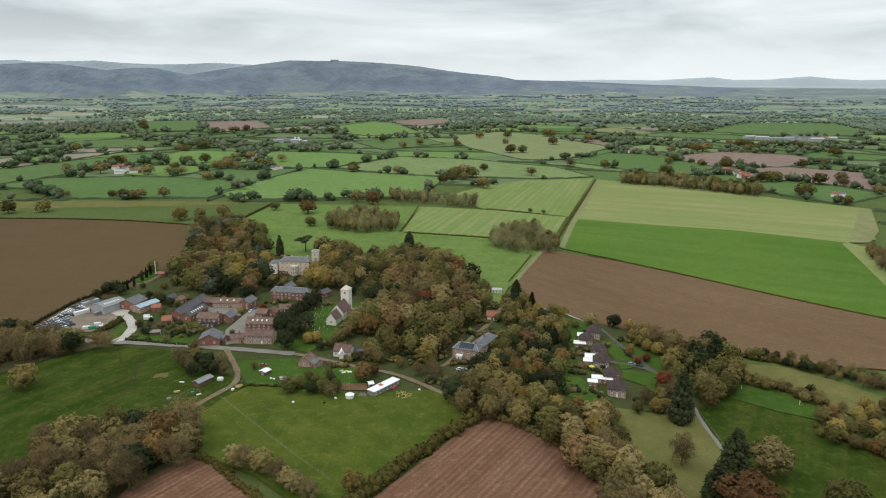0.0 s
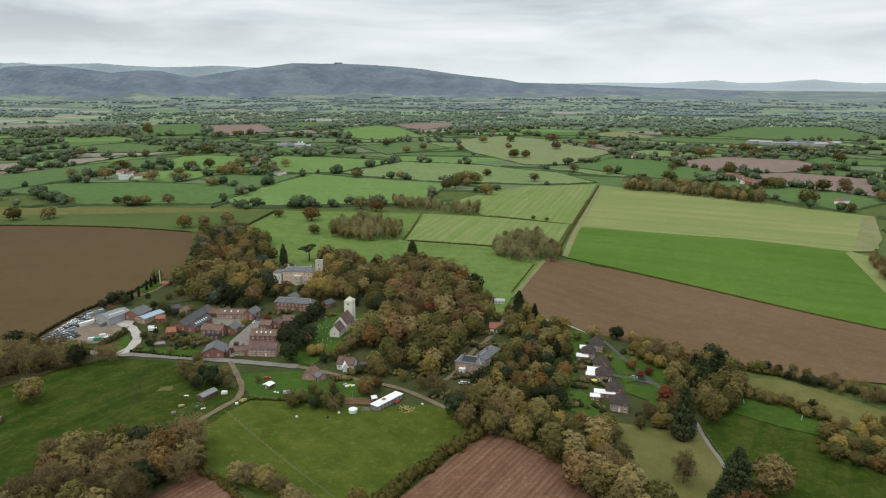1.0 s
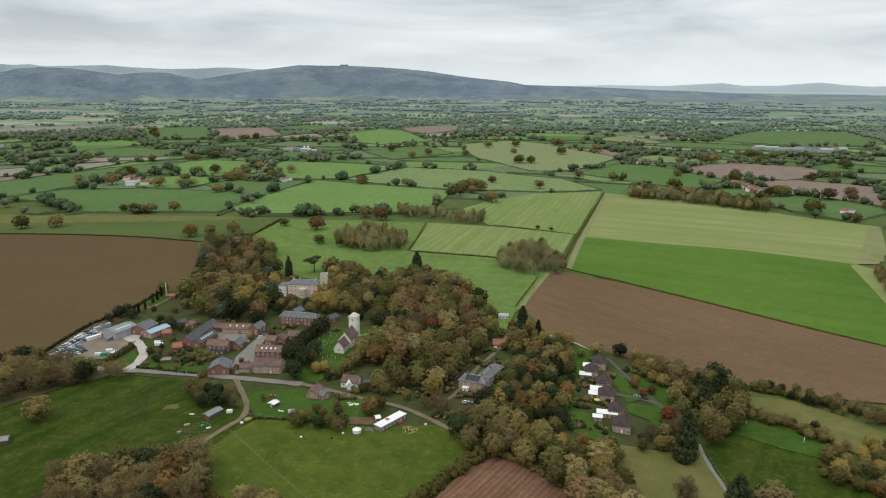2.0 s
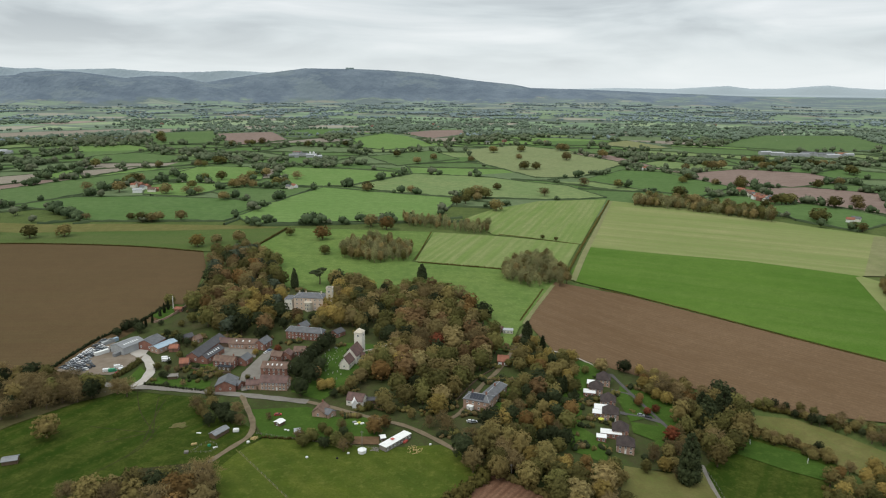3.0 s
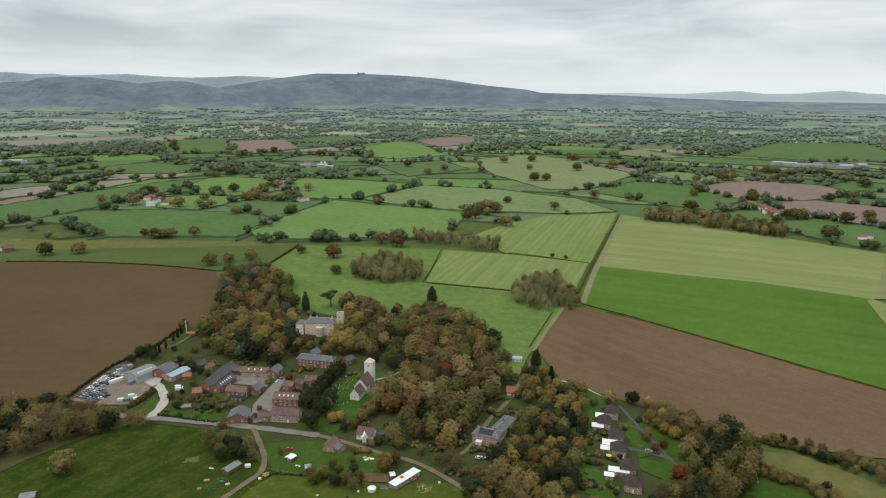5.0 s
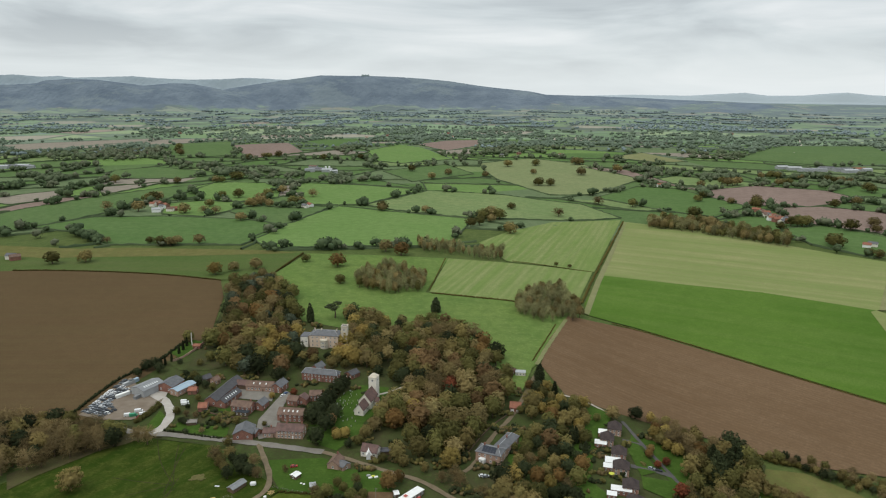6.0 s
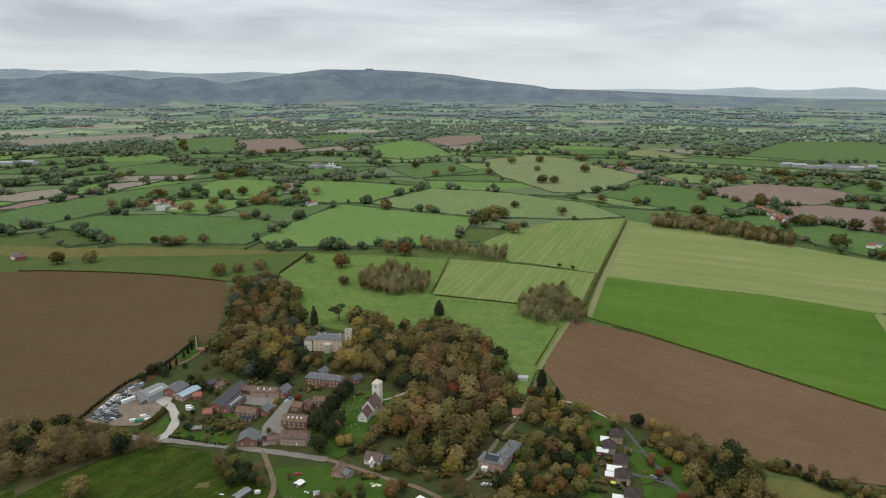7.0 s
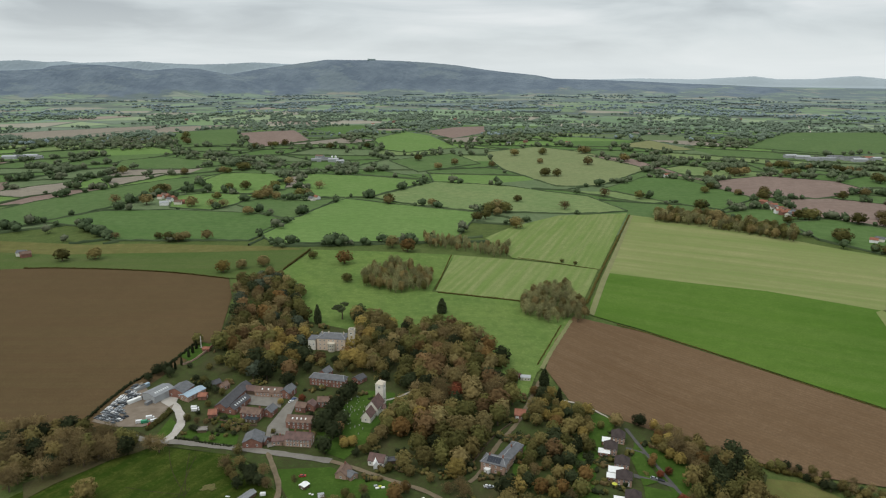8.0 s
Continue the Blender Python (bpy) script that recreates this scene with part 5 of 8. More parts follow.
# the farm court
house([(-176.3, 428.4), (-170.3, 465.3)], 7.0, 4.2, 9, "brick", "slate_dark", "long brick barn under a dark roof", cols=6, name="barn", category="barn", group=COURT)
house([(-168.6, 426.4), (-163.7, 446.1)], 6.0, 3.8, 7, "brick", "slate_dark", "converted barn with small roof lights in a dark roof", cols=4, skylights=6, name="barn", category="barn", group=COURT)
house([(-167.9, 459.6), (-160.7, 459.0)], 6.0, 3.6, 7, "timber", "tile_plum", "open fronted timber cart shed", cols=0, name="barn", category="barn", group=COURT)
house([(-159.8, 457.5), (-139.8, 456.4)], 6.5, 4.0, 8, "brick_pale", "tile_brown", "brick courtyard range under brown tiles with roof lights", cols=7, skylights=3, group=COURT)
house([(-137.7, 452.2), (-135.0, 462.9)], 7.0, 4.4, 8, "brick", "slate", "brick gabled house with a slate roof", cols=2, storeys=2, group=COURT)
house([(-158.7, 424.7), (-144.9, 422.7)], 7.0, 4.6, 9, "brick", "tile_brown", "brick house under brown tiles with a conservatory", cols=4, storeys=2, chimneys=(0.8,), group=COURT)
flat_block((-150.4, 417.2), 9, 4, 2.6, -8, "timber", "glass", "glazed conservatory with a dark frame", "conservatory", "conservatory")
house([(-142.0, 424.1), (-140.0, 432.7)], 6.0, 3.6, 7, "brick", "slate", "small brick gabled house with a slate roof", cols=2, group=COURT)
house([(-139.1, 383.5), (-140.5, 395.3)], 7.0, 4.0, 12, "brick", "slate", "broad brick barn with a slate roof by the lane", cols=2, group=COURT)
house([(-136.6, 392.7), (-131.0, 389.8)], 4.5, 2.6, 6, "brick", "slate", "low brick wing with a slate roof", cols=2, group=COURT)
house([(-123.8, 436.4), (-116.4, 434.9)], 6.0, 3.8, 7.5, "brick", "tile_brown", "brick cottage under brown tiles", cols=3, group=COURT)
house([(-114.6, 434.0), (-113.9, 440.8)], 6.0, 3.8, 7, "brick", "tile_plum", "brick cottage end with a steep gable", cols=1, group=COURT)
house([(-110.7, 443.7), (-102.8, 444.2)], 6.5, 4.2, 8, "brick", "tile_brown", "red brick cottage by the yew trees", cols=3, storeys=2, group=COURT)
house([(-124.3, 414.5), (-107.3, 413.7)], 7.5, 4.8, 10, "brick", "tile_brown", "brick cottage row under brown tiles with roof lights", cols=5, storeys=2, skylights=4, group=COURT)
house([(-119.0, 391.9), (-102.1, 391.2)], 8.0, 5.0, 9, "brick_pale", "tile_plum", "terrace of brick cottages with white windows", cols=7, storeys=2, chimneys=(-0.3, 0.85), doors_white=True, group=COURT)
house([(-128.0, 390.5), (-119.8, 391.7)], 5.0, 3.2, 7, "brick_pale", "tile_plum", "low brick end of the cottage terrace", cols=3, chimneys=(0.2,), group=COURT)
# the hall and its lodge
house([(-121.9, 479.3), (-98.4, 475.1)], 8.6, 5.6, 8, "brick", "slate", "long red brick stable house with white windows", hip=2.0, cols=9, storeys=2, group="")
house([(-116.7, 484.1), (-113.0, 492.5)], 8.4, 5.6, 7, "brick", "slate", "rear wing of the brick stable house", cols=2, storeys=2, group="")
house([(-90.3, 480.3), (-85.5, 487.5)], 5.0, 3.0, 8, "brick", "slate_dark", "low outbuilding with a dark roof", cols=2, group="")
manor = house([(-129.0, 549.5), (-114.0, 548.5)], 13.0, 10.4, 15, "pink_stone", "slate", "large pale stone manor house with a hipped slate roof", hip=5.0, cols=6, storeys=3, chimneys=(-0.75, -0.3, 0.75), name="manor_house", category="manor house", group="")
bay = MB()
bay.tube((0, 0, -1.5), (0, 0, 7.2), 3.4, 3.4, 8)
bay.box(-3.1, 3.1, -3.0, 3.0, 7.21, 7.7)
bo = part("bay", bay, M["stone"], manor, "two storey stone bay window")
bo.location = (0.5, -8.0, 0)
for dx in (-1.5, 0, 1.5):
    for z in (2.2, 5.4):
        add_window(manor, 0.5 + dx, -11.25 if dx == 0 else -10.9, z, 0, 1.1)
flat_block((-138.5, 548.0), 6.5, 11, 9.0, -4, "render", "slate", "white rendered wing of the manor house", "wing", "wing")
flat_block((-108.5, 549.0), 5.5, 10, 7.5, -4, "pink_stone", "slate", "lower stone wing beside the tower", "wing", "wing")


def tower(x, y, w, h, mat, label, turn, louvres, cap, name="tower", crest=True):
    """A square tower with string courses, a parapet and a low pyramid roof."""
    ob = new(name)
    ob.matrix_basis = pose(x, y, height(x, y), 0, 0, turn)
    PLANTED.append((x, y, w + 6))
    body, q = MB(), w / 2
    body.box(-q, q, -q, q, -1.5, h)
    part("wall", body, M[mat], ob)
    for z in (h * 0.42, h * 0.72):
        sc = MB()
        sc.box(-q - 0.12, q + 0.12, -q - 0.12, q + 0.12, z, z + 0.25)
        part("string_course", sc, M[mat], ob)
    par = MB()
    for a in (-1, 1) if crest else ():
        par.box(-q - 0.15, q + 0.15, a * (q - 0.1) - 0.25, a * (q - 0.1) + 0.25, h + 0.003, h + 1.0)
        par.box(a * (q - 0.1) - 0.25, a * (q - 0.1) + 0.25, -q + 0.152, q - 0.152, h + 0.003, h + 1.0)
    if crest:
        part("parapet", par, M[mat], ob)
    rb = MB()
    rw = w - 0.8 if crest else w
    hip_roof(rb, rw, rw, h + 0.01, h + cap, rw / 2, 0.0 if crest else 0.25, 0.12)
    part("roof", rb, M["slate" if crest else "stone"], ob)
    for side in (0, 90, 180, 270):
        a = radians(side)
        for z in louvres:
            add_window(ob, np.sin(a) * q, -np.cos(a) * q, z, side, 1.2)
    return tagged(ob, label, "tower")


tower(-103.8, 541.5, 5.0, 19.5, "stone", "tall square stone tower of the manor house", -4, (5.5, 10.5, 17.0), 0.9)

# the church: chancel, nave and tower in one line
AX = math.degrees(math.atan2(13.0, 3.2))
church = house([(-69.9, 430.5), (-66.9, 443.0)], 11.0, 5.6, 9.0, "render", "tile_plum", "old white walled church with a dark tiled roof", cols=4, storeys=1, door=0, name="church", category="church", group="")
house([(-72.3, 420.0), (-70.1, 429.2)], 8.4, 4.3, 6.6, "render", "tile_plum", "low white chancel with a dark tiled roof", cols=2, storeys=1, door=0, name="chancel", category="church", group="")
tower(-65.9, 447.6, 5.7, 16.6, "render", "pale rendered church tower with a pyramid cap", AX - 90, (4.5, 14.5), 2.8, "church_tower", False)
house([(-64.2, 437.5), (-60.8, 436.7)], 5.6, 3.2, 3.4, "render", "tile_plum", "small church porch with a dark tiled roof", cols=0, name="porch", category="porch", group="")

# cottages by the lane
house([(-61.8, 372.5), (-52.0, 370.0)], 6.6, 3.4, 7.5, "render", "tile_plum", "white cottage with a mottled reddish tiled roof", cols=4, chimneys=(), doors_white=True)
house([(-58.3, 370.3), (-57.2, 365.2)], 4.8, 2.8, 3.0, "white", "white", "white gabled porch of the cottage", cols=1, ends=False, back=False, name="porch", category="porch", group="")
house([(-51.1, 372.7), (-45.3, 373.7)], 3.0, 2.2, 4.5, "timber", "slate_dark", "low dark timber garage", cols=1, name="shed", category="shed", group="sheds")
house([(-76.3, 352.9), (-74.6, 361.9)], 5.6, 3.0, 7, "brick_pale", "tile_brown", "low brick cottage with a tiled roof behind trees", cols=3, chimneys=(0.7,))
house([(-72.7, 356.5), (-68.3, 353.4)], 4.0, 2.6, 6, "brick_pale", "slate", "low cottage wing with a slate roof", cols=2)
# the brick house with solar panels
house([(10.4, 371.2), (19.1, 367.9)], 8.6, 6.0, 10, "brick_pale", "slate", "red brick house with solar panels on a slate roof", hip=3.0, cols=4, storeys=2, chimneys=(-0.5, 0.6), solar=5)
house([(19.2, 371.8), (28.1, 388.5)], 7.6, 5.2, 8, "brick_pale", "slate", "rear wing of the brick house under slate", hip=2.0, cols=4, storeys=2, chimneys=(0.2,))
flat_block((9.75, 364.7), 3.2, 2.6, 3.0, -20.8, "white", "white", "white porch of the brick house", "porch", "porch")
house([(29.7, 435.9), (36.9, 435.1)], 5.6, 2.9, 8, "brick", "tile_red", "red brick garage with white double doors", cols=0, name="garage", category="garage", group="")
g_ = bpy.data.objects["garage"]
for dx in (-1.9, 1.9):
    part("garage_door", SHED_DOOR, None, g_).location = (dx, -4.0, 1.1)
house([(30.2, 498.5), (36.0, 495.9)], 4.6, 2.7, 8, "brick", "tile_plum", "bungalow with a dark tiled roof in trees", cols=3)
flat_block((40.7, 495.1), 7.5, 5, 2.7, -4, "render", "metal_grey", "flat roofed white bungalow extension")

# the close of suburban houses
CLOSE = "brick houses of the close"
for (x, y), L in zip([(97.2, 416.4), (89.3, 400.5), (93.3, 383.8), (91.3, 367.4), (92.5, 347.8), (91.5, 331.5)], (9.5, 9.0, 9.5, 10.0, 9.5, 10.0)):
    house([(x, y)], 8.9, 4.3, 8.4, "brick_pale", "tile_dusk", "red brick suburban house with a dark hipped roof", hip=4.1, cols=3, storeys=2, chimneys=(0.0,) if L > 9.6 else (), group=CLOSE, length=L - 1.0, turn=-12, doors_white=True)
for (x, y), L, w in zip([(84.4, 395.8), (88.3, 410.6), (88.1, 375.3), (84.3, 368.3), (86.8, 344.9), (80.3, 338.8)], (7, 5, 9, 6, 11, 5), (5.5, 6, 6.5, 5, 5, 4)):
    flat_block((x, y), L, w, 2.7, -12, "brick", "white", "flat white roofed extension of a house", group="flat roofed extensions")

# sheds and stalls on the allotment
ob = flat_block((-30.0, 325.4), 19, 4.8, 2.7, 52, "timber_grey", "white", "long stable shed with a white sheet roof", "shed", "shed", group="sheds")
house([(-96.6, 341.7), (-94.5, 345.4)], 2.7, 2.2, 4, "timber", "white", "small shed with a white roof", cols=1, name="shed", category="shed", group="sheds")
house([(-85.1, 333.8), (-82.3, 334.6)], 2.6, 2.0, 4, "timber_grey", "metal_grey", "small grey garden shed", cols=1, name="shed", category="shed", group="sheds")
house([(-127.2, 327.0), (-122.7, 335.5)], 3.3, 2.4, 4.5, "timber", "metal_dark", "dark timber field shelter with a metal roof", cols=0, name="shed", category="shed", group="sheds")
house([(-38.2, 328.6), (-36.0, 329.4)], 2.6, 2.0, 3.5, "timber_grey", "white", "small pale shed beside the stable", cols=1, name="shed", category="shed", group="sheds")
house([(-221.2, 298.9), (-214.8, 301.3)], 3.0, 2.2, 5, "timber", "metal_dark", "low dark field shelter with a metal roof", cols=0, name="shed", category="shed", group="sheds")


def gazebo(x, y):
    """An eight sided white tent with a peaked roof."""
    ob = new("gazebo")
    ob.matrix_basis = pose(x, y, height(x, y))
    wall, roof = MB(), MB()
    wall.tube((0, 0, -0.4), (0, 0, 1.8), 2.2, 2.2, 8)
    roof.tube((0, 0, 1.8), (0, 0, 2.9), 2.4, 0.1, 8)
    part("wall", wall, M["white"], ob)
    part("roof", roof, M["white"], ob)
    return tagged(ob, "white eight sided garden tent on grass", "tent")


gazebo(*(-46.2, 315.8))


def car_meshes():
    body, band, tyre = MB(), MB(), MB()
    side = [(-2.1, 0.3), (2.1, 0.3), (2.15, 0.62), (2.0, 0.85), (1.05, 0.95), (-1.95, 0.98), (-2.15, 0.65)]
    n = len(side)
    body.add([(x, s * 0.87, z) for s in (-1, 1) for x, z in side], [(i, (i + 1) % n, n + (i + 1) % n, n + i) for i in range(n)] + [tuple(range(n))[::-1], tuple(range(n, 2 * n))])
    cab = [(-1.85, 0.95, 0.8), (1.1, 0.95, 0.8), (0.35, 1.38, 0.62), (-1.4, 1.38, 0.62)]
    band.add([(x, s * y, z) for s in (-1, 1) for x, z, y in cab], [(0, 1, 2, 3)[::-1], (4, 5, 6, 7), (0, 1, 5, 4), (1, 2, 6, 5), (2, 3, 7, 6), (3, 0, 4, 7)])
    body.box(-1.35, 0.3, -0.6, 0.6, 1.385, 1.44)
    tyre.tube((0, -0.1, 0), (0, 0.1, 0), 0.32, 0.32, 10)
    return body, band, tyre


CAR = car_meshes()
CAR_GLASS, CAR_TYRE = CAR[1].mesh("glazing", M["glass"]), CAR[2].mesh("wheel", M["rubber"])
CAR_BODY = {c: CAR[0].mesh("body", M["car_" + c]) for c in ("white", "silver", "grey", "black", "blue", "red")}
COLOUR_WORD = {"white": "white", "silver": "silver", "grey": "dark grey", "black": "black", "blue": "blue", "red": "red"}


def car(x, y, turn, colour, where="parked in the yard", group="cars in the yard"):
    ob = new("car")
    ob.matrix_basis = pose(x, y, height(x, y) + 0.06, 0, 0, turn)
    part("body", CAR_BODY[colour], None, ob)
    part("glazing", CAR_GLASS, None, ob)
    for wx in (-1.3, 1.32):
        for wy in (-0.8, 0.8):
            part("wheel", CAR_TYRE, None, ob).location = (wx, wy, 0.32)
    return tagged(ob, f"{COLOUR_WORD[colour]} family car {where}", "car", group)


shades = ["black", "grey", "silver", "white", "black", "grey", "grey", "black", "silver", "white", "silver", "black"]
near_a, far_a, far_b, near_b = (np.array(q) for q in ((-258.8, 413.8), (-257.5, 471.0), (-232.4, 426.3), (-242.1, 407.1)))
for row in range(6):
    a, b = near_a + (near_b - near_a) * (row + 0.5) / 6, far_a + (far_b - far_a) * (row + 0.5) / 6
    if row > 2:
        b = a + (b - a) * 0.55
    run = float(np.hypot(*(b - a)))
    for i in range(int(run / 2.55)):
        if rng.random() < 0.1:
            continue
        q = a + (b - a) * (i + 0.5) * 2.55 / run + rng.normal(0, 0.25, 2)
        car(q[0], q[1], math.degrees(math.atan2(*(b - a)[::-1])) + 84 + rng.normal(0, 5), shades[int(rng.integers(0, 12))])
for p, turn, c in zip([(-217.0, 408.7), (-246.2, 450.2), (-241.5, 446.9), (-248.9, 444.7)], (30, 60, 70, 50), ("red", "white", "grey", "silver")):
    car(*p, turn, c)
for p, turn, c in zip([(111.2, 375.1), (115.2, 373.6)], (-20, -15), ("silver", "black")):
    car(*p, turn, c, "parked on the drive", "cars by the houses")
for p, turn, c in zip([(9.7, 350.6), (11.6, 349.9), (-131.2, 446.7), (-130.2, 450.3)], (10, 15, 60, 60), ("white", "silver", "white", "blue")):
    car(*p, turn, c, "parked beside a house", "cars by the houses")
car(*(-99.4, 354.4), 15, "red", "parked on rough grass", "cars by the houses")


def van(x, y, turn, mat, label):
    ob = new("van")
    ob.matrix_basis = pose(x, y, height(x, y) + 0.06, 0, 0, turn)
    PLANTED.append((x, y, 6))
    body, glass = MB(), MB()
    side = [(-2.6, 0.35), (2.6, 0.35), (2.65, 1.0), (1.9, 1.25), (1.3, 2.2), (-2.6, 2.25)]
    n = len(side)
    body.add([(x_, s * 0.98, z) for s in (-1, 1) for x_, z in side], [(i, (i + 1) % n, n + (i + 1) % n, n + i) for i in range(n)] + [tuple(range(n))[::-1], tuple(range(n, 2 * n))])
    part("body", body, M[mat], ob)
    glass.add([(1.92, -0.85, 1.3), (1.92, 0.85, 1.3), (1.37, 0.8, 2.12), (1.37, -0.8, 2.12)], [(0, 1, 2, 3)])
    glass.v[0] += (0.03, 0, 0.02)
    part("windscreen", glass, M["glass"], ob)
    for wx in (-1.6, 1.6):
        for wy in (-0.9, 0.9):
            part("wheel", CAR_TYRE, None, ob).location = (wx, wy, 0.32)
    return tagged(ob, label, "van", "vans in the yard")


for p, turn, mat, word in zip([(-221.4, 417.0), (-216.1, 412.6), (-221.9, 410.7), (-225.4, 410.5), (-194.6, 429.1), (-196.3, 432.4)], (25, 30, 25, 20, 10, 8), ("car_white", "car_white", "plastic_green", "car_white", "car_white", "car_white"),
                              ("white", "white", "green", "white", "white", "white")):
    van(*p, turn, mat, f"{word} panel van parked in the yard")


def container(x, y, turn, L, mat, label):
    """A ribbed steel container."""
    ob = new("container")
    ob.matrix_basis = pose(x, y, height(x, y) + 0.05, 0, 0, turn)
    PLANTED.append((x, y, L))
    shell = MB()
    shell.box(-L / 2, L / 2, -1.2, 1.2, 0, 2.6)
    for i in range(int(L / 0.6)):
        for s in (-1, 1):
            shell.box(-L / 2 + 0.2 + i * 0.6, -L / 2 + 0.5 + i * 0.6, min(s * 1.2, s * 1.26), max(s * 1.2, s * 1.26), 0.1, 2.5)
    part("body", shell, M[mat], ob)
    return tagged(ob, label, "container", "containers in the yard")


for p, turn, L, mat in zip([(-243.9, 439.7), (-249.3, 459.2), (-247.7, 463.1), (-232.1, 437.0)], (55, 62, 62, 70), (10, 9, 8, 5), ("white", "metal_grey", "metal_blue", "metal_dark")):
    container(*p, turn, L, mat, "ribbed steel container standing in the yard")

# the mast
mast = new("mast")
mx, my = (-235.0, 540.3)
mast.matrix_basis = pose(mx, my, height(mx, my))
mb = MB()
mb.tube((0, 0, -1), (0, 0, 11.0), 0.45, 0.32, 8)
part("pole", mb, M["render"], mast)
mb = MB()
mb.box(-0.9, 0.9, -0.9, 0.9, -0.5, 0.6)
part("plinth", mb, M["concrete"], mast)
tagged(mast, "slender pale chimney stack standing beside a store", "chimney")


def garden_wall(pts, h, mat, label, name="garden_wall"):
    """A wall or close fence that follows the ground, in one piece."""
    p = smooth_line(pts, 3.0)
    d = np.gradient(p, axis=0)
    nrm = np.stack([-d[:, 1], d[:, 0]], 1) / np.hypot(*d.T)[:, None] * 0.2
    z = land(*p.T)
    k = len(p)
    mb = MB()
    mb.add(np.vstack([np.c_[p - nrm, z - 1], np.c_[p - nrm, z + h], np.c_[p + nrm, z + h], np.c_[p + nrm, z - 1]]),
           [(q * k + i, q * k + i + 1, (q + 1) * k + i + 1, (q + 1) * k + i) for q in range(3) for i in range(k - 1)] + [(0, k, 2 * k, 3 * k), (k - 1, 4 * k - 1, 3 * k - 1, 2 * k - 1)])
    return tagged(part(name, mb, M[mat]), label, "wall" if name == "garden_wall" else "fence", "garden walls")


garden_wall([(-235.6, 503.5), (-229.3, 511.2), (-226.0, 545.7)], 2.0, "brick_pale", "long pale brick garden wall")
garden_wall([(-175.5, 417.8), (-157.7, 411.8), (-144.8, 411.0)], 1.3, "timber", "dark timber garden fence of close boards", "fence")
garden_wall([(0.7, 374.8), (13.1, 405.6), (24.7, 423.4), (39.0, 440.8)], 0.7, "timber", "low dark fence beside the lane", "fence")

# headstones in the churchyard
slab = MB()
slab.box(-0.38, 0.38, -0.07, 0.07, -0.2, 0.85)
slab.tube((0, -0.068, 0.85), (0, 0.068, 0.85), 0.37, 0.37, 12)
slab = slab.mesh("headstone", M["headstone"])
yard = [(-91.7, 442.7), (-84.5, 468.8), (-77.3, 456.2), (-74.0, 421.7), (-69.6, 401.3), (-79.3, 406.1), (-89.4, 421.4)]
n_ = 0
while n_ < 40:
    x, y = rng.uniform(-115, -62), rng.uniform(400, 460)
    if inside(yard, x, y) and not any((x - a) ** 2 + (y - b) ** 2 < (0.5 * g + 0.6) ** 2 for a, b, g in PLANTED):
        st = new("headstone", slab)
        st.matrix_basis = Matrix.LocRotScale((x, y, height(x, y)), Euler((rng.normal(0, 0.06), rng.normal(0, 0.05), rng.normal(1.2, 0.2))), [rng.uniform(0.8, 1.3)] * 3)
        tagged(st, "weathered grey headstone leaning in churchyard grass", "headstone", "headstones in the churchyard")
        n_ += 1
PLANTED.extend((x, y, 16.0) for x, y in [(-85.1, 438.1), (-78.4, 421.6), (-80.6, 452.4), (-67.4, 421.8), (-88.3, 456.0), (-61.5, 462.8), (-94.8, 396.0), (-84.8, 398.1), (-49.2, 392.0)])

# trees that stand out among the buildings
trees_at([(-188.0, 436.0), (-190.5, 424.0), (-180.0, 411.0), (-163.0, 405.0), (-156.0, 398.0), (-150.0, 404.0), (-191.0, 457.0), (-184.5, 454.0), (-205.0, 472.0), (-213.0, 476.0), (-146.0, 376.0), (-168.0, 391.0), (-131.0, 402.0), (-111.0, 425.0)], "green dark bare green dark oak dark green green dark oak bare green dark", [5, 4, 5, 5, 4.5, 6, 7, 6, 7, 6, 7, 4.5, 4, 5], 1.25)
trees_at([(-62.5, 390.0), (-59.0, 399.5), (-56.0, 409.0), (-57.0, 419.0), (-54.0, 429.0), (-66.0, 382.0), (-72.0, 378.0), (-49.0, 363.0), (-36.0, 358.5)], "oak ash green oak ash green dark green oak", [9, 11, 12, 12, 12, 7, 6, 6, 8], 1.3)
trees_at([(-198.6, 461.8), (-141.2, 473.0), (-151.2, 499.0), (-138.8, 517.2), (-228.1, 499.1), (-170.6, 398.5), (-100.7, 406.6), (-98.9, 415.2), (-97.7, 426.8), (-94.3, 436.6), (-91.7, 451.9), (-89.9, 463.7), (-48.8, 473.9), (13.3, 491.4), (-68.8, 539.5), (-113.4, 515.9), (-156.0, 510.8)], "dark", [8, 12, 13, 16, 5, 3, 12, 13, 13, 12, 13, 11, 13, 12, 14, 7, 9], 1.3)
trees_at([(-161.8, 489.7)], "blue", [11], 1.3)
trees_at([(-162.8, 520.5), (-146.6, 508.4), (-137.7, 442.6), (-76.1, 392.9), (-97.6, 515.5), (-91.8, 559.3), (-103.8, 588.7), (-150.1, 559.5), (-147.2, 512.4), (-165.7, 544.9), (57.1, 464.0), (80.8, 444.1), (122.9, 415.1)], "yellow", [16, 15, 5, 6, 14, 16, 15, 15, 12, 13, 11, 11, 9], 1.3)
trees_at([(-177.5, 489.5), (-139.7, 361.6), (-84.8, 585.6), (-36.5, 564.1), (44.1, 434.5), (64.8, 416.3)], "oak", [14, 8, 16, 13, 15, 12], 1.3)
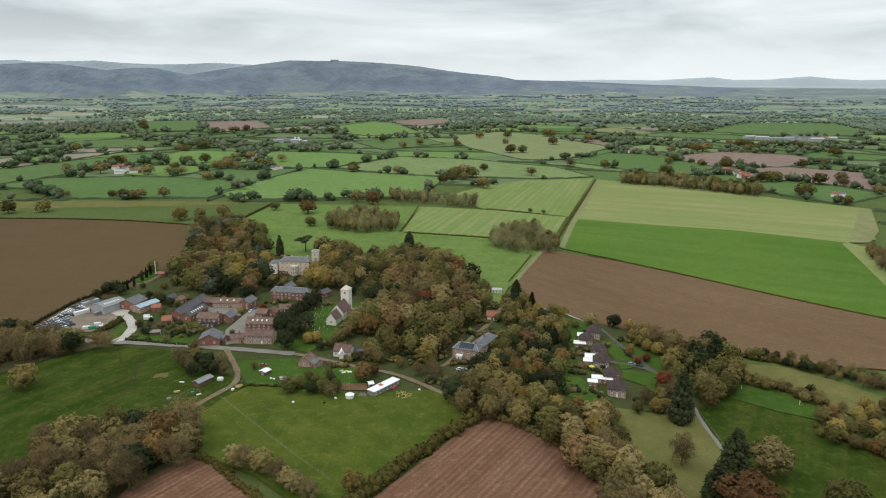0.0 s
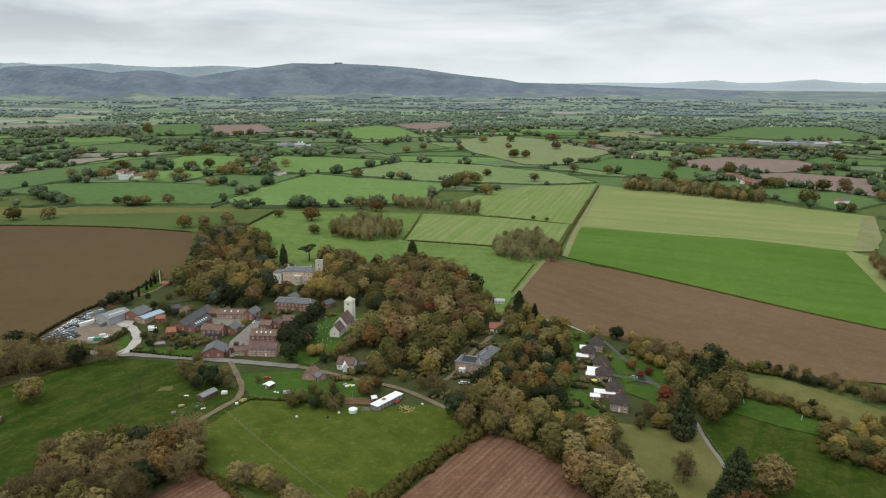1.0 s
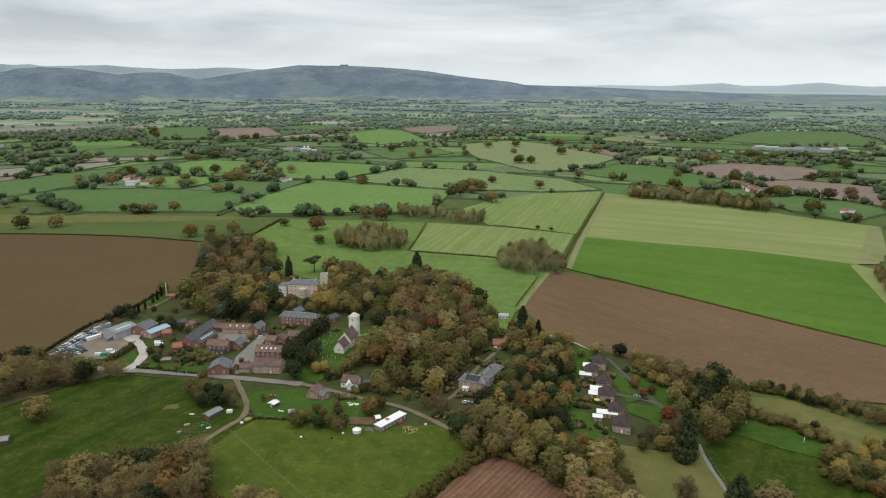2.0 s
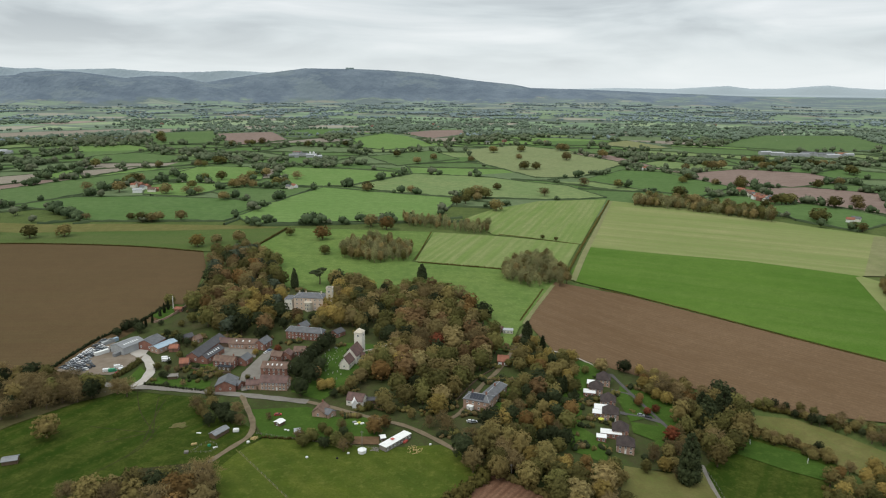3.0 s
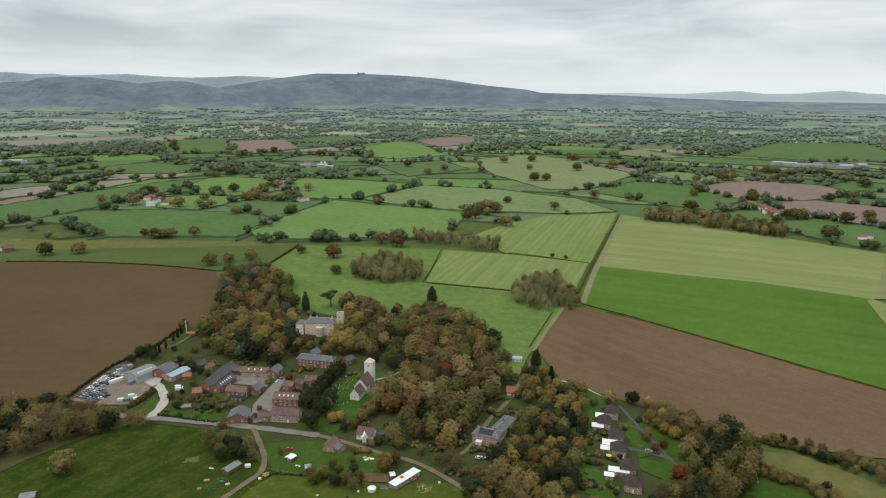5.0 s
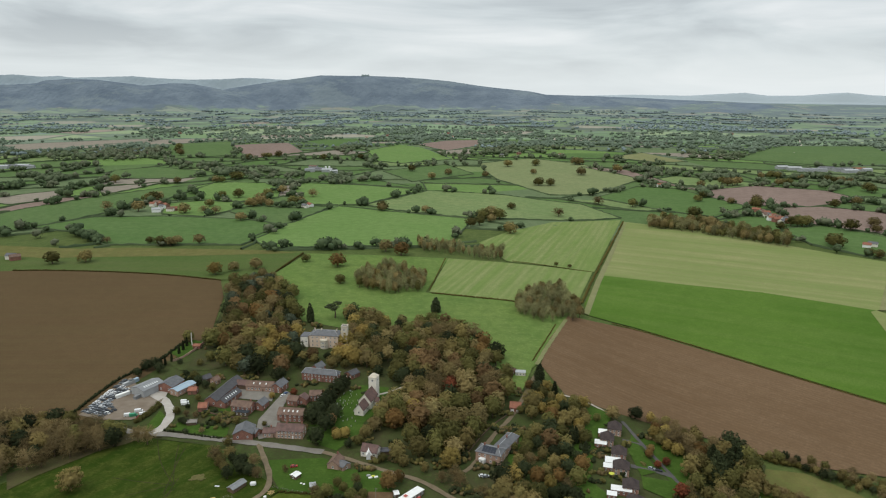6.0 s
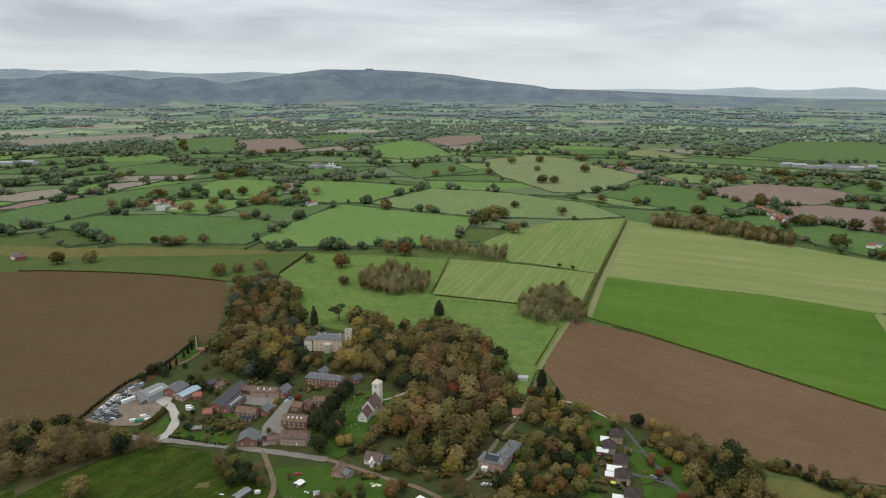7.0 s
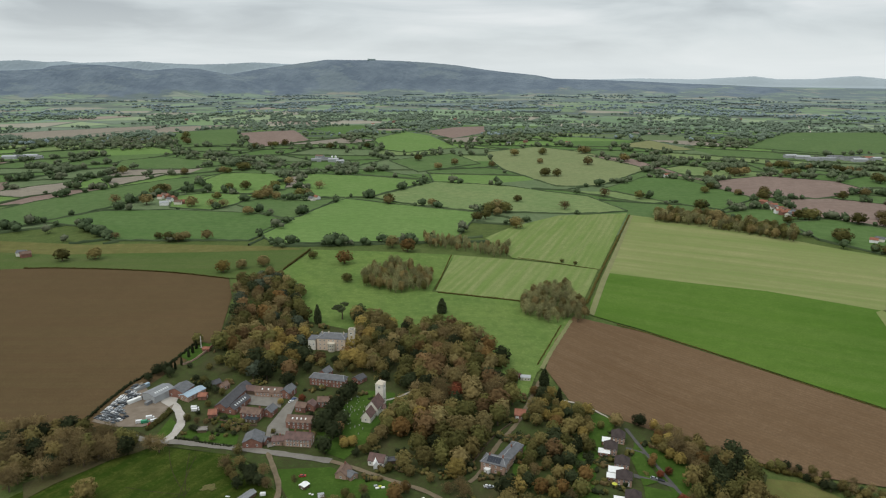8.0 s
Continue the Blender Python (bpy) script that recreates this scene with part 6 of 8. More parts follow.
trees_at([(-174.3, 512.6), (-240.5, 547.5), (-205.7, 507.2), (-210.8, 496.8), (-195.5, 416.9), (-39.7, 485.7), (-0.5, 496.7), (-75.3, 560.3), (36.3, 429.7), (60.1, 401.1), (87.7, 429.6), (29.0, 380.1)], "green", [14, 11, 9, 6, 5, 14, 14, 14, 6, 9, 6, 6], 1.3)
trees_at([(-147.3, 360.3), (-186.8, 412.6), (133.1, 405.7), (140.6, 402.3)], "bare", [9, 5, 15, 13], 1.3)
trees_at([(-88.2, 406.6), (-125.9, 515.0), (51.3, 385.9)], "russet", [8, 11, 13], 1.3)
trees_at([(-82.5, 392.5), (-106.1, 525.9), (-45.8, 403.4), (-45.8, 535.9), (56.7, 422.3), (113.1, 389.0), (45.3, 468.3)], "autumn", [6, 11, 14, 14, 10, 6, 8], 1.3)
trees_at([(-123.5, 448.2), (-13.0, 456.8), (-12.3, 465.3)], "red", [6, 13, 11], 1.3)
trees_at([(-42.7, 430.1), (99.2, 435.2)], "ash", [13, 11], 1.3)
trees_at([(64.4, 391.2), (68.5, 396.1), (72.7, 381.9)], "conifer", [11, 12, 10], 1.0)

# ---- woods and trees round the village ----
BIG, TALL = (1.0, 1.4), (11, 18)
PLANTED.extend(((-124, 530, 26.0), (-108, 530, 16.0), (-140, 535, 18.0)))
wood([(-67.8, 596.0), (-33.0, 607.8), (7.8, 567.1), (29.6, 522.4), (29.7, 449.6), (24.0, 414.3), (5.8, 393.3), (-7.6, 374.1), (-34.5, 382.9), (-53.7, 402.3), (-56.8, 412.9), (-47.8, 448.1), (-60.3, 488.9)], "oak:4 green:5 ash:4.5 russet:1.4 autumn:.7 bare:2.8 dark:1.8 yellow:.5", TALL, 9.0, BIG)
wood([(-50.6, 405.2), (-28.0, 385.7), (2.3, 386.2), (-0.9, 359.4), (-27.4, 376.4), (-47.2, 376.1), (-59.0, 390.0)], "oak:4 green:3 ash:2 russet:1 autumn:.7 yellow:.8", (11, 15), 9.0, BIG)
wood([(-263.3, 704.6), (-242.7, 752.8), (-192.8, 706.7), (-158.6, 615.9), (-139.9, 535.7), (-141.8, 479.9), (-158.2, 479.6), (-181.2, 486.4), (-199.3, 501.2), (-216.1, 534.0), (-220.6, 592.1)], "oak:3 green:4 ash:3 russet:1.5 autumn:.6 bare:3 dark:2.6 blue:1 yellow:.5", TALL, 9.0, BIG, keep_out=[WALLED])
wood([(-114.7, 633.1), (-73.3, 600.0), (-58.2, 507.7), (-73.4, 492.0), (-89.4, 499.3), (-100.9, 540.3)], "oak:3 green:3 ash:2 dark:2.5 yellow:1.5 bare:1", (12, 16), 8.5, BIG)
wood([(-313.5, 395.0), (-277.3, 395.0), (-253.9, 392.0), (-237.6, 389.3), (-215.4, 381.5), (-188.0, 375.5), (-193.9, 371.9), (-213.7, 366.2), (-228.9, 359.0), (-252.5, 337.8), (-263.9, 328.7)], "bare:5 oak:2 ash:1 dark:1.5 green:1", (10, 15), 6.5, BIG)
wood([(-165.5, 250.5), (-153.1, 266.8), (-143.3, 277.0), (-129.6, 286.4), (-112.2, 281.1), (-102.1, 257.9), (-112.7, 244.6), (-119.8, 226.2), (-124.2, 218.0), (-138.0, 203.3), (-164.6, 203.0), (-175.8, 219.2)], "bare:6 oak:2 ash:3 russet:1 green:2 autumn:.4 dark:.6", (13, 18), 8.0, BIG)
wood([(-0.7, 312.8), (20.5, 344.6), (34.4, 330.2), (50.4, 318.1), (56.2, 286.1), (50.6, 267.4), (37.6, 281.4), (20.5, 293.7), (7.4, 299.3)], "bare:1.5 oak:3 ash:3 green:3.5 dark:.6 yellow:.5", (11, 16), 7.5, BIG)
wood([(51.5, 280.9), (73.9, 295.9), (78.1, 285.7), (78.8, 263.3), (88.4, 247.6), (90.8, 221.6), (63.8, 213.9), (59.9, 242.6), (52.7, 258.9)], "bare:2 oak:3 ash:3 russet:.5 green:3 yellow:.8", (12, 17), 8.0, BIG)
wood([(32.5, 382.6), (54.3, 426.1), (68.6, 398.2), (70.9, 371.3), (58.2, 322.8), (49.9, 314.8), (35.4, 341.1), (30.5, 356.6)], "green:3 oak:2 autumn:.8 dark:1.5 yellow:.5 bare:1", (8, 12), 7.0, BIG)
wood([(43.5, 473.4), (54.5, 462.3), (79.7, 444.9), (83.6, 423.5), (74.2, 390.2), (53.0, 414.9), (35.6, 423.3)], "oak:2 yellow:1.2 green:2 dark:.6", (8, 11), 7.0, BIG)
wood([(143.1, 401.3), (164.9, 412.8), (180.5, 398.3), (164.9, 351.4), (144.7, 325.5), (127.3, 310.1), (118.6, 317.7), (124.6, 354.3)], "green:4 dark:2 oak:3 conifer:1 bare:1 autumn:.6", (10, 15), 8.0, (1.0, 1.3))
wood([(123.8, 442.1), (155.2, 425.8), (141.4, 394.9), (126.6, 391.9), (121.8, 419.8)], "bare:2 oak:3 yellow:.7 autumn:.6", (7, 10), 6.0, BIG)
wood([(184.0, 396.9), (206.9, 379.6), (229.0, 359.7), (246.9, 338.2), (257.8, 354.8), (236.8, 373.4), (212.1, 390.1), (193.1, 401.7)], "bare:3 oak:2 green:1 dark:.5", (5, 8), 4.5, BIG)
wood([(168.1, 358.8), (187.2, 339.4), (198.3, 326.3), (204.9, 332.9), (191.8, 348.7), (174.0, 365.1)], "bare:2 oak:3", (4, 6.5), 4.2, BIG)
wood([(192.5, 315.9), (209.3, 325.6), (234.6, 319.6), (205.8, 275.4), (193.5, 280.1), (181.2, 290.2), (180.2, 298.3)], "yellow:1.2 oak:4 autumn:1 green:1 bare:1", (7, 10), 6.5, BIG)
wood([(179.5, 296.5), (187.0, 286.1), (202.1, 269.3), (208.4, 278.9), (190.9, 292.9), (184.8, 303.8)], "green:2 oak:2", (4, 6), 4.5, BIG)
wood([(-148.0, 362.8), (-120.8, 357.4), (-114.2, 336.0), (-120.3, 327.4), (-136.3, 339.4)], "dark:3 oak:1 bare:1", (7, 10), 5.5, BIG)
wood([(-85.3, 340.1), (-58.2, 340.5), (-51.6, 316.3), (-62.8, 316.2), (-80.9, 321.2)], "dark:2 green:3 bare:1", (6, 9), 6.0, BIG)
wood([(-38.2, 352.3), (-19.6, 352.6), (-0.8, 345.1), (-3.6, 323.6), (-24.5, 333.7), (-36.7, 337.2)], "autumn:1 bare:2 oak:3 yellow:.6", (7, 10), 7.0, BIG)
wood([(44.8, 318.4), (60.6, 311.2), (80.5, 312.4), (82.7, 298.0), (63.5, 296.8), (48.8, 306.3)], "autumn:2 green:2 yellow:1 oak:2", (6, 9), 6.0, BIG)
wood([(94.4, 322.2), (121.2, 342.4), (113.0, 308.0), (93.9, 309.5)], "bare:2 green:1 yellow:.6 oak:1", (7, 9), 6.0, BIG)
wood([(-132.6, 374.0), (-123.4, 365.6), (-97.8, 353.7), (-86.7, 346.1), (-105.0, 345.9)], "green:2 bare:2", (4, 6), 9.0)
wood([(-148.5, 554.2), (-99.9, 520.8), (-60.7, 490.9), (-67.2, 476.7), (-104.2, 497.4), (-134.0, 496.8)], "oak:2 green:2 dark:1", (7, 10), 9.0, BIG)
wood([(-1.1, 396.7), (24.9, 428.7), (37.9, 452.9), (39.8, 429.4), (15.9, 387.5), (2.2, 352.9)], "oak:2 green:2 bare:1", (7, 10), 8.0, BIG)
# shrubs between the houses
shrubs = {k: MB() for k in ("green", "oak", "dark", "bare", "autumn")}
zone = [(-219.9, 567.5), (-157.4, 608.9), (-68.0, 552.7), (32.4, 491.5), (71.3, 466.1), (106.7, 442.3), (144.6, 414.8), (128.6, 319.0), (89.5, 313.4), (76.0, 316.3), (52.0, 327.8), (30.6, 354.8), (-2.2, 324.2), (-38.5, 325.0), (-101.1, 330.9), (-122.0, 360.5), (-189.6, 394.5), (-228.0, 486.3)]
n_ = 0
last = (0.0, 0.0)
while n_ < 820:
    x, y = (rng.uniform(-220, 170), rng.uniform(300, 620)) if rng.random() < 0.25 else (last[0] + rng.normal(0, 3.2), last[1] + rng.normal(0, 2.2))
    if not inside(zone, x, y) or any((x - a) ** 2 + (y - b) ** 2 < (0.42 * g) ** 2 for a, b, g in PLANTED):
        continue
    n_ += 1
    last = (x, y)
    mb = shrubs[pick("green:4 oak:1 dark:4 bare:2 autumn:.5")]
    h_, w_ = rng.uniform(1.2, 3.2), rng.uniform(1.0, 2.4)
    for _ in range(3):
        o = np.array((x + rng.normal(0, w_ * 0.5), y + rng.normal(0, w_ * 0.5), height(x, y) + h_ * 0.4))
        mb.add(ICO1[0] * (1 + rng.uniform(-0.3, 0.3, (12, 1))) * (w_ * 0.7, w_ * 0.7, h_ * 0.55) + o, ICO1[1])
        sprays(mb, o, np.array((w_ * 0.75, w_ * 0.75, h_ * 0.6)), 10, 0.28, rng)
for k, mb in shrubs.items():
    tagged(part("garden_shrubs", mb, M[k]), "garden shrubs and bushes among the houses", "shrubs", kind="stuff")
# single trees of note
trees_at([(-148.2, 605.0)], "conifer", 20, 0.85)
trees_at([(-214.2, 324.7), (-172.5, 270.4)], "oak bare", [14, 10], 1.35)
trees_at([(116.6, 305.8)], "conifer", 28, 0.95)
trees_at([(121.5, 255.3)], "conifer", 25, 1.25)
trees_at([(107.1, 238.1)], "conifer", 18, 1.3)
trees_at([(114.8, 225.2)], "copper", 22, 1.6)
trees_at([(140.4, 262.3)], "ash", 19, 1.35)
trees_at([(103.0, 264.3)], "bare", 16, 0.95)
trees_at([(154.9, 233.5)], "green", 17, 1.4)
trees_at([(146.7, 366.4), (160.3, 378.2)], "conifer conifer", [22, 22], 1.25)
trees_at([(-127.6, 617.9)], "pine", 15, 1.75)
trees_at([(-32.6, 641.6)], "conifer", 16, 1.45)
trees_at([(54.5, 487.9), (62.1, 454.8)], "conifer cypress", [14, 15], 1.3)
trees_at([(-90.4, 397.9), (-92.2, 379.9), (-87.4, 414.3)], "dark dark dark", [14, 13, 12], 1.2)
trees_at([(-171.4, 554.4), (-155.2, 541.3), (-103.3, 542.5), (-104.7, 513.8)], "yellow yellow yellow yellow", [16, 14, 16, 13], 1.2)
trees_at([(-8.8, 357.7), (-27.9, 369.7), (-41.0, 365.9), (-42.2, 334.7)], "yellow oak oak autumn", [14, 14, 12, 11], 1.25)
trees_at([(116.6, 440.7)], "dark", 10, 1.5)
trees_at([(115.7, 395.9), (121.9, 382.1), (115.6, 377.9)], "autumn red red", [5.5, 5.5, 5], 1.35)
trees_at([(24.7, 341.9)], "yellow", 13, 1.5)
trees_at([(-33.8, 234.1), (-80.6, 250.2), (-56.4, 233.9), (-64.7, 241.8), (-72.0, 246.5), (-60.5, 238.0), (-50.0, 229.0), (-85.5, 253.0)], "yellow bare ash bare oak ash bare ash", [10, 11, 10, 10, 12, 9, 9, 10], 1.25)
trees_at([(-80.7, 387.4), (-76.0, 389.4)], "yellow yellow", [8, 8], 1.2)
trees_at([(-194.7, 416.0), (-185.8, 403.6), (-182.9, 401.6)], "green dark dark", [4.5, 4.5, 4.5], 1.6)
trees_at([(-248.6, 484.9), (-244.1, 489.5), (-249.2, 473.4), (-236.6, 482.3)], "dark dark dark dark", [10, 10, 8, 9], 1.2)
trees_at([(-239.9, 493.0), (-238.3, 496.1), (-236.6, 503.9), (-237.5, 520.0), (-237.6, 528.5), (-238.0, 537.2)], "cypress cypress cypress cypress cypress cypress", [8, 8, 8, 9, 9, 9])
trees_at([(120.7, 347.3)], "red", 10, 1.2)
trees_at([(199.3, 342.3)], "dark", 7, 1.1)
# ---- single trees and copses further off ----
FAR = "trees in the far fields"
wood([(-131.7, 760.4), (-97.6, 807.5), (-50.8, 762.9), (-50.3, 709.7), (-85.1, 700.0), (-120.6, 719.4)], "pale:5 ash:2 oak:2 autumn:.4", (9, 17), 6.0, (0.6, 0.9), group=FAR)
wood([(47.6, 672.9), (70.6, 725.3), (103.6, 743.7), (111.0, 652.7), (101.8, 628.2), (71.9, 623.2), (49.3, 640.6)], "pale:6 ash:2 oak:1", (8, 15), 6.0, (0.65, 1.0), group=FAR)
wood([(-75, 948), (-35, 940), (4.1, 893.4), (46, 905), (39.5, 851.8), (-18.0, 879.2), (-63, 900)], "pale:5 ash:2 oak:1", (9, 16), 6.5, (0.55, 0.8), group=FAR)
wood([(305, 1171), (379, 1159), (431, 1095), (482, 1036), (457, 981), (399, 1033), (330, 1091), (288, 1102)], "pale:4 ash:3 oak:2 green:2.5", (9, 19), 7.0, (0.7, 1.1), group=FAR)
wood([(423.4, 671.0), (427.1, 649.3), (400.9, 574.8), (369.8, 513.3), (380.1, 542.7), (397.4, 609.5)], "bare:3 oak:2", (9, 13), 8.0, group=FAR)
trees_at([(-515.4, 798.7), (-480.1, 810.8), (-298.2, 764.1), (-281.7, 781.4), (-258.9, 792.6), (-162.5, 810.1), (-207.0, 831.2), (-145.3, 736.9), (-114.1, 896.5), (-91.1, 875.6), (60, 1028), (-159, 1201), (-80, 1190), (108.8, 846.0), (124.8, 838.9)], "green oak yellow ash ash autumn green green dark autumn oak ash ash green green", [14, 13, 13, 10, 12, 15, 9, 9, 14, 15, 15, 13, 12, 4, 4], 1.65, FAR)
trees_at([(521, 979), (543, 932), (552, 924), (647, 1010), (556, 1350), (642, 1094), (527, 1005), (307, 1305), (245, 1319)], "dark green oak dark dark ash ash green bare", [20, 10, 10, 14, 16, 13, 12, 14, 15], 1.65, FAR)
trees_at([(-428, 908), (-415, 908), (-407, 913), (-379, 919), (-507, 914), (-447, 916), (-405, 1228), (-390, 1245), (-370, 1230), (-479, 1223), (0, 1069), (14, 1089), (34, 1116)], "green oak ash ash bare green oak ash ash green dark dark oak", [12, 11, 12, 13, 9, 9, 15, 16, 13, 12, 14, 13, 12], 1.6, FAR)

trees_at([(-459, 1322), (-491, 1319), (-401, 1327), (-397, 1262), (-388, 1386), (-400, 1228), (-334, 1256), (-320, 1263), (-317, 1347), (-159, 1214), (-378, 1093), (-546, 1553), (-541, 1570), (-791, 1483), (-652, 1486), (-574, 1510), (-561, 1512)], "green green dark dark oak dark green ash bare green ash dark green dark oak ash green", [16, 12, 16, 18, 15, 14, 15, 13, 14, 15, 13, 17, 15, 15, 13, 14, 12], 1.7, FAR)
trees_at([(-605, 1266), (-608, 1254), (-597, 1272), (-643, 1169), (-584, 1164), (-497, 1151), (-463, 1154), (-440, 1146), (-932, 2159), (-855, 1986), (-900, 2066), (-627, 1915), (-602, 1968), (-588, 1969), (-567, 1998), (-422, 1939)], "green green dark bare oak ash bare bare dark dark green dark ash green oak green", [17, 15, 16, 14, 17, 16, 12, 13, 18, 18, 15, 16, 14, 14, 16, 16], 1.7, FAR)
trees_at([(533, 1295), (390, 1207), (389, 1116), (449, 1368), (473, 1411), (506, 1348), (510, 1543), (576, 1566), (591, 1574), (604, 1582), (574, 1596), (720, 1685), (731, 1677), (694, 1676), (779, 1661), (704, 1576), (717, 1577), (694, 1576)], "dark dark dark green green oak ash dark ash dark green dark green oak ash green dark ash", [18, 17, 17, 12, 12, 11, 14, 17, 16, 17, 14, 15, 15, 13, 13, 14, 15, 14], 1.7, FAR)
trees_at([(823, 1623), (835, 1615), (846, 1608), (857, 1586), (850, 1503), (849, 1483), (745, 1346), (686, 1312), (609, 1106), (540, 1139), (531, 1143), (546, 1135), (558, 1145), (499, 1107), (665, 1142)], "green oak dark ash dark dark ash green green dark dark dark dark oak dark", [15, 13, 15, 14, 17, 16, 14, 15, 18, 16, 14, 16, 15, 12, 15], 1.7, FAR)
trees_at([(19, 1131), (34, 1152), (48, 1144), (-74, 1183), (73, 1247), (154, 1195), (-95, 1614), (-153, 1742), (-58, 1685), (-321, 1975), (96, 1852), (173, 1879), (284, 1906), (296, 1907), (153, 1724), (270, 1712), (151, 1547), (177, 1549), (372, 1770), (32, 1657)], "dark dark green bare oak bare ash green ash green oak dark dark ash ash dark dark green oak ash", [17, 18, 16, 10, 11, 14, 15, 15, 14, 14, 17, 16, 19, 17, 12, 18, 17, 15, 18, 13], 1.7, FAR)

finish_woods()

# ---- hedges of the near fields ----
HN = "field hedges"
hedge([(-541.6, 763.2), (-505.9, 767.7), (-428.0, 766.7), (-353.8, 759.1), (-282.6, 739.0)], 1.4, 1.8, group=HN)
hedge([(21.7, 303.2), (-0.5, 273.9), (-18.7, 248.9), (-30.4, 231.2), (-43.9, 210.8)], 4.2, 5.5, "thick overgrown hedge of grey green scrub", "hedge", group=HN)
hedge([(138.2, 634.9), (187.2, 598.7), (224.5, 561.5), (272.8, 512.6), (319.2, 467.9), (350.7, 437.7)], 1.0, 1.3, group=HN)
hedge([(258, 1156), (193, 943), (152.9, 814.4), (117.3, 690.3)], 1.7, 2.1, group=HN)
hedge([(-39.4, 704.8), (-2.4, 694.8), (48.3, 681.4)], 1.5, 2.0, group=HN)
hedge([(82.3, 620.0), (52.4, 524.4)], 0.8, 1.1, group=HN)
hedge([(54.0, 853.9), (109.3, 838.4), (150.6, 821.4)], 0.7, 1.2, group=HN)
hedge([(-32.0, 860.9), (-43.6, 716.1)], 0.7, 1.1, group=HN)
hedge([(-230.6, 779.6), (-221.2, 875.3)], 1.8, 2.2, group=HN)
hedge([(-264.0, 408.0), (-263.5, 440.0), (-261.0, 474.0), (-248.0, 490.0), (-243.6, 548.8)], 2.0, 2.0, "dark clipped boundary hedge", "dark", group=HN)
hedge([(-192.2, 392.5), (-163.6, 385.6), (-153.2, 384.8)], 1.5, 1.5, "dark clipped hedge round the garden", "dark", group=HN)
hedge([(-215.7, 401.8), (-212.7, 414.0), (-211.4, 426.9)], 3.0, 3.0, "dark hedge round the yard", "green", group=HN)
hedge([(-105.0, 262.8), (-86.9, 246.9), (-68.1, 227.2)], 2.0, 3.0, "brambly hedge at the ploughed corner", group=HN)
hedge([(-101.1, 328.9), (-82.6, 327.7), (-64.5, 324.6), (-52.5, 321.5)], 1.2, 1.4, "low clipped hedge beside the gardens", group=HN)
hedge([(184.4, 304.9), (191.4, 293.0), (203.3, 278.1)], 2.5, 3.0, group=HN)
hedge([(172.5, 368.6), (191.8, 347.9), (202.4, 333.0)], 3.0, 3.5, "overgrown bramble hedge with brown leaves", "oak", group=HN)
hedge([(184.7, 397.6), (209.9, 384.8), (234.8, 368.7), (249.1, 350.1)], 2.5, 3.5, "overgrown hedge under the tilled field", "hedge", group=HN)
hedge([(20.4, 299.2), (38.2, 285.3), (55.6, 266.8), (65.5, 240.6)], 2.5, 3.0, "scrubby hedge beside the ploughed field", "oak", group=HN)

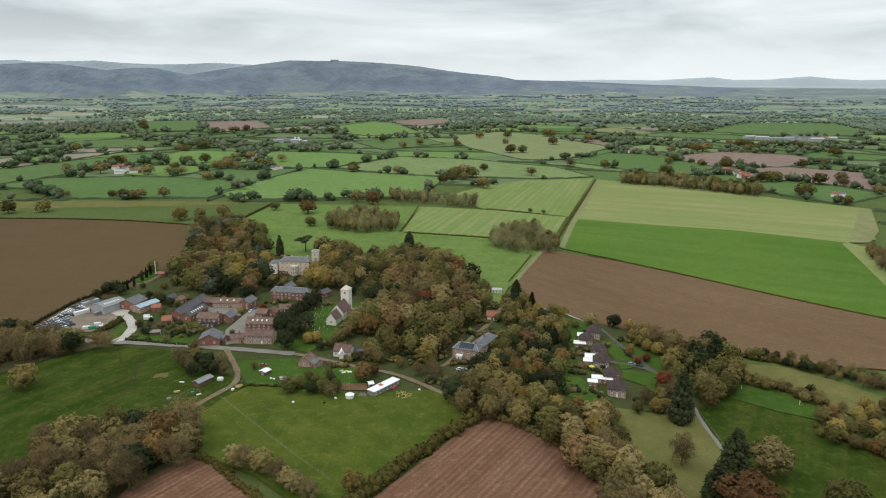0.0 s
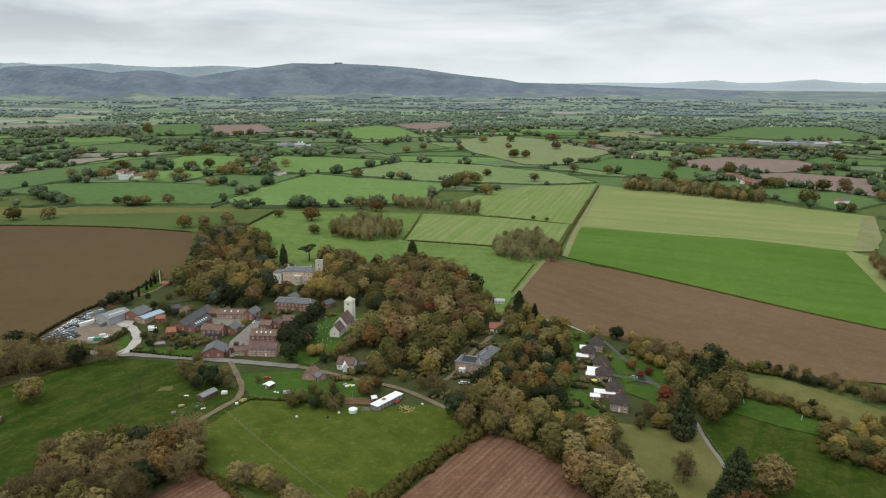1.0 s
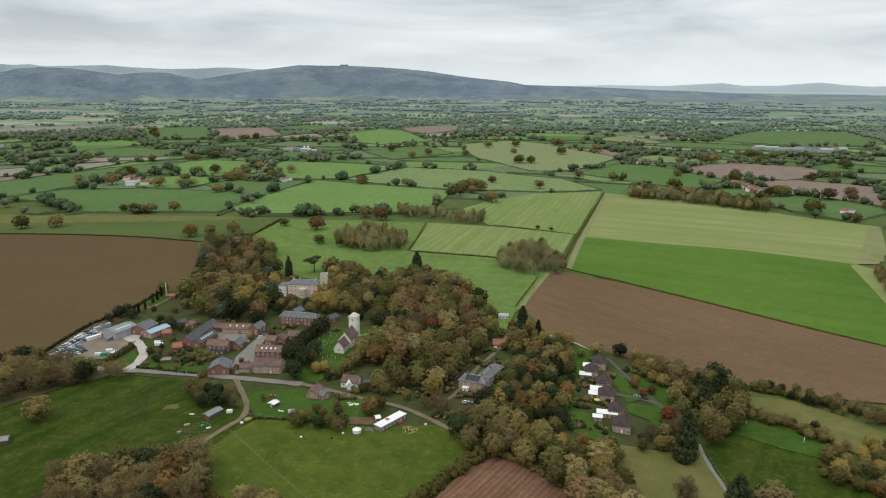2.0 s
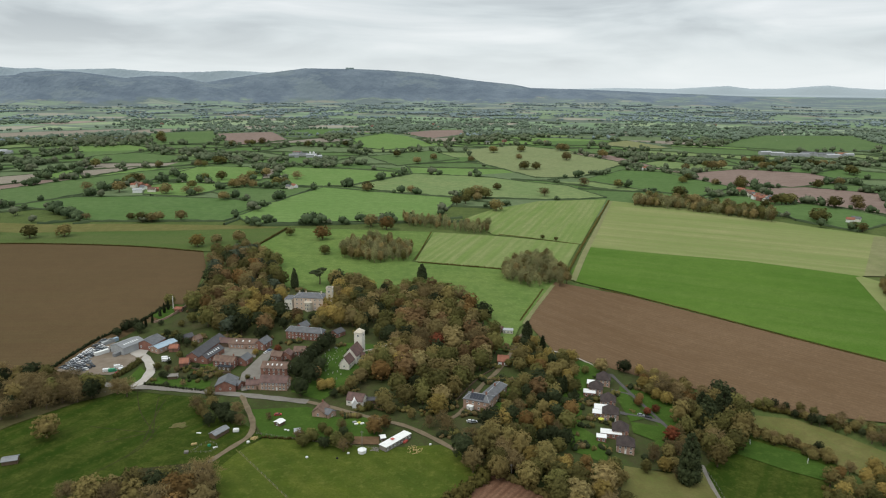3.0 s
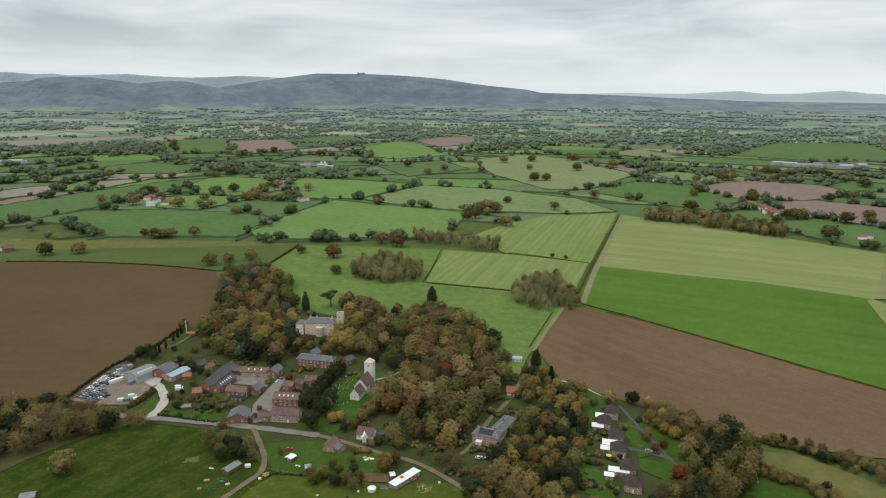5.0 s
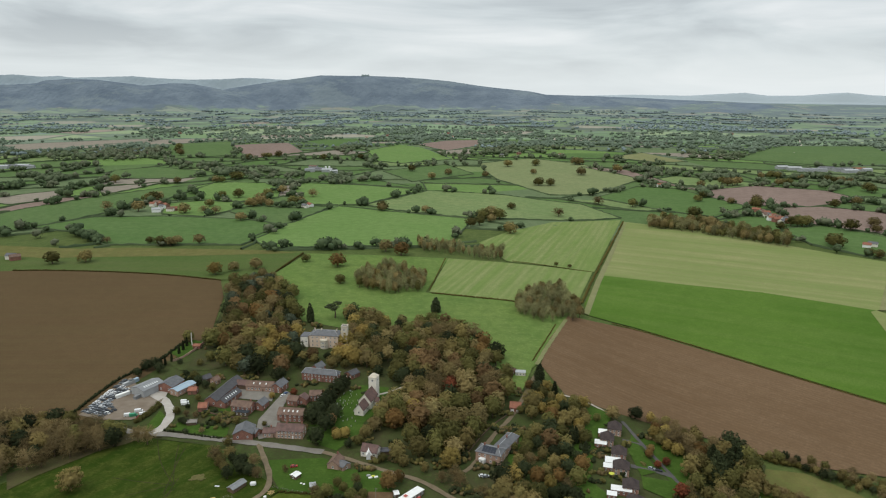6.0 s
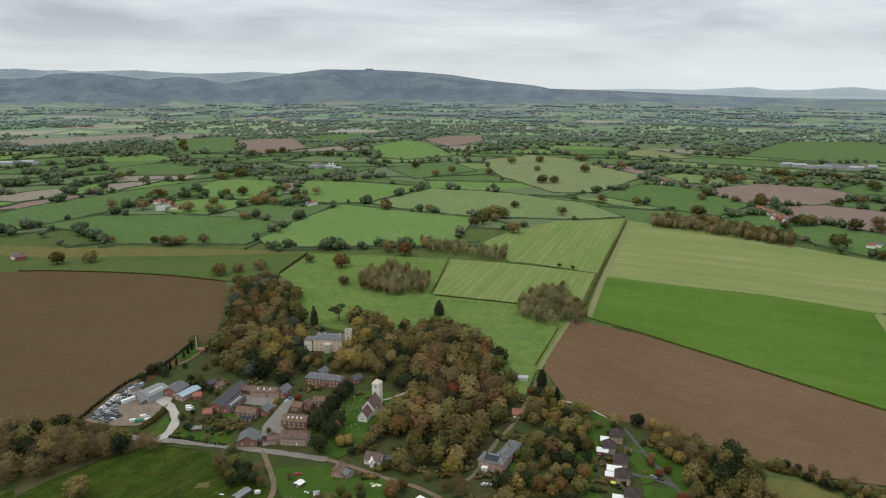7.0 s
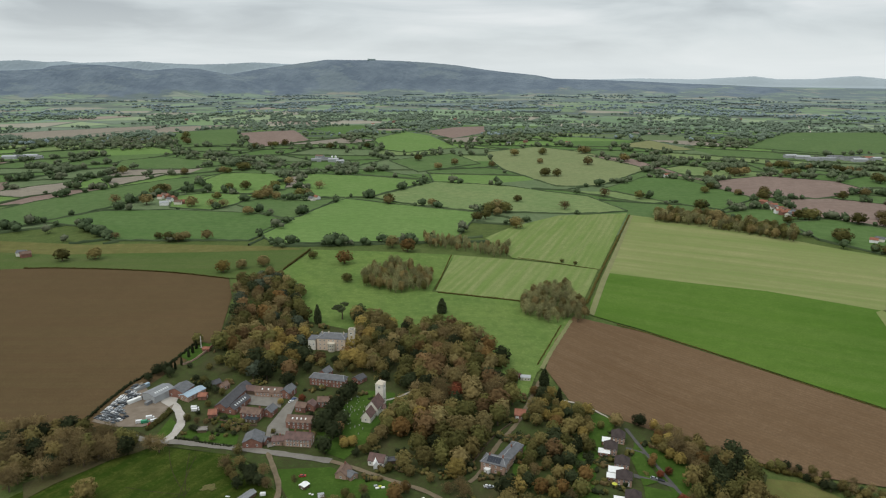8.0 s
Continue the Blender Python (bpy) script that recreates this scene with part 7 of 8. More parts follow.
# ---- mid fields ----
MID = []
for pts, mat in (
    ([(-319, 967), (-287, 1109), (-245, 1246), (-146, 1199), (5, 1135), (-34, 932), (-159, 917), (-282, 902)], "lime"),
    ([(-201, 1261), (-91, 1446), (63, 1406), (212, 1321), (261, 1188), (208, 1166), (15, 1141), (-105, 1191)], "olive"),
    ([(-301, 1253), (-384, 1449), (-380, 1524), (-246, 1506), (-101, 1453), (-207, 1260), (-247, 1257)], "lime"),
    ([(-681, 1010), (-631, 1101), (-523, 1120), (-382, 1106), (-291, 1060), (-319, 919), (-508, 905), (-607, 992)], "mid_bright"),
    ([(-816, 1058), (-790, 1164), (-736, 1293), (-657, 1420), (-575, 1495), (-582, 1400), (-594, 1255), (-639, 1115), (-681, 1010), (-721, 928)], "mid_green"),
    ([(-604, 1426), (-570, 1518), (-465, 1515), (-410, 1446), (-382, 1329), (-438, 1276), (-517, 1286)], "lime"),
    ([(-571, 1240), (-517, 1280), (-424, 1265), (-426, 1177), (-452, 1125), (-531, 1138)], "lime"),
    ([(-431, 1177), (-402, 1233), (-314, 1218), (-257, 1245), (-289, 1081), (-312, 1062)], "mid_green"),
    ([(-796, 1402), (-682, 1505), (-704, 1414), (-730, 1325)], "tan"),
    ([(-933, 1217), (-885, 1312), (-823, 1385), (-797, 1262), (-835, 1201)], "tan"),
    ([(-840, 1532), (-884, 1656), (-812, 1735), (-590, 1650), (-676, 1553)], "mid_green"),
    ([(-816, 2324), (-670, 2476), (-527, 2129), (-637, 1926)], "hazy_soil"),
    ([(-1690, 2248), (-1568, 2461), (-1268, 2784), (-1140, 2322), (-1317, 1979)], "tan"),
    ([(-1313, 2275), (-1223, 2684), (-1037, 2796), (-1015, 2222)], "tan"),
    ([(-194, 2432), (-106, 2715), (27, 2814), (20, 2411), (-86, 2221)], "hazy_soil"),
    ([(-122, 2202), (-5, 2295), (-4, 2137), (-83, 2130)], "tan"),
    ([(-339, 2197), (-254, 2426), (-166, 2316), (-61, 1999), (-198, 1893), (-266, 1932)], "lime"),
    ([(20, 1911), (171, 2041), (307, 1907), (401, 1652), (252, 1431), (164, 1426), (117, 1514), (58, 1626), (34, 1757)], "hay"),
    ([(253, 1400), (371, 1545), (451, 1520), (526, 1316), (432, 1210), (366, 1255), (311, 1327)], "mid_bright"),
    ([(491, 1494), (639, 1568), (767, 1502), (785, 1391), (648, 1321), (525, 1327), (488, 1412)], "hazy_soil"),
    ([(564, 1307), (670, 1322), (766, 1254), (668, 1027), (638, 1092), (571, 1154), (553, 1198)], "hazy_soil"),
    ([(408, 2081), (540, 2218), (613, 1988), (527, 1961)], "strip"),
    ([(293, 1864), (401, 1809), (491, 1494), (492, 1535), (408, 1652)], "hazy_soil"),
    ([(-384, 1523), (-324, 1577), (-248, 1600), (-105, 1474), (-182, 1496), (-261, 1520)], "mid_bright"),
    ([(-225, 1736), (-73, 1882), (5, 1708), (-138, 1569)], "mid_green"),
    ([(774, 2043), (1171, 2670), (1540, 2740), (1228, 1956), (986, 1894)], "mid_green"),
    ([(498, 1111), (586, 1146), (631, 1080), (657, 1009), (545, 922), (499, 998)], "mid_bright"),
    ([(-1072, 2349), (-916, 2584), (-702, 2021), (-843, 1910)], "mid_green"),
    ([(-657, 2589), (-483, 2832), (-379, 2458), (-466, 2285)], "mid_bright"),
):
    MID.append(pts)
    field(pts, mat, {"hazy_soil": "distant brown tilled field", "tan": "distant tan stubble field"}.get(mat, "distant green field"), 0.0)

# ---- the far patchwork of hedged fields ----
REAL = [950.0]
while REAL[-1] < 2750:
    REAL.append(REAL[-1] + max(115.0, REAL[-1] * 0.055))


def knot(j, i):
    r = np.random.default_rng(j * 1009 + i + 50000)
    D = REAL[j] + (REAL[j + 1 if j + 1 < len(REAL) else j] - REAL[j]) * r.uniform(-0.36, 0.36)
    step = max(190.0, REAL[j] * 0.075)
    a = ((i + 0.5 * (j % 2)) * step + r.uniform(-0.36, 0.36) * step + 0.35 * (D - 950) * np.sin(j * 0.3) * 0.2) / D
    return D * np.sin(a), D * np.cos(a)


patches = {k: MB() for k in ("dull", "mid_green", "mid_bright", "lime", "olive", "tan", "hazy_soil")}
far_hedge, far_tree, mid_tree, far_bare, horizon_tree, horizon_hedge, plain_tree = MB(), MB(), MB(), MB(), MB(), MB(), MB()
weights = {"dull": 3, "mid_green": 5, "mid_bright": 2.5, "lime": 1.5, "olive": 2.5, "tan": 0.7, "hazy_soil": 0.6}
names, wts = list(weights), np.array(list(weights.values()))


BOXES = [(min(a for a, _ in p), max(a for a, _ in p), min(b for _, b in p), max(b for _, b in p), p) for p in EXPLICIT]


def near_field(x, y):
    return any(a <= x <= b and c <= y <= d and inside(p, x, y) for a, b, c, d, p in BOXES)


def lump(mb, x, y, h, spread=1.0, parts=3):
    """One far tree: a broad uneven crown that reaches nearly to the ground."""
    z = height(x, y)
    # trees further out take the leaf colours with more haze painted in
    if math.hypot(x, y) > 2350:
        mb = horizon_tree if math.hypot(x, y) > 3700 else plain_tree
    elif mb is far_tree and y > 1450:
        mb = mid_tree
    for i in range(parts):
        s = h * np.array((0.36 * spread, 0.36 * spread, 0.42)) * (rng.uniform(0.9, 1.15) if i == 0 else rng.uniform(0.5, 0.85))
        o = (x, y, z + 0.56 * h) if i == 0 else (x + rng.normal(0, 0.26 * h * spread), y + rng.normal(0, 0.22 * h * spread), z + h * rng.uniform(0.28, 0.62))
        mb.add(ICO1[0] * (1 + rng.uniform(-0.22, 0.22, (12, 1))) * s + o, ICO1[1])
    if y < 2100:
        sprays(mb, np.array((x, y, z + h * 0.55)), np.array((0.42 * spread, 0.42 * spread, 0.44)) * h, 40 if y < 1400 else 26, 0.085 * h, rng, 0.9)
        mb.tube((x, y, z - 1), (x, y, z + 0.4 * h), 0.03 * h, 0.02 * h, 3)


def stand(k, brown):
    return horizon_tree if k < 1 else far_bare if rng.random() < brown else far_tree


def wooded(x, y):
    """Where trees stand thick along the hedges, and where they hardly stand at all."""
    return float(sstep((noise.noise(Vector((x / 260, y / 210, 3.7))) + 0.6 * noise.noise(Vector((x / 90, y / 80, 8.1))) + 0.12) / 0.5))


def hedge_run(a, b, h, w, trees, force=False):
    n = max(2, int(np.hypot(b[0] - a[0], b[1] - a[1]) / 9))
    t = np.linspace(0, 1, n + 1)
    p = np.outer(1 - t, a) + np.outer(t, b) + rng.normal(0, 0.8, (n + 1, 2))
    keep = [force or not near_field(x, y) for x, y in p]
    nrm = np.array((-(b[1] - a[1]), b[0] - a[0]))
    nrm = nrm / (np.hypot(*nrm) + 1e-6) * w / 2
    z = land(*p.T)
    hh = h * rng.uniform(0.6, 1.4, n + 1)
    v = np.stack([np.c_[p + nrm, z - 1.5], np.c_[p + nrm * 0.6, z + hh], np.c_[p - nrm * 0.6, z + hh], np.c_[p - nrm, z - 1.5]], 1).reshape(-1, 3)
    f = [(4 * i + k, 4 * i + k + 1, 4 * i + k + 5, 4 * i + k + 4) for i in range(n) if keep[i] and keep[i + 1] for k in range(3)]
    if f:
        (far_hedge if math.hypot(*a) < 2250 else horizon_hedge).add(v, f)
    for i in range(n + 1):
        if keep[i] and rng.random() < trees * (0.15 + 1.9 * wooded(*p[i])) * (1 if p[i][1] < 2200 else 0.6):
            k = float(shrink(np.hypot(*p[i])))
            mb = stand(k, 0.16)
            lump(mb, p[i][0], p[i][1], k * rng.uniform(7, 17), rng.uniform(1.0, 1.5), 5 if p[i][1] < 1800 else 2)


for pts in MID:
    for a, b in zip(pts, pts[1:] + pts[:1]):
        hedge_run(a, b, 1.7, 2.2, 0.1, True)

for j in range(len(REAL) - 1):
    step = max(190.0, REAL[j] * 0.075)
    half = int(REAL[j] * 0.86 / step) + 2
    for i in range(-half, half):
        c = [knot(j, i), knot(j, i + 1), knot(j + 1, i + 1), knot(j + 1, i)]
        mid = np.mean(c, axis=0)
        k = float(shrink(np.hypot(*mid)))
        kind = names[rng.choice(len(names), p=wts / wts.sum())]
        n = 3
        grid = []
        for a in np.linspace(0, 1, n + 1):
            for b in np.linspace(0, 1, n + 1):
                grid.append((1 - a) * ((1 - b) * np.array(c[0]) + b * np.array(c[1])) + a * ((1 - b) * np.array(c[3]) + b * np.array(c[2])))
        grid = np.array(grid)
        fc = np.array([[r_ * (n + 1) + q_, r_ * (n + 1) + q_ + 1, (r_ + 1) * (n + 1) + q_ + 1, (r_ + 1) * (n + 1) + q_] for r_ in range(n) for q_ in range(n)])
        if mid[1] > 1000:
            patches[kind].add(np.c_[grid, land(*grid.T) - 0.5], fc)
        far_on = float(sstep((REAL[j] - 1800) / 3000))
        # trees standing in the fields
        for _ in range(int(rng.uniform(0, 2.2))):
            q_ = mid + rng.uniform(-0.4, 0.4, 2) * np.array((step * k, (REAL[j + 1] - REAL[j]) * k))
            if not near_field(*q_):
                lump(stand(k, 0.2), q_[0], q_[1], k * rng.uniform(7, 14), 1.2, 5 if k == 1 else 2)
        if rng.random() < (0.9 if REAL[j] < 2300 else 0.6):
            hedge_run(c[0], c[1], 2.2 * k + 2.0 * k * far_on + 0.3, 3.0, 0.22 + 0.3 * far_on)
        if rng.random() < (0.85 if REAL[j] < 2300 else 0.5):
            hedge_run(c[0], c[3], 2.2 * k + 0.3, 3.0, 0.18 + 0.3 * far_on)
        # copses
        if rng.random() < 0.07 + 0.22 * far_on and not near_field(*mid):
            wide = rng.uniform(30, 60 + 90 * far_on)
            for _ in range(int(wide * rng.uniform(0.3, 0.6))):
                q_ = mid + rng.normal(0, 1, 2) * np.array((wide, 18 * k))
                if not near_field(*q_):
                    lump(stand(k, 0.3), q_[0], q_[1], k * rng.uniform(9, 16), 1.4, 2)
# named copses and thick tree belts of the plain
for belt, n_t, brown in (([(-1088, 1849), (-1157, 2097), (-1160, 2324), (-985, 2188), (-886, 1955), (-947, 1823)], 150, 0.6), ([(-459, 2250), (-401, 2603), (-332, 2300), (-394, 2100)], 45, 0.2), ([(517, 3190), (987, 3628), (1076, 2927), (809, 2286), (626, 2346), (451, 2410)], 120, 0.2),
                         ([(679, 2210), (784, 2321), (813, 2126), (731, 1967), (628, 2013)], 40, 0.2), ([(542, 1723), (642, 1797), (654, 1675), (540, 1610)], 36, 0.2), ([(412, 1791), (529, 1853), (554, 1741), (408, 1652)], 30, 0.4),
                         ([(-702, 1682), (-556, 1769), (-387, 1620), (-530, 1555)], 40, 0.3), ([(-1317, 1979), (-1244, 2121), (-1086, 1874), (-1205, 1831)], 36, 0.3), ([(4, 2332), (244, 2695), (298, 2268), (90, 2102)], 50, 0.3), ([(-379, 1588), (-286, 1666), (-204, 1572), (-299, 1516)], 26, 0.3)):
    xs, ys = [q[0] for q in belt], [q[1] for q in belt]
    done = 0
    while done < n_t:
        x, y = rng.uniform(min(xs), max(xs)), rng.uniform(min(ys), max(ys))
        if inside(belt, x, y):
            done += 1
            k = float(shrink(math.hypot(x, y)))
            lump(stand(k, brown), x, y, k * rng.uniform(9, 16), 1.4, 4)
# tree belts, copses and field trees over the last of the plain, thinning out of sight towards the hills
r_far = np.random.default_rng(77)
for _ in range(1500):
    a, D = r_far.uniform(-0.68, 0.68), 1 / r_far.uniform(1 / 7200, 1 / 2350)
    turn = r_far.choice([0.0, 0.25, -0.3, 1.3, 1.7]) + r_far.normal(0, 0.15)
    run, deep = (r_far.uniform(40, 420), 5.0) if r_far.random() < 0.72 else (r_far.uniform(30, 130), 45.0)
    if noise.noise(Vector((D * math.sin(a) / 420, D * math.cos(a) / 560, 5.1))) < r_far.uniform(-0.55, 0.35):
        continue
    for _ in range(int(run / (16 if deep < 20 else 7)) + 1):
        u, w = r_far.uniform(-0.5, 0.5) * run, r_far.normal(0, 1) * deep
        X, Y = D * math.sin(a) + u * math.cos(turn) - w * math.sin(turn), D * math.cos(a) + u * math.sin(turn) + w * math.cos(turn)
        full = math.hypot(X, Y)
        d = full if full < 2500 else 2500 + 2400 * (1 - (2500 / full) ** 2) / 0.985
        x, y = d * X / full, d * Y / full
        if not near_field(x, y) and float(land(x, y) - plain(x, y)) < 4:
            lump(horizon_tree, x, y, d / full * r_far.uniform(7, 13), 1.35 + 0.9 * min(1.0, max(0.0, (full - 2600) / 2000)), 1 if full > 3400 else 2)
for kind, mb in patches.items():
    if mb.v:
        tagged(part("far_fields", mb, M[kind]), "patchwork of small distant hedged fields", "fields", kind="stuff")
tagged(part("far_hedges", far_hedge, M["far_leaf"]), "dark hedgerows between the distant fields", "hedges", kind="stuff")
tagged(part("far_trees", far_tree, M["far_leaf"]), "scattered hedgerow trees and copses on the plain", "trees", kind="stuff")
tagged(part("far_trees", mid_tree, M["hazy_mid_leaf"]), "scattered hedgerow trees further out on the plain", "trees", kind="stuff")
tagged(part("horizon_hedges", horizon_hedge, M["hazy_plain_leaf"]), "hedgerows far out on the plain, green paled with painted haze", "hedges", kind="stuff")
tagged(part("horizon_trees", plain_tree, M["hazy_plain_leaf"]), "belts of trees far out on the plain, green paled with painted haze", "trees", kind="stuff")
tagged(part("horizon_trees", horizon_tree, M["hazy_hill_leaf"]), "hedgerow trees below the hills, haze painted grey into their green", "trees", kind="stuff")
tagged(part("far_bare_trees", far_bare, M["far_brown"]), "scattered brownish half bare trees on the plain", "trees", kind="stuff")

# ---- the last of the plain and the hills of the skyline ----
A, Dd = np.meshgrid(np.linspace(-0.72, 0.72, 620), np.r_[np.linspace(2350, 4380, 56), np.linspace(4400, 4946, 78)])
x, y = Dd * np.sin(A), Dd * np.cos(A)
zz = land(x, y)
lift = np.clip((zz - plain(x, y)) / 60, 0, 1)
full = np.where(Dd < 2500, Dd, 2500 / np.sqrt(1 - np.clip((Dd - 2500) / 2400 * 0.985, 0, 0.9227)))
full = full + 8 * np.maximum(0, Dd - 4748)  # the distance that the land, drawn in for the view, stands for
mb = MB()
ii = np.arange(A.size).reshape(A.shape)
ragged = rng.random(A.shape) * (0.2 + 4.0 * lift)
mb.add(np.stack([x, y, zz - 0.9 + ragged], -1).reshape(-1, 3), np.stack([ii[:-1, :-1], ii[:-1, 1:], ii[1:, 1:], ii[1:, :-1]], -1).reshape(-1, 4))
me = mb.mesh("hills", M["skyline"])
# far, ridge and pale set how much haze is painted into the colour
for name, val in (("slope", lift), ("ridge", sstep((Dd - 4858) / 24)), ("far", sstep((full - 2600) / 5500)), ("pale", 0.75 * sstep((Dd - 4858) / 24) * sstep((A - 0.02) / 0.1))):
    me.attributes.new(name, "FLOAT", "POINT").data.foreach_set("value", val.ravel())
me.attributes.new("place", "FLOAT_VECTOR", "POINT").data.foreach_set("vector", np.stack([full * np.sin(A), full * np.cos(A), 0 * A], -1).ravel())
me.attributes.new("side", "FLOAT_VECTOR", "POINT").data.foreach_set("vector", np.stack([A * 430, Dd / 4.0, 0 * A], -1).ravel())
tagged(part("hills", me, None), "small hedged fields rising to long wooded hills and ridges painted blue with haze", "hills", kind="structure")

# ---- the clump on the hill ----
tuft = MB()
for x_ in np.linspace(-13, 13, 11):
    for _ in range(3):
        tuft.add(ICO1[0] * (6, 6, 8) * rng.uniform(0.7, 1.2) + (x_ * 1.6 + rng.normal(0, 2), rng.normal(0, 4), 5 + rng.normal(0, 1)), ICO1[1])
clump = tagged(part("hilltop_clump", tuft, M["hazy_hill_leaf"]), "clump of tall trees crowning the hill", "trees", kind="stuff")
clump.location = (-739, 4789, 288)

# ---- hamlets and farms further off ----
HAM = "houses of the far hamlets"
far_houses = [
    ([(-583, 1217), (-582, 1234), (-555, 1193), (-554, 1209), (-529, 1169), (-551, 1162), (-525, 1174), (-574, 1229)], "render brick white brick render white brick brick", "tile_red tile_brown slate tile_red tile_brown metal_grey tile_red tile_red"),
    ([(525, 1269), (528, 1254), (529, 1239), (526, 1220), (530, 1211), (533, 1201), (533, 1187), (538, 1183), (537, 1165), (519, 1219), (519, 1191), (522, 1178), (525, 1164), (516, 1229)], "brick render white brick render white brick render brick render white brick render brick", "tile_red tile_brown tile_red slate tile_red tile_brown tile_red slate tile_red tile_brown tile_red tile_red slate tile_brown"),
    ([(-138, 3184), (-113, 3264), (-84, 3113), (-60, 3270), (-34, 3119), (-87, 2955), (-388, 2999), (-375, 3040), (-297, 1236), (-303, 1224), (435, 1562), (423, 1554), (-580.6, 819.2), (-572.9, 814.2), (569, 986), (581, 993), (-1326, 3087), (270, 2114), (90, 2088), (144, 2148), (-437, 2836), (777, 3220), (1239, 3381)], "render brick white", "slate tile_brown tile_red"),
]
for pts, walls, roofs in far_houses:
    walls, roofs = walls.split(), roofs.split()
    for i, (x, y) in enumerate(pts):
        k = float(shrink(math.hypot(x, y)))
        t_ = rng.uniform(-50, 50)
        house([(x, y)], 7.5 * k, 4.8 * k, 8 * k, walls[i % len(walls)], roofs[i % len(roofs)], "small distant house under a pitched roof", cols=0, length=rng.uniform(10, 15) * k, turn=t_, group=HAM)
FARM = "sheds of the far farms"
for (x, y), L, w, mat, t_ in zip(
        [(817, 1849), (840, 1830), (863, 1801), (888, 1801), (923, 1831), (952, 1811), (959, 1783), (996, 1812), (1010, 1802), (-408, 1708), (-391, 1729), (-365, 1712), (-344, 1687), (-412, 1766), (-1165, 1651), (-1149, 1663), (-1128, 1676), (-1100, 1661)],
        (30, 34, 46, 40, 36, 44, 36, 30, 24, 24, 30, 26, 20, 22, 34, 30, 34, 22), (16, 18, 24, 20, 20, 22, 18, 18, 14, 14, 16, 14, 12, 12, 16, 14, 16, 12),
        "metal_grey metal_grey metal_dark metal_dark slate slate metal_grey tile_red metal_grey metal_dark slate metal_grey metal_grey tile_brown metal_grey slate metal_grey metal_dark".split(),
        (8, -6, 4, 6, -8, 4, 6, -4, 10, 20, -15, 8, 30, -20, 5, -5, 8, 12)):
    k = float(shrink(math.hypot(x, y)))
    house([(x, y)], 8.5 * k, 6.0 * k, w * k, "metal_grey", mat, "long distant farm shed with a shallow roof", cols=0, length=L * k, turn=t_, name="farm_shed", category="shed", group=FARM)
for x, y in [(-374, 1740), (-365, 1741)]:
    ob = new("silo")
    ob.matrix_basis = pose(x, y, height(x, y))
    a, b = MB(), MB()
    a.tube((0, 0, -1), (0, 0, 9), 2.6, 2.6, 14)
    b.tube((0, 0, 9), (0, 0, 10.5), 2.7, 0.4, 14)
    part("body", a, M["white"], ob)
    part("roof", b, M["white"], ob)
    tagged(ob, "white cylindrical farm silo with a conical cap", "silo", "farm silos")

# ---- fences, poles and clutter ----


def post_fence(pts, h, gap, label, rails=1):
    """Wooden posts with rails; every post is a part of the fence."""
    p = smooth_line(pts, gap)
    ob = new("fence")
    ob.location = (p[0][0], p[0][1], height(*p[0]))
    post = MB()
    post.box(-0.09, 0.09, -0.09, 0.09, -0.5, h)
    post = post.mesh("post", M["timber_grey"])
    o = np.array(ob.location)
    w = MB()
    for i, (x, y) in enumerate(p):
        part("post", post, None, ob).location = (x - o[0], y - o[1], height(x, y) - o[2])
        if i:
            a, b = p[i - 1], p[i]
            for k in range(rails):
                z = h * (0.9 - 0.4 * k)
                w.tube((a[0] - o[0], a[1] - o[1], height(*a) - o[2] + z), (b[0] - o[0], b[1] - o[1], height(*b) - o[2] + z), 0.03, 0.03, 3)
    part("rail", w, M["timber_grey"], ob)
    return tagged(ob, label, "fence", "post fences")


post_fence([(-108.2, 313.1), (-90.5, 292.7), (-69.0, 268.3), (-44.1, 242.5)], 1.2, 4.0, "line of wooden posts carrying wire across pasture")
post_fence([(-105.5, 332.9), (-82.5, 327.1), (-58.4, 322.7), (-37.8, 319.1)], 1.2, 3.0, "post and wire fence below the gardens", 2)
post_fence([(-133.1, 312.7), (-128.5, 325.1), (-120.7, 319.3), (-123.1, 312.3), (-133.1, 312.7)], 1.1, 2.4, "small green paddock pen of posts and rails", 2)
post_fence([(130.4, 316.3), (130.8, 300.7), (128.7, 276.7)], 1.2, 3.5, "post and rail fence beside the lane", 2)
post_fence([(-238.9, 358.7), (-211.3, 379.4), (-203.1, 383.1)], 1.2, 4.0, "post and wire fence along the copse")


def pole(x, y, h):
    ob = new("telegraph_pole")
    ob.matrix_basis = pose(x, y, height(x, y))
    a, b = MB(), MB()
    a.tube((0, 0, -1), (0, 0, h), 0.16, 0.11, 7)
    b.box(-0.9, 0.9, -0.06, 0.06, h - 0.7, h - 0.55)
    part("post", a, M["timber_grey"], ob)
    part("crossarm", b, M["timber_grey"], ob)
    tagged(ob, "weathered wooden telegraph pole with a crossarm", "pole", "telegraph poles")


for x, y in [(4.9, 309.6), (-43.8, 340.2), (-47.3, 323.5), (28.1, 294.2)]:
    pole(x, y, 8.0)


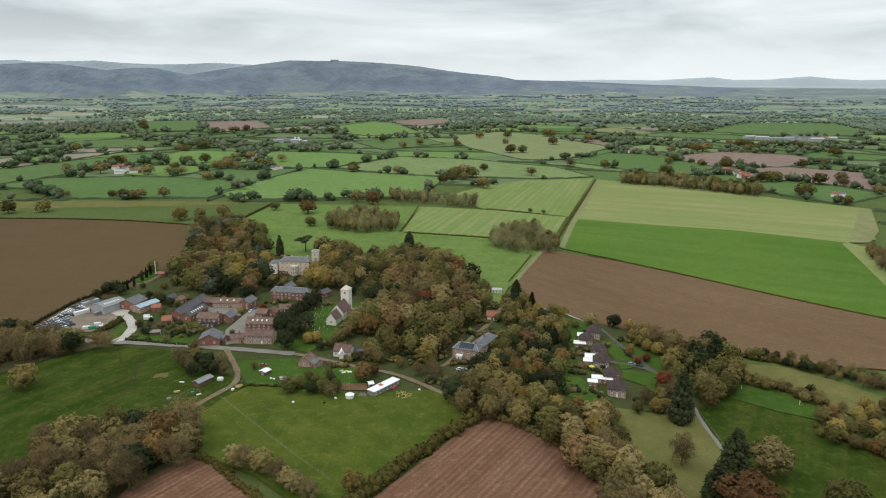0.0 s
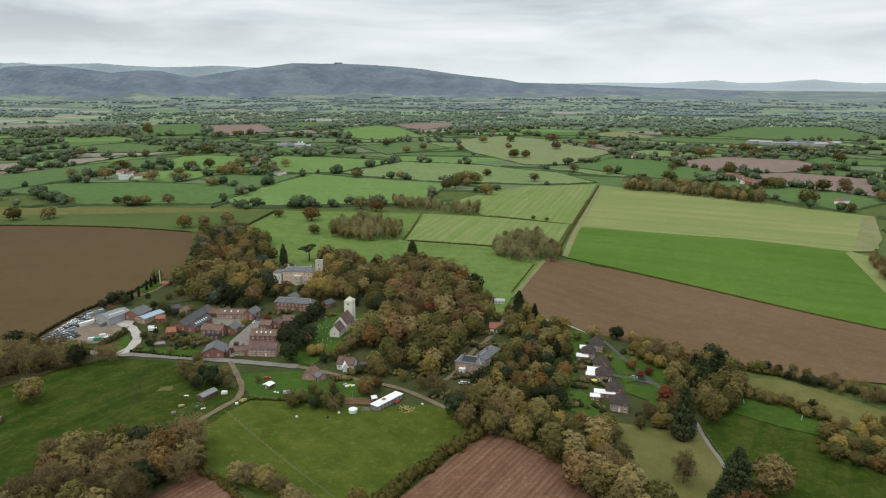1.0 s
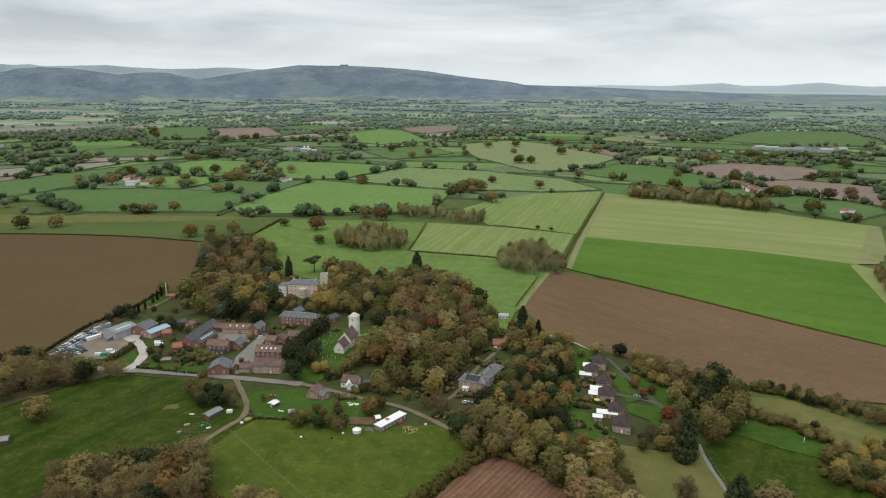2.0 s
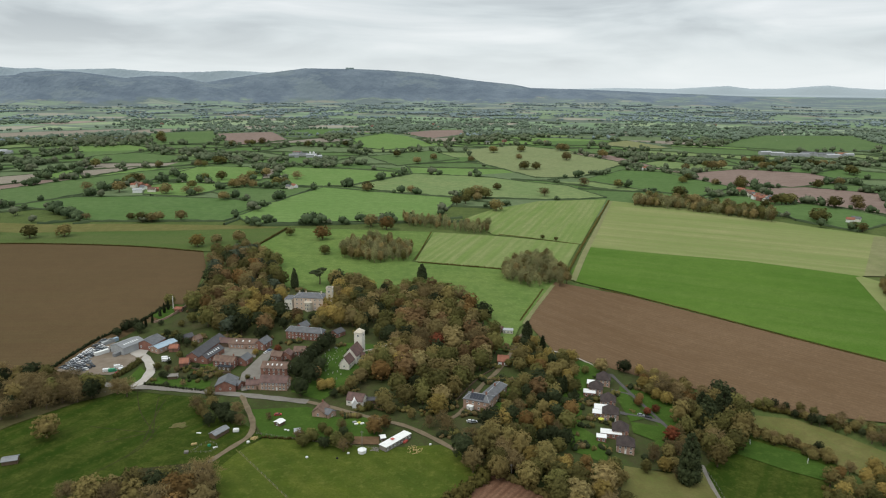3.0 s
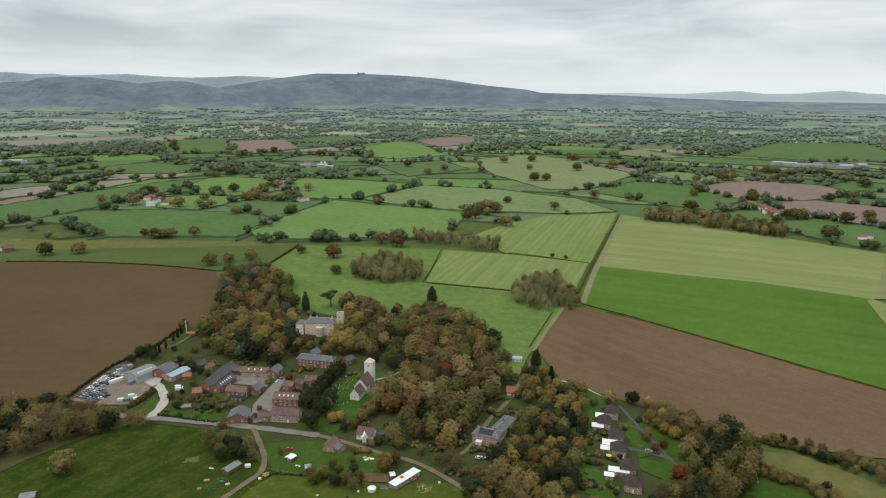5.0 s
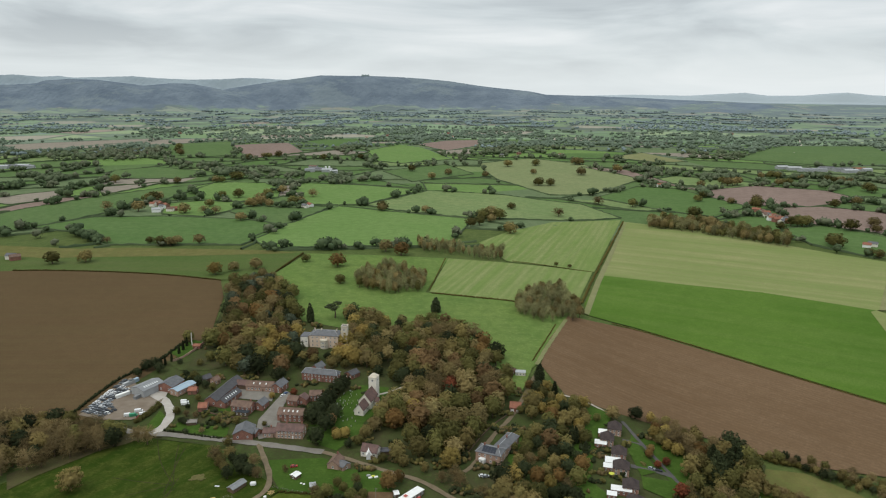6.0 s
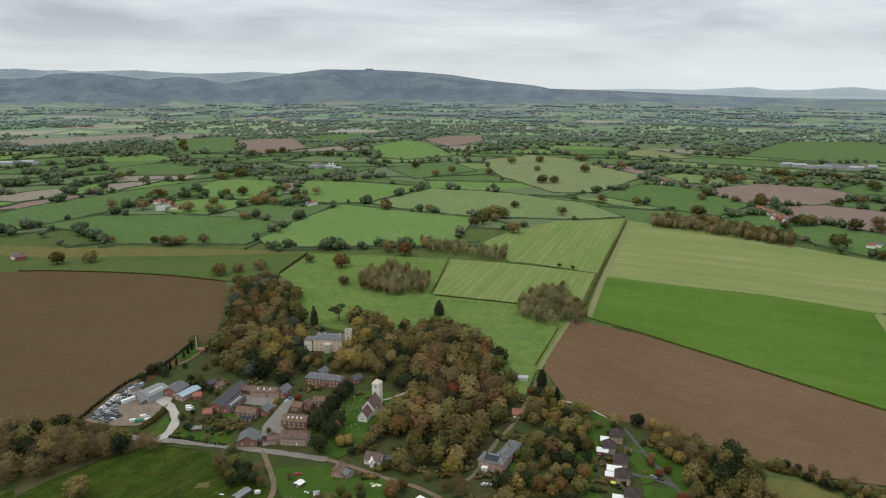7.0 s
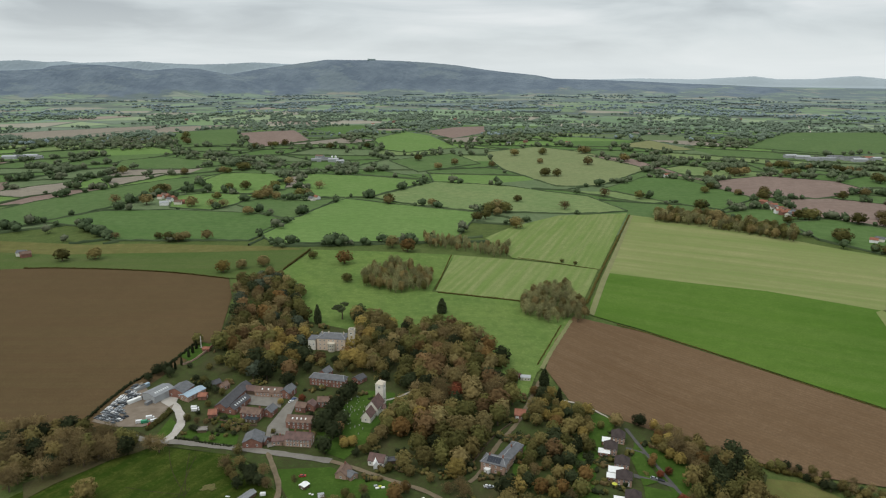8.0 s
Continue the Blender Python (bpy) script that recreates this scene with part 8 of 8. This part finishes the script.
def heap(x, y, w, h, mat, label, name, category):
    """A loose heap of short pieces."""
    mb = MB()
    z = height(x, y)
    for _ in range(26):
        a, q = rng.uniform(0, 6.28), w * np.sqrt(rng.random())
        o = np.array((x + q * np.cos(a), y + q * np.sin(a), z + h * (1 - q / w) * rng.random() + 0.1))
        d = rng.normal(0, 1, 3) * (1, 1, 0.4)
        d = d / np.linalg.norm(d) * rng.uniform(0.5, 1.3)
        mb.tube(o - d, o + d, 0.16, 0.12, 5)
    return tagged(part(name, mb, M[mat]), label, category, kind="stuff")


heap(*(-19.8, 319.3), 4.0, 1.8, "straw", "loose heap of cut branches and timber on grass", "brushwood_heap", "heap")
heap(*(-39.7, 318.4), 2.0, 1.0, "timber_grey", "small heap of grey scrap wood by the plot", "scrap_heap", "heap")
heap(*(-55.5, 322.8), 1.6, 1.6, "headstone", "stack of pale rubble by the garden edge", "rubble_heap", "heap")
heap(*(-105.3, 328.1), 1.8, 0.9, "straw", "heap of golden straw beside the gate", "straw_heap", "heap")


def rounded_box(name, at, size, turn, mat, label, category, group=""):
    """A small box with eased edges standing on the ground."""
    x, y = at
    bm = bmesh.new()
    bmesh.ops.create_cube(bm, size=1.0)
    for v in bm.verts:
        v.co = Vector((v.co.x * size[0], v.co.y * size[1], (v.co.z + 0.5) * size[2] - 0.05))
    bmesh.ops.bevel(bm, geom=bm.edges[:], offset=min(size) * 0.18, segments=2, affect="EDGES")
    me = bpy.data.meshes.new(name)
    bm.to_mesh(me)
    bm.free()
    me.materials.append(M[mat])
    ob = new(name, me)
    ob.matrix_basis = pose(x, y, height(x, y), 0, 0, turn)
    return tagged(ob, label, category, group)


rounded_box("water_tank", (-117.1, 334.9), (3.2, 2.0, 2.0), 10, "white", "white water tank trailer beside the track", "tank")
rounded_box("feed_bag", (-107.1, 323.4), (1.6, 1.4, 1.1), 20, "white", "white bulk bag of feed on grass", "bag")
rounded_box("boat", (-25.0, 327.2), (3.2, 1.6, 1.0), 60, "plastic_red", "upturned red plastic boat beside the shed", "boat")
rounded_box("trough", (-122.5, 318.0), (2.4, 0.9, 0.6), 30, "white", "white feeding trough inside the pen", "trough")
rounded_box("trough", (-136.5, 332.5), (2.6, 0.8, 0.5), -5, "white", "long pale trough on dry grass", "trough")
rounded_box("log", (-134.5, 320.4), (3.0, 1.2, 1.0), 25, "straw", "pale sawn log lying by the pen", "log")
rounded_box("crate", (-135.3, 312.1), (2.2, 1.8, 1.3), 15, "timber_grey", "grey wooden crate by the copse", "crate")
rounded_box("hutch", (-126.1, 319.2), (1.6, 1.2, 1.3), 15, "plastic_green", "small green hutch inside the pen", "hutch")
for p, label in zip([(-73.3, 309.8), (-53.1, 314.4), (-11.7, 324.7), (-90.9, 337.4), (-89.2, 336.7)], ("white salt block lying in pasture", "white salt block near the tent", "pale board lying on the grass", "white plastic drum beside a shed", "white plastic drum beside a shed")):
    rounded_box("block", p, (1.2, 1.0, 0.8), 20, "white", label, "block", "pale blocks on the grass")
rounded_box("bin", (-57.9, 309.4), (1.0, 1.0, 0.8), 0, "rubber", "black plastic feed bin in pasture", "bin")
for p, mat in zip([(-53.5, 345.2), (-52.2, 346.7), (-50.3, 346.0), (-54.8, 347.4)], ("white", "plastic_yellow", "white", "metal_grey")):
    rounded_box("cold_frame", p, (2.2, 1.4, 0.9), 25, mat, "low garden cold frame on the vegetable plot", "cold frame", "cold frames on the plot")
rounded_box("roof_sheet", (0, 0), (2, 2, 0.1), 0, "plastic_red", "red sheet laid over the shed roof", "sheet").matrix_basis = pose(-31.5, 324.5, height(-31.5, 324.5) + 3.27, 0, 0, 52)


def parasol(x, y):
    ob = new("parasol")
    ob.matrix_basis = pose(x, y, height(x, y))
    a, b = MB(), MB()
    a.tube((0, 0, -0.3), (0, 0, 2.4), 0.04, 0.04, 6)
    b.tube((0, 0, 1.9), (0, 0, 2.6), 1.7, 0.08, 10)
    part("pole", a, M["timber_grey"], ob)
    part("canopy", b, M["plastic_yellow"], ob)
    tagged(ob, "open yellow garden parasol on a patio", "parasol")


parasol(*(84.6, 361.2))


def hurdle(x, y, turn):
    ob = new("hurdle")
    ob.matrix_basis = pose(x, y, height(x, y), 0, 0, turn)
    for sx in (-1.8, 1.8):
        a = MB()
        a.box(sx - 0.12, sx + 0.12, -0.12, 0.12, -0.3, 1.6)
        part("post", a, M["white"], ob)
    a = MB()
    a.box(-1.8, 1.8, -0.08, 0.08, 0.9, 1.1)
    part("rail", a, M["white"], ob)
    tagged(ob, "white jumping hurdle standing in a paddock", "hurdle", "jumping hurdles")


for (x, y), t_ in zip([(165.5, 350.4), (188.2, 331.5)], (70, 60)):
    hurdle(x, y, t_)
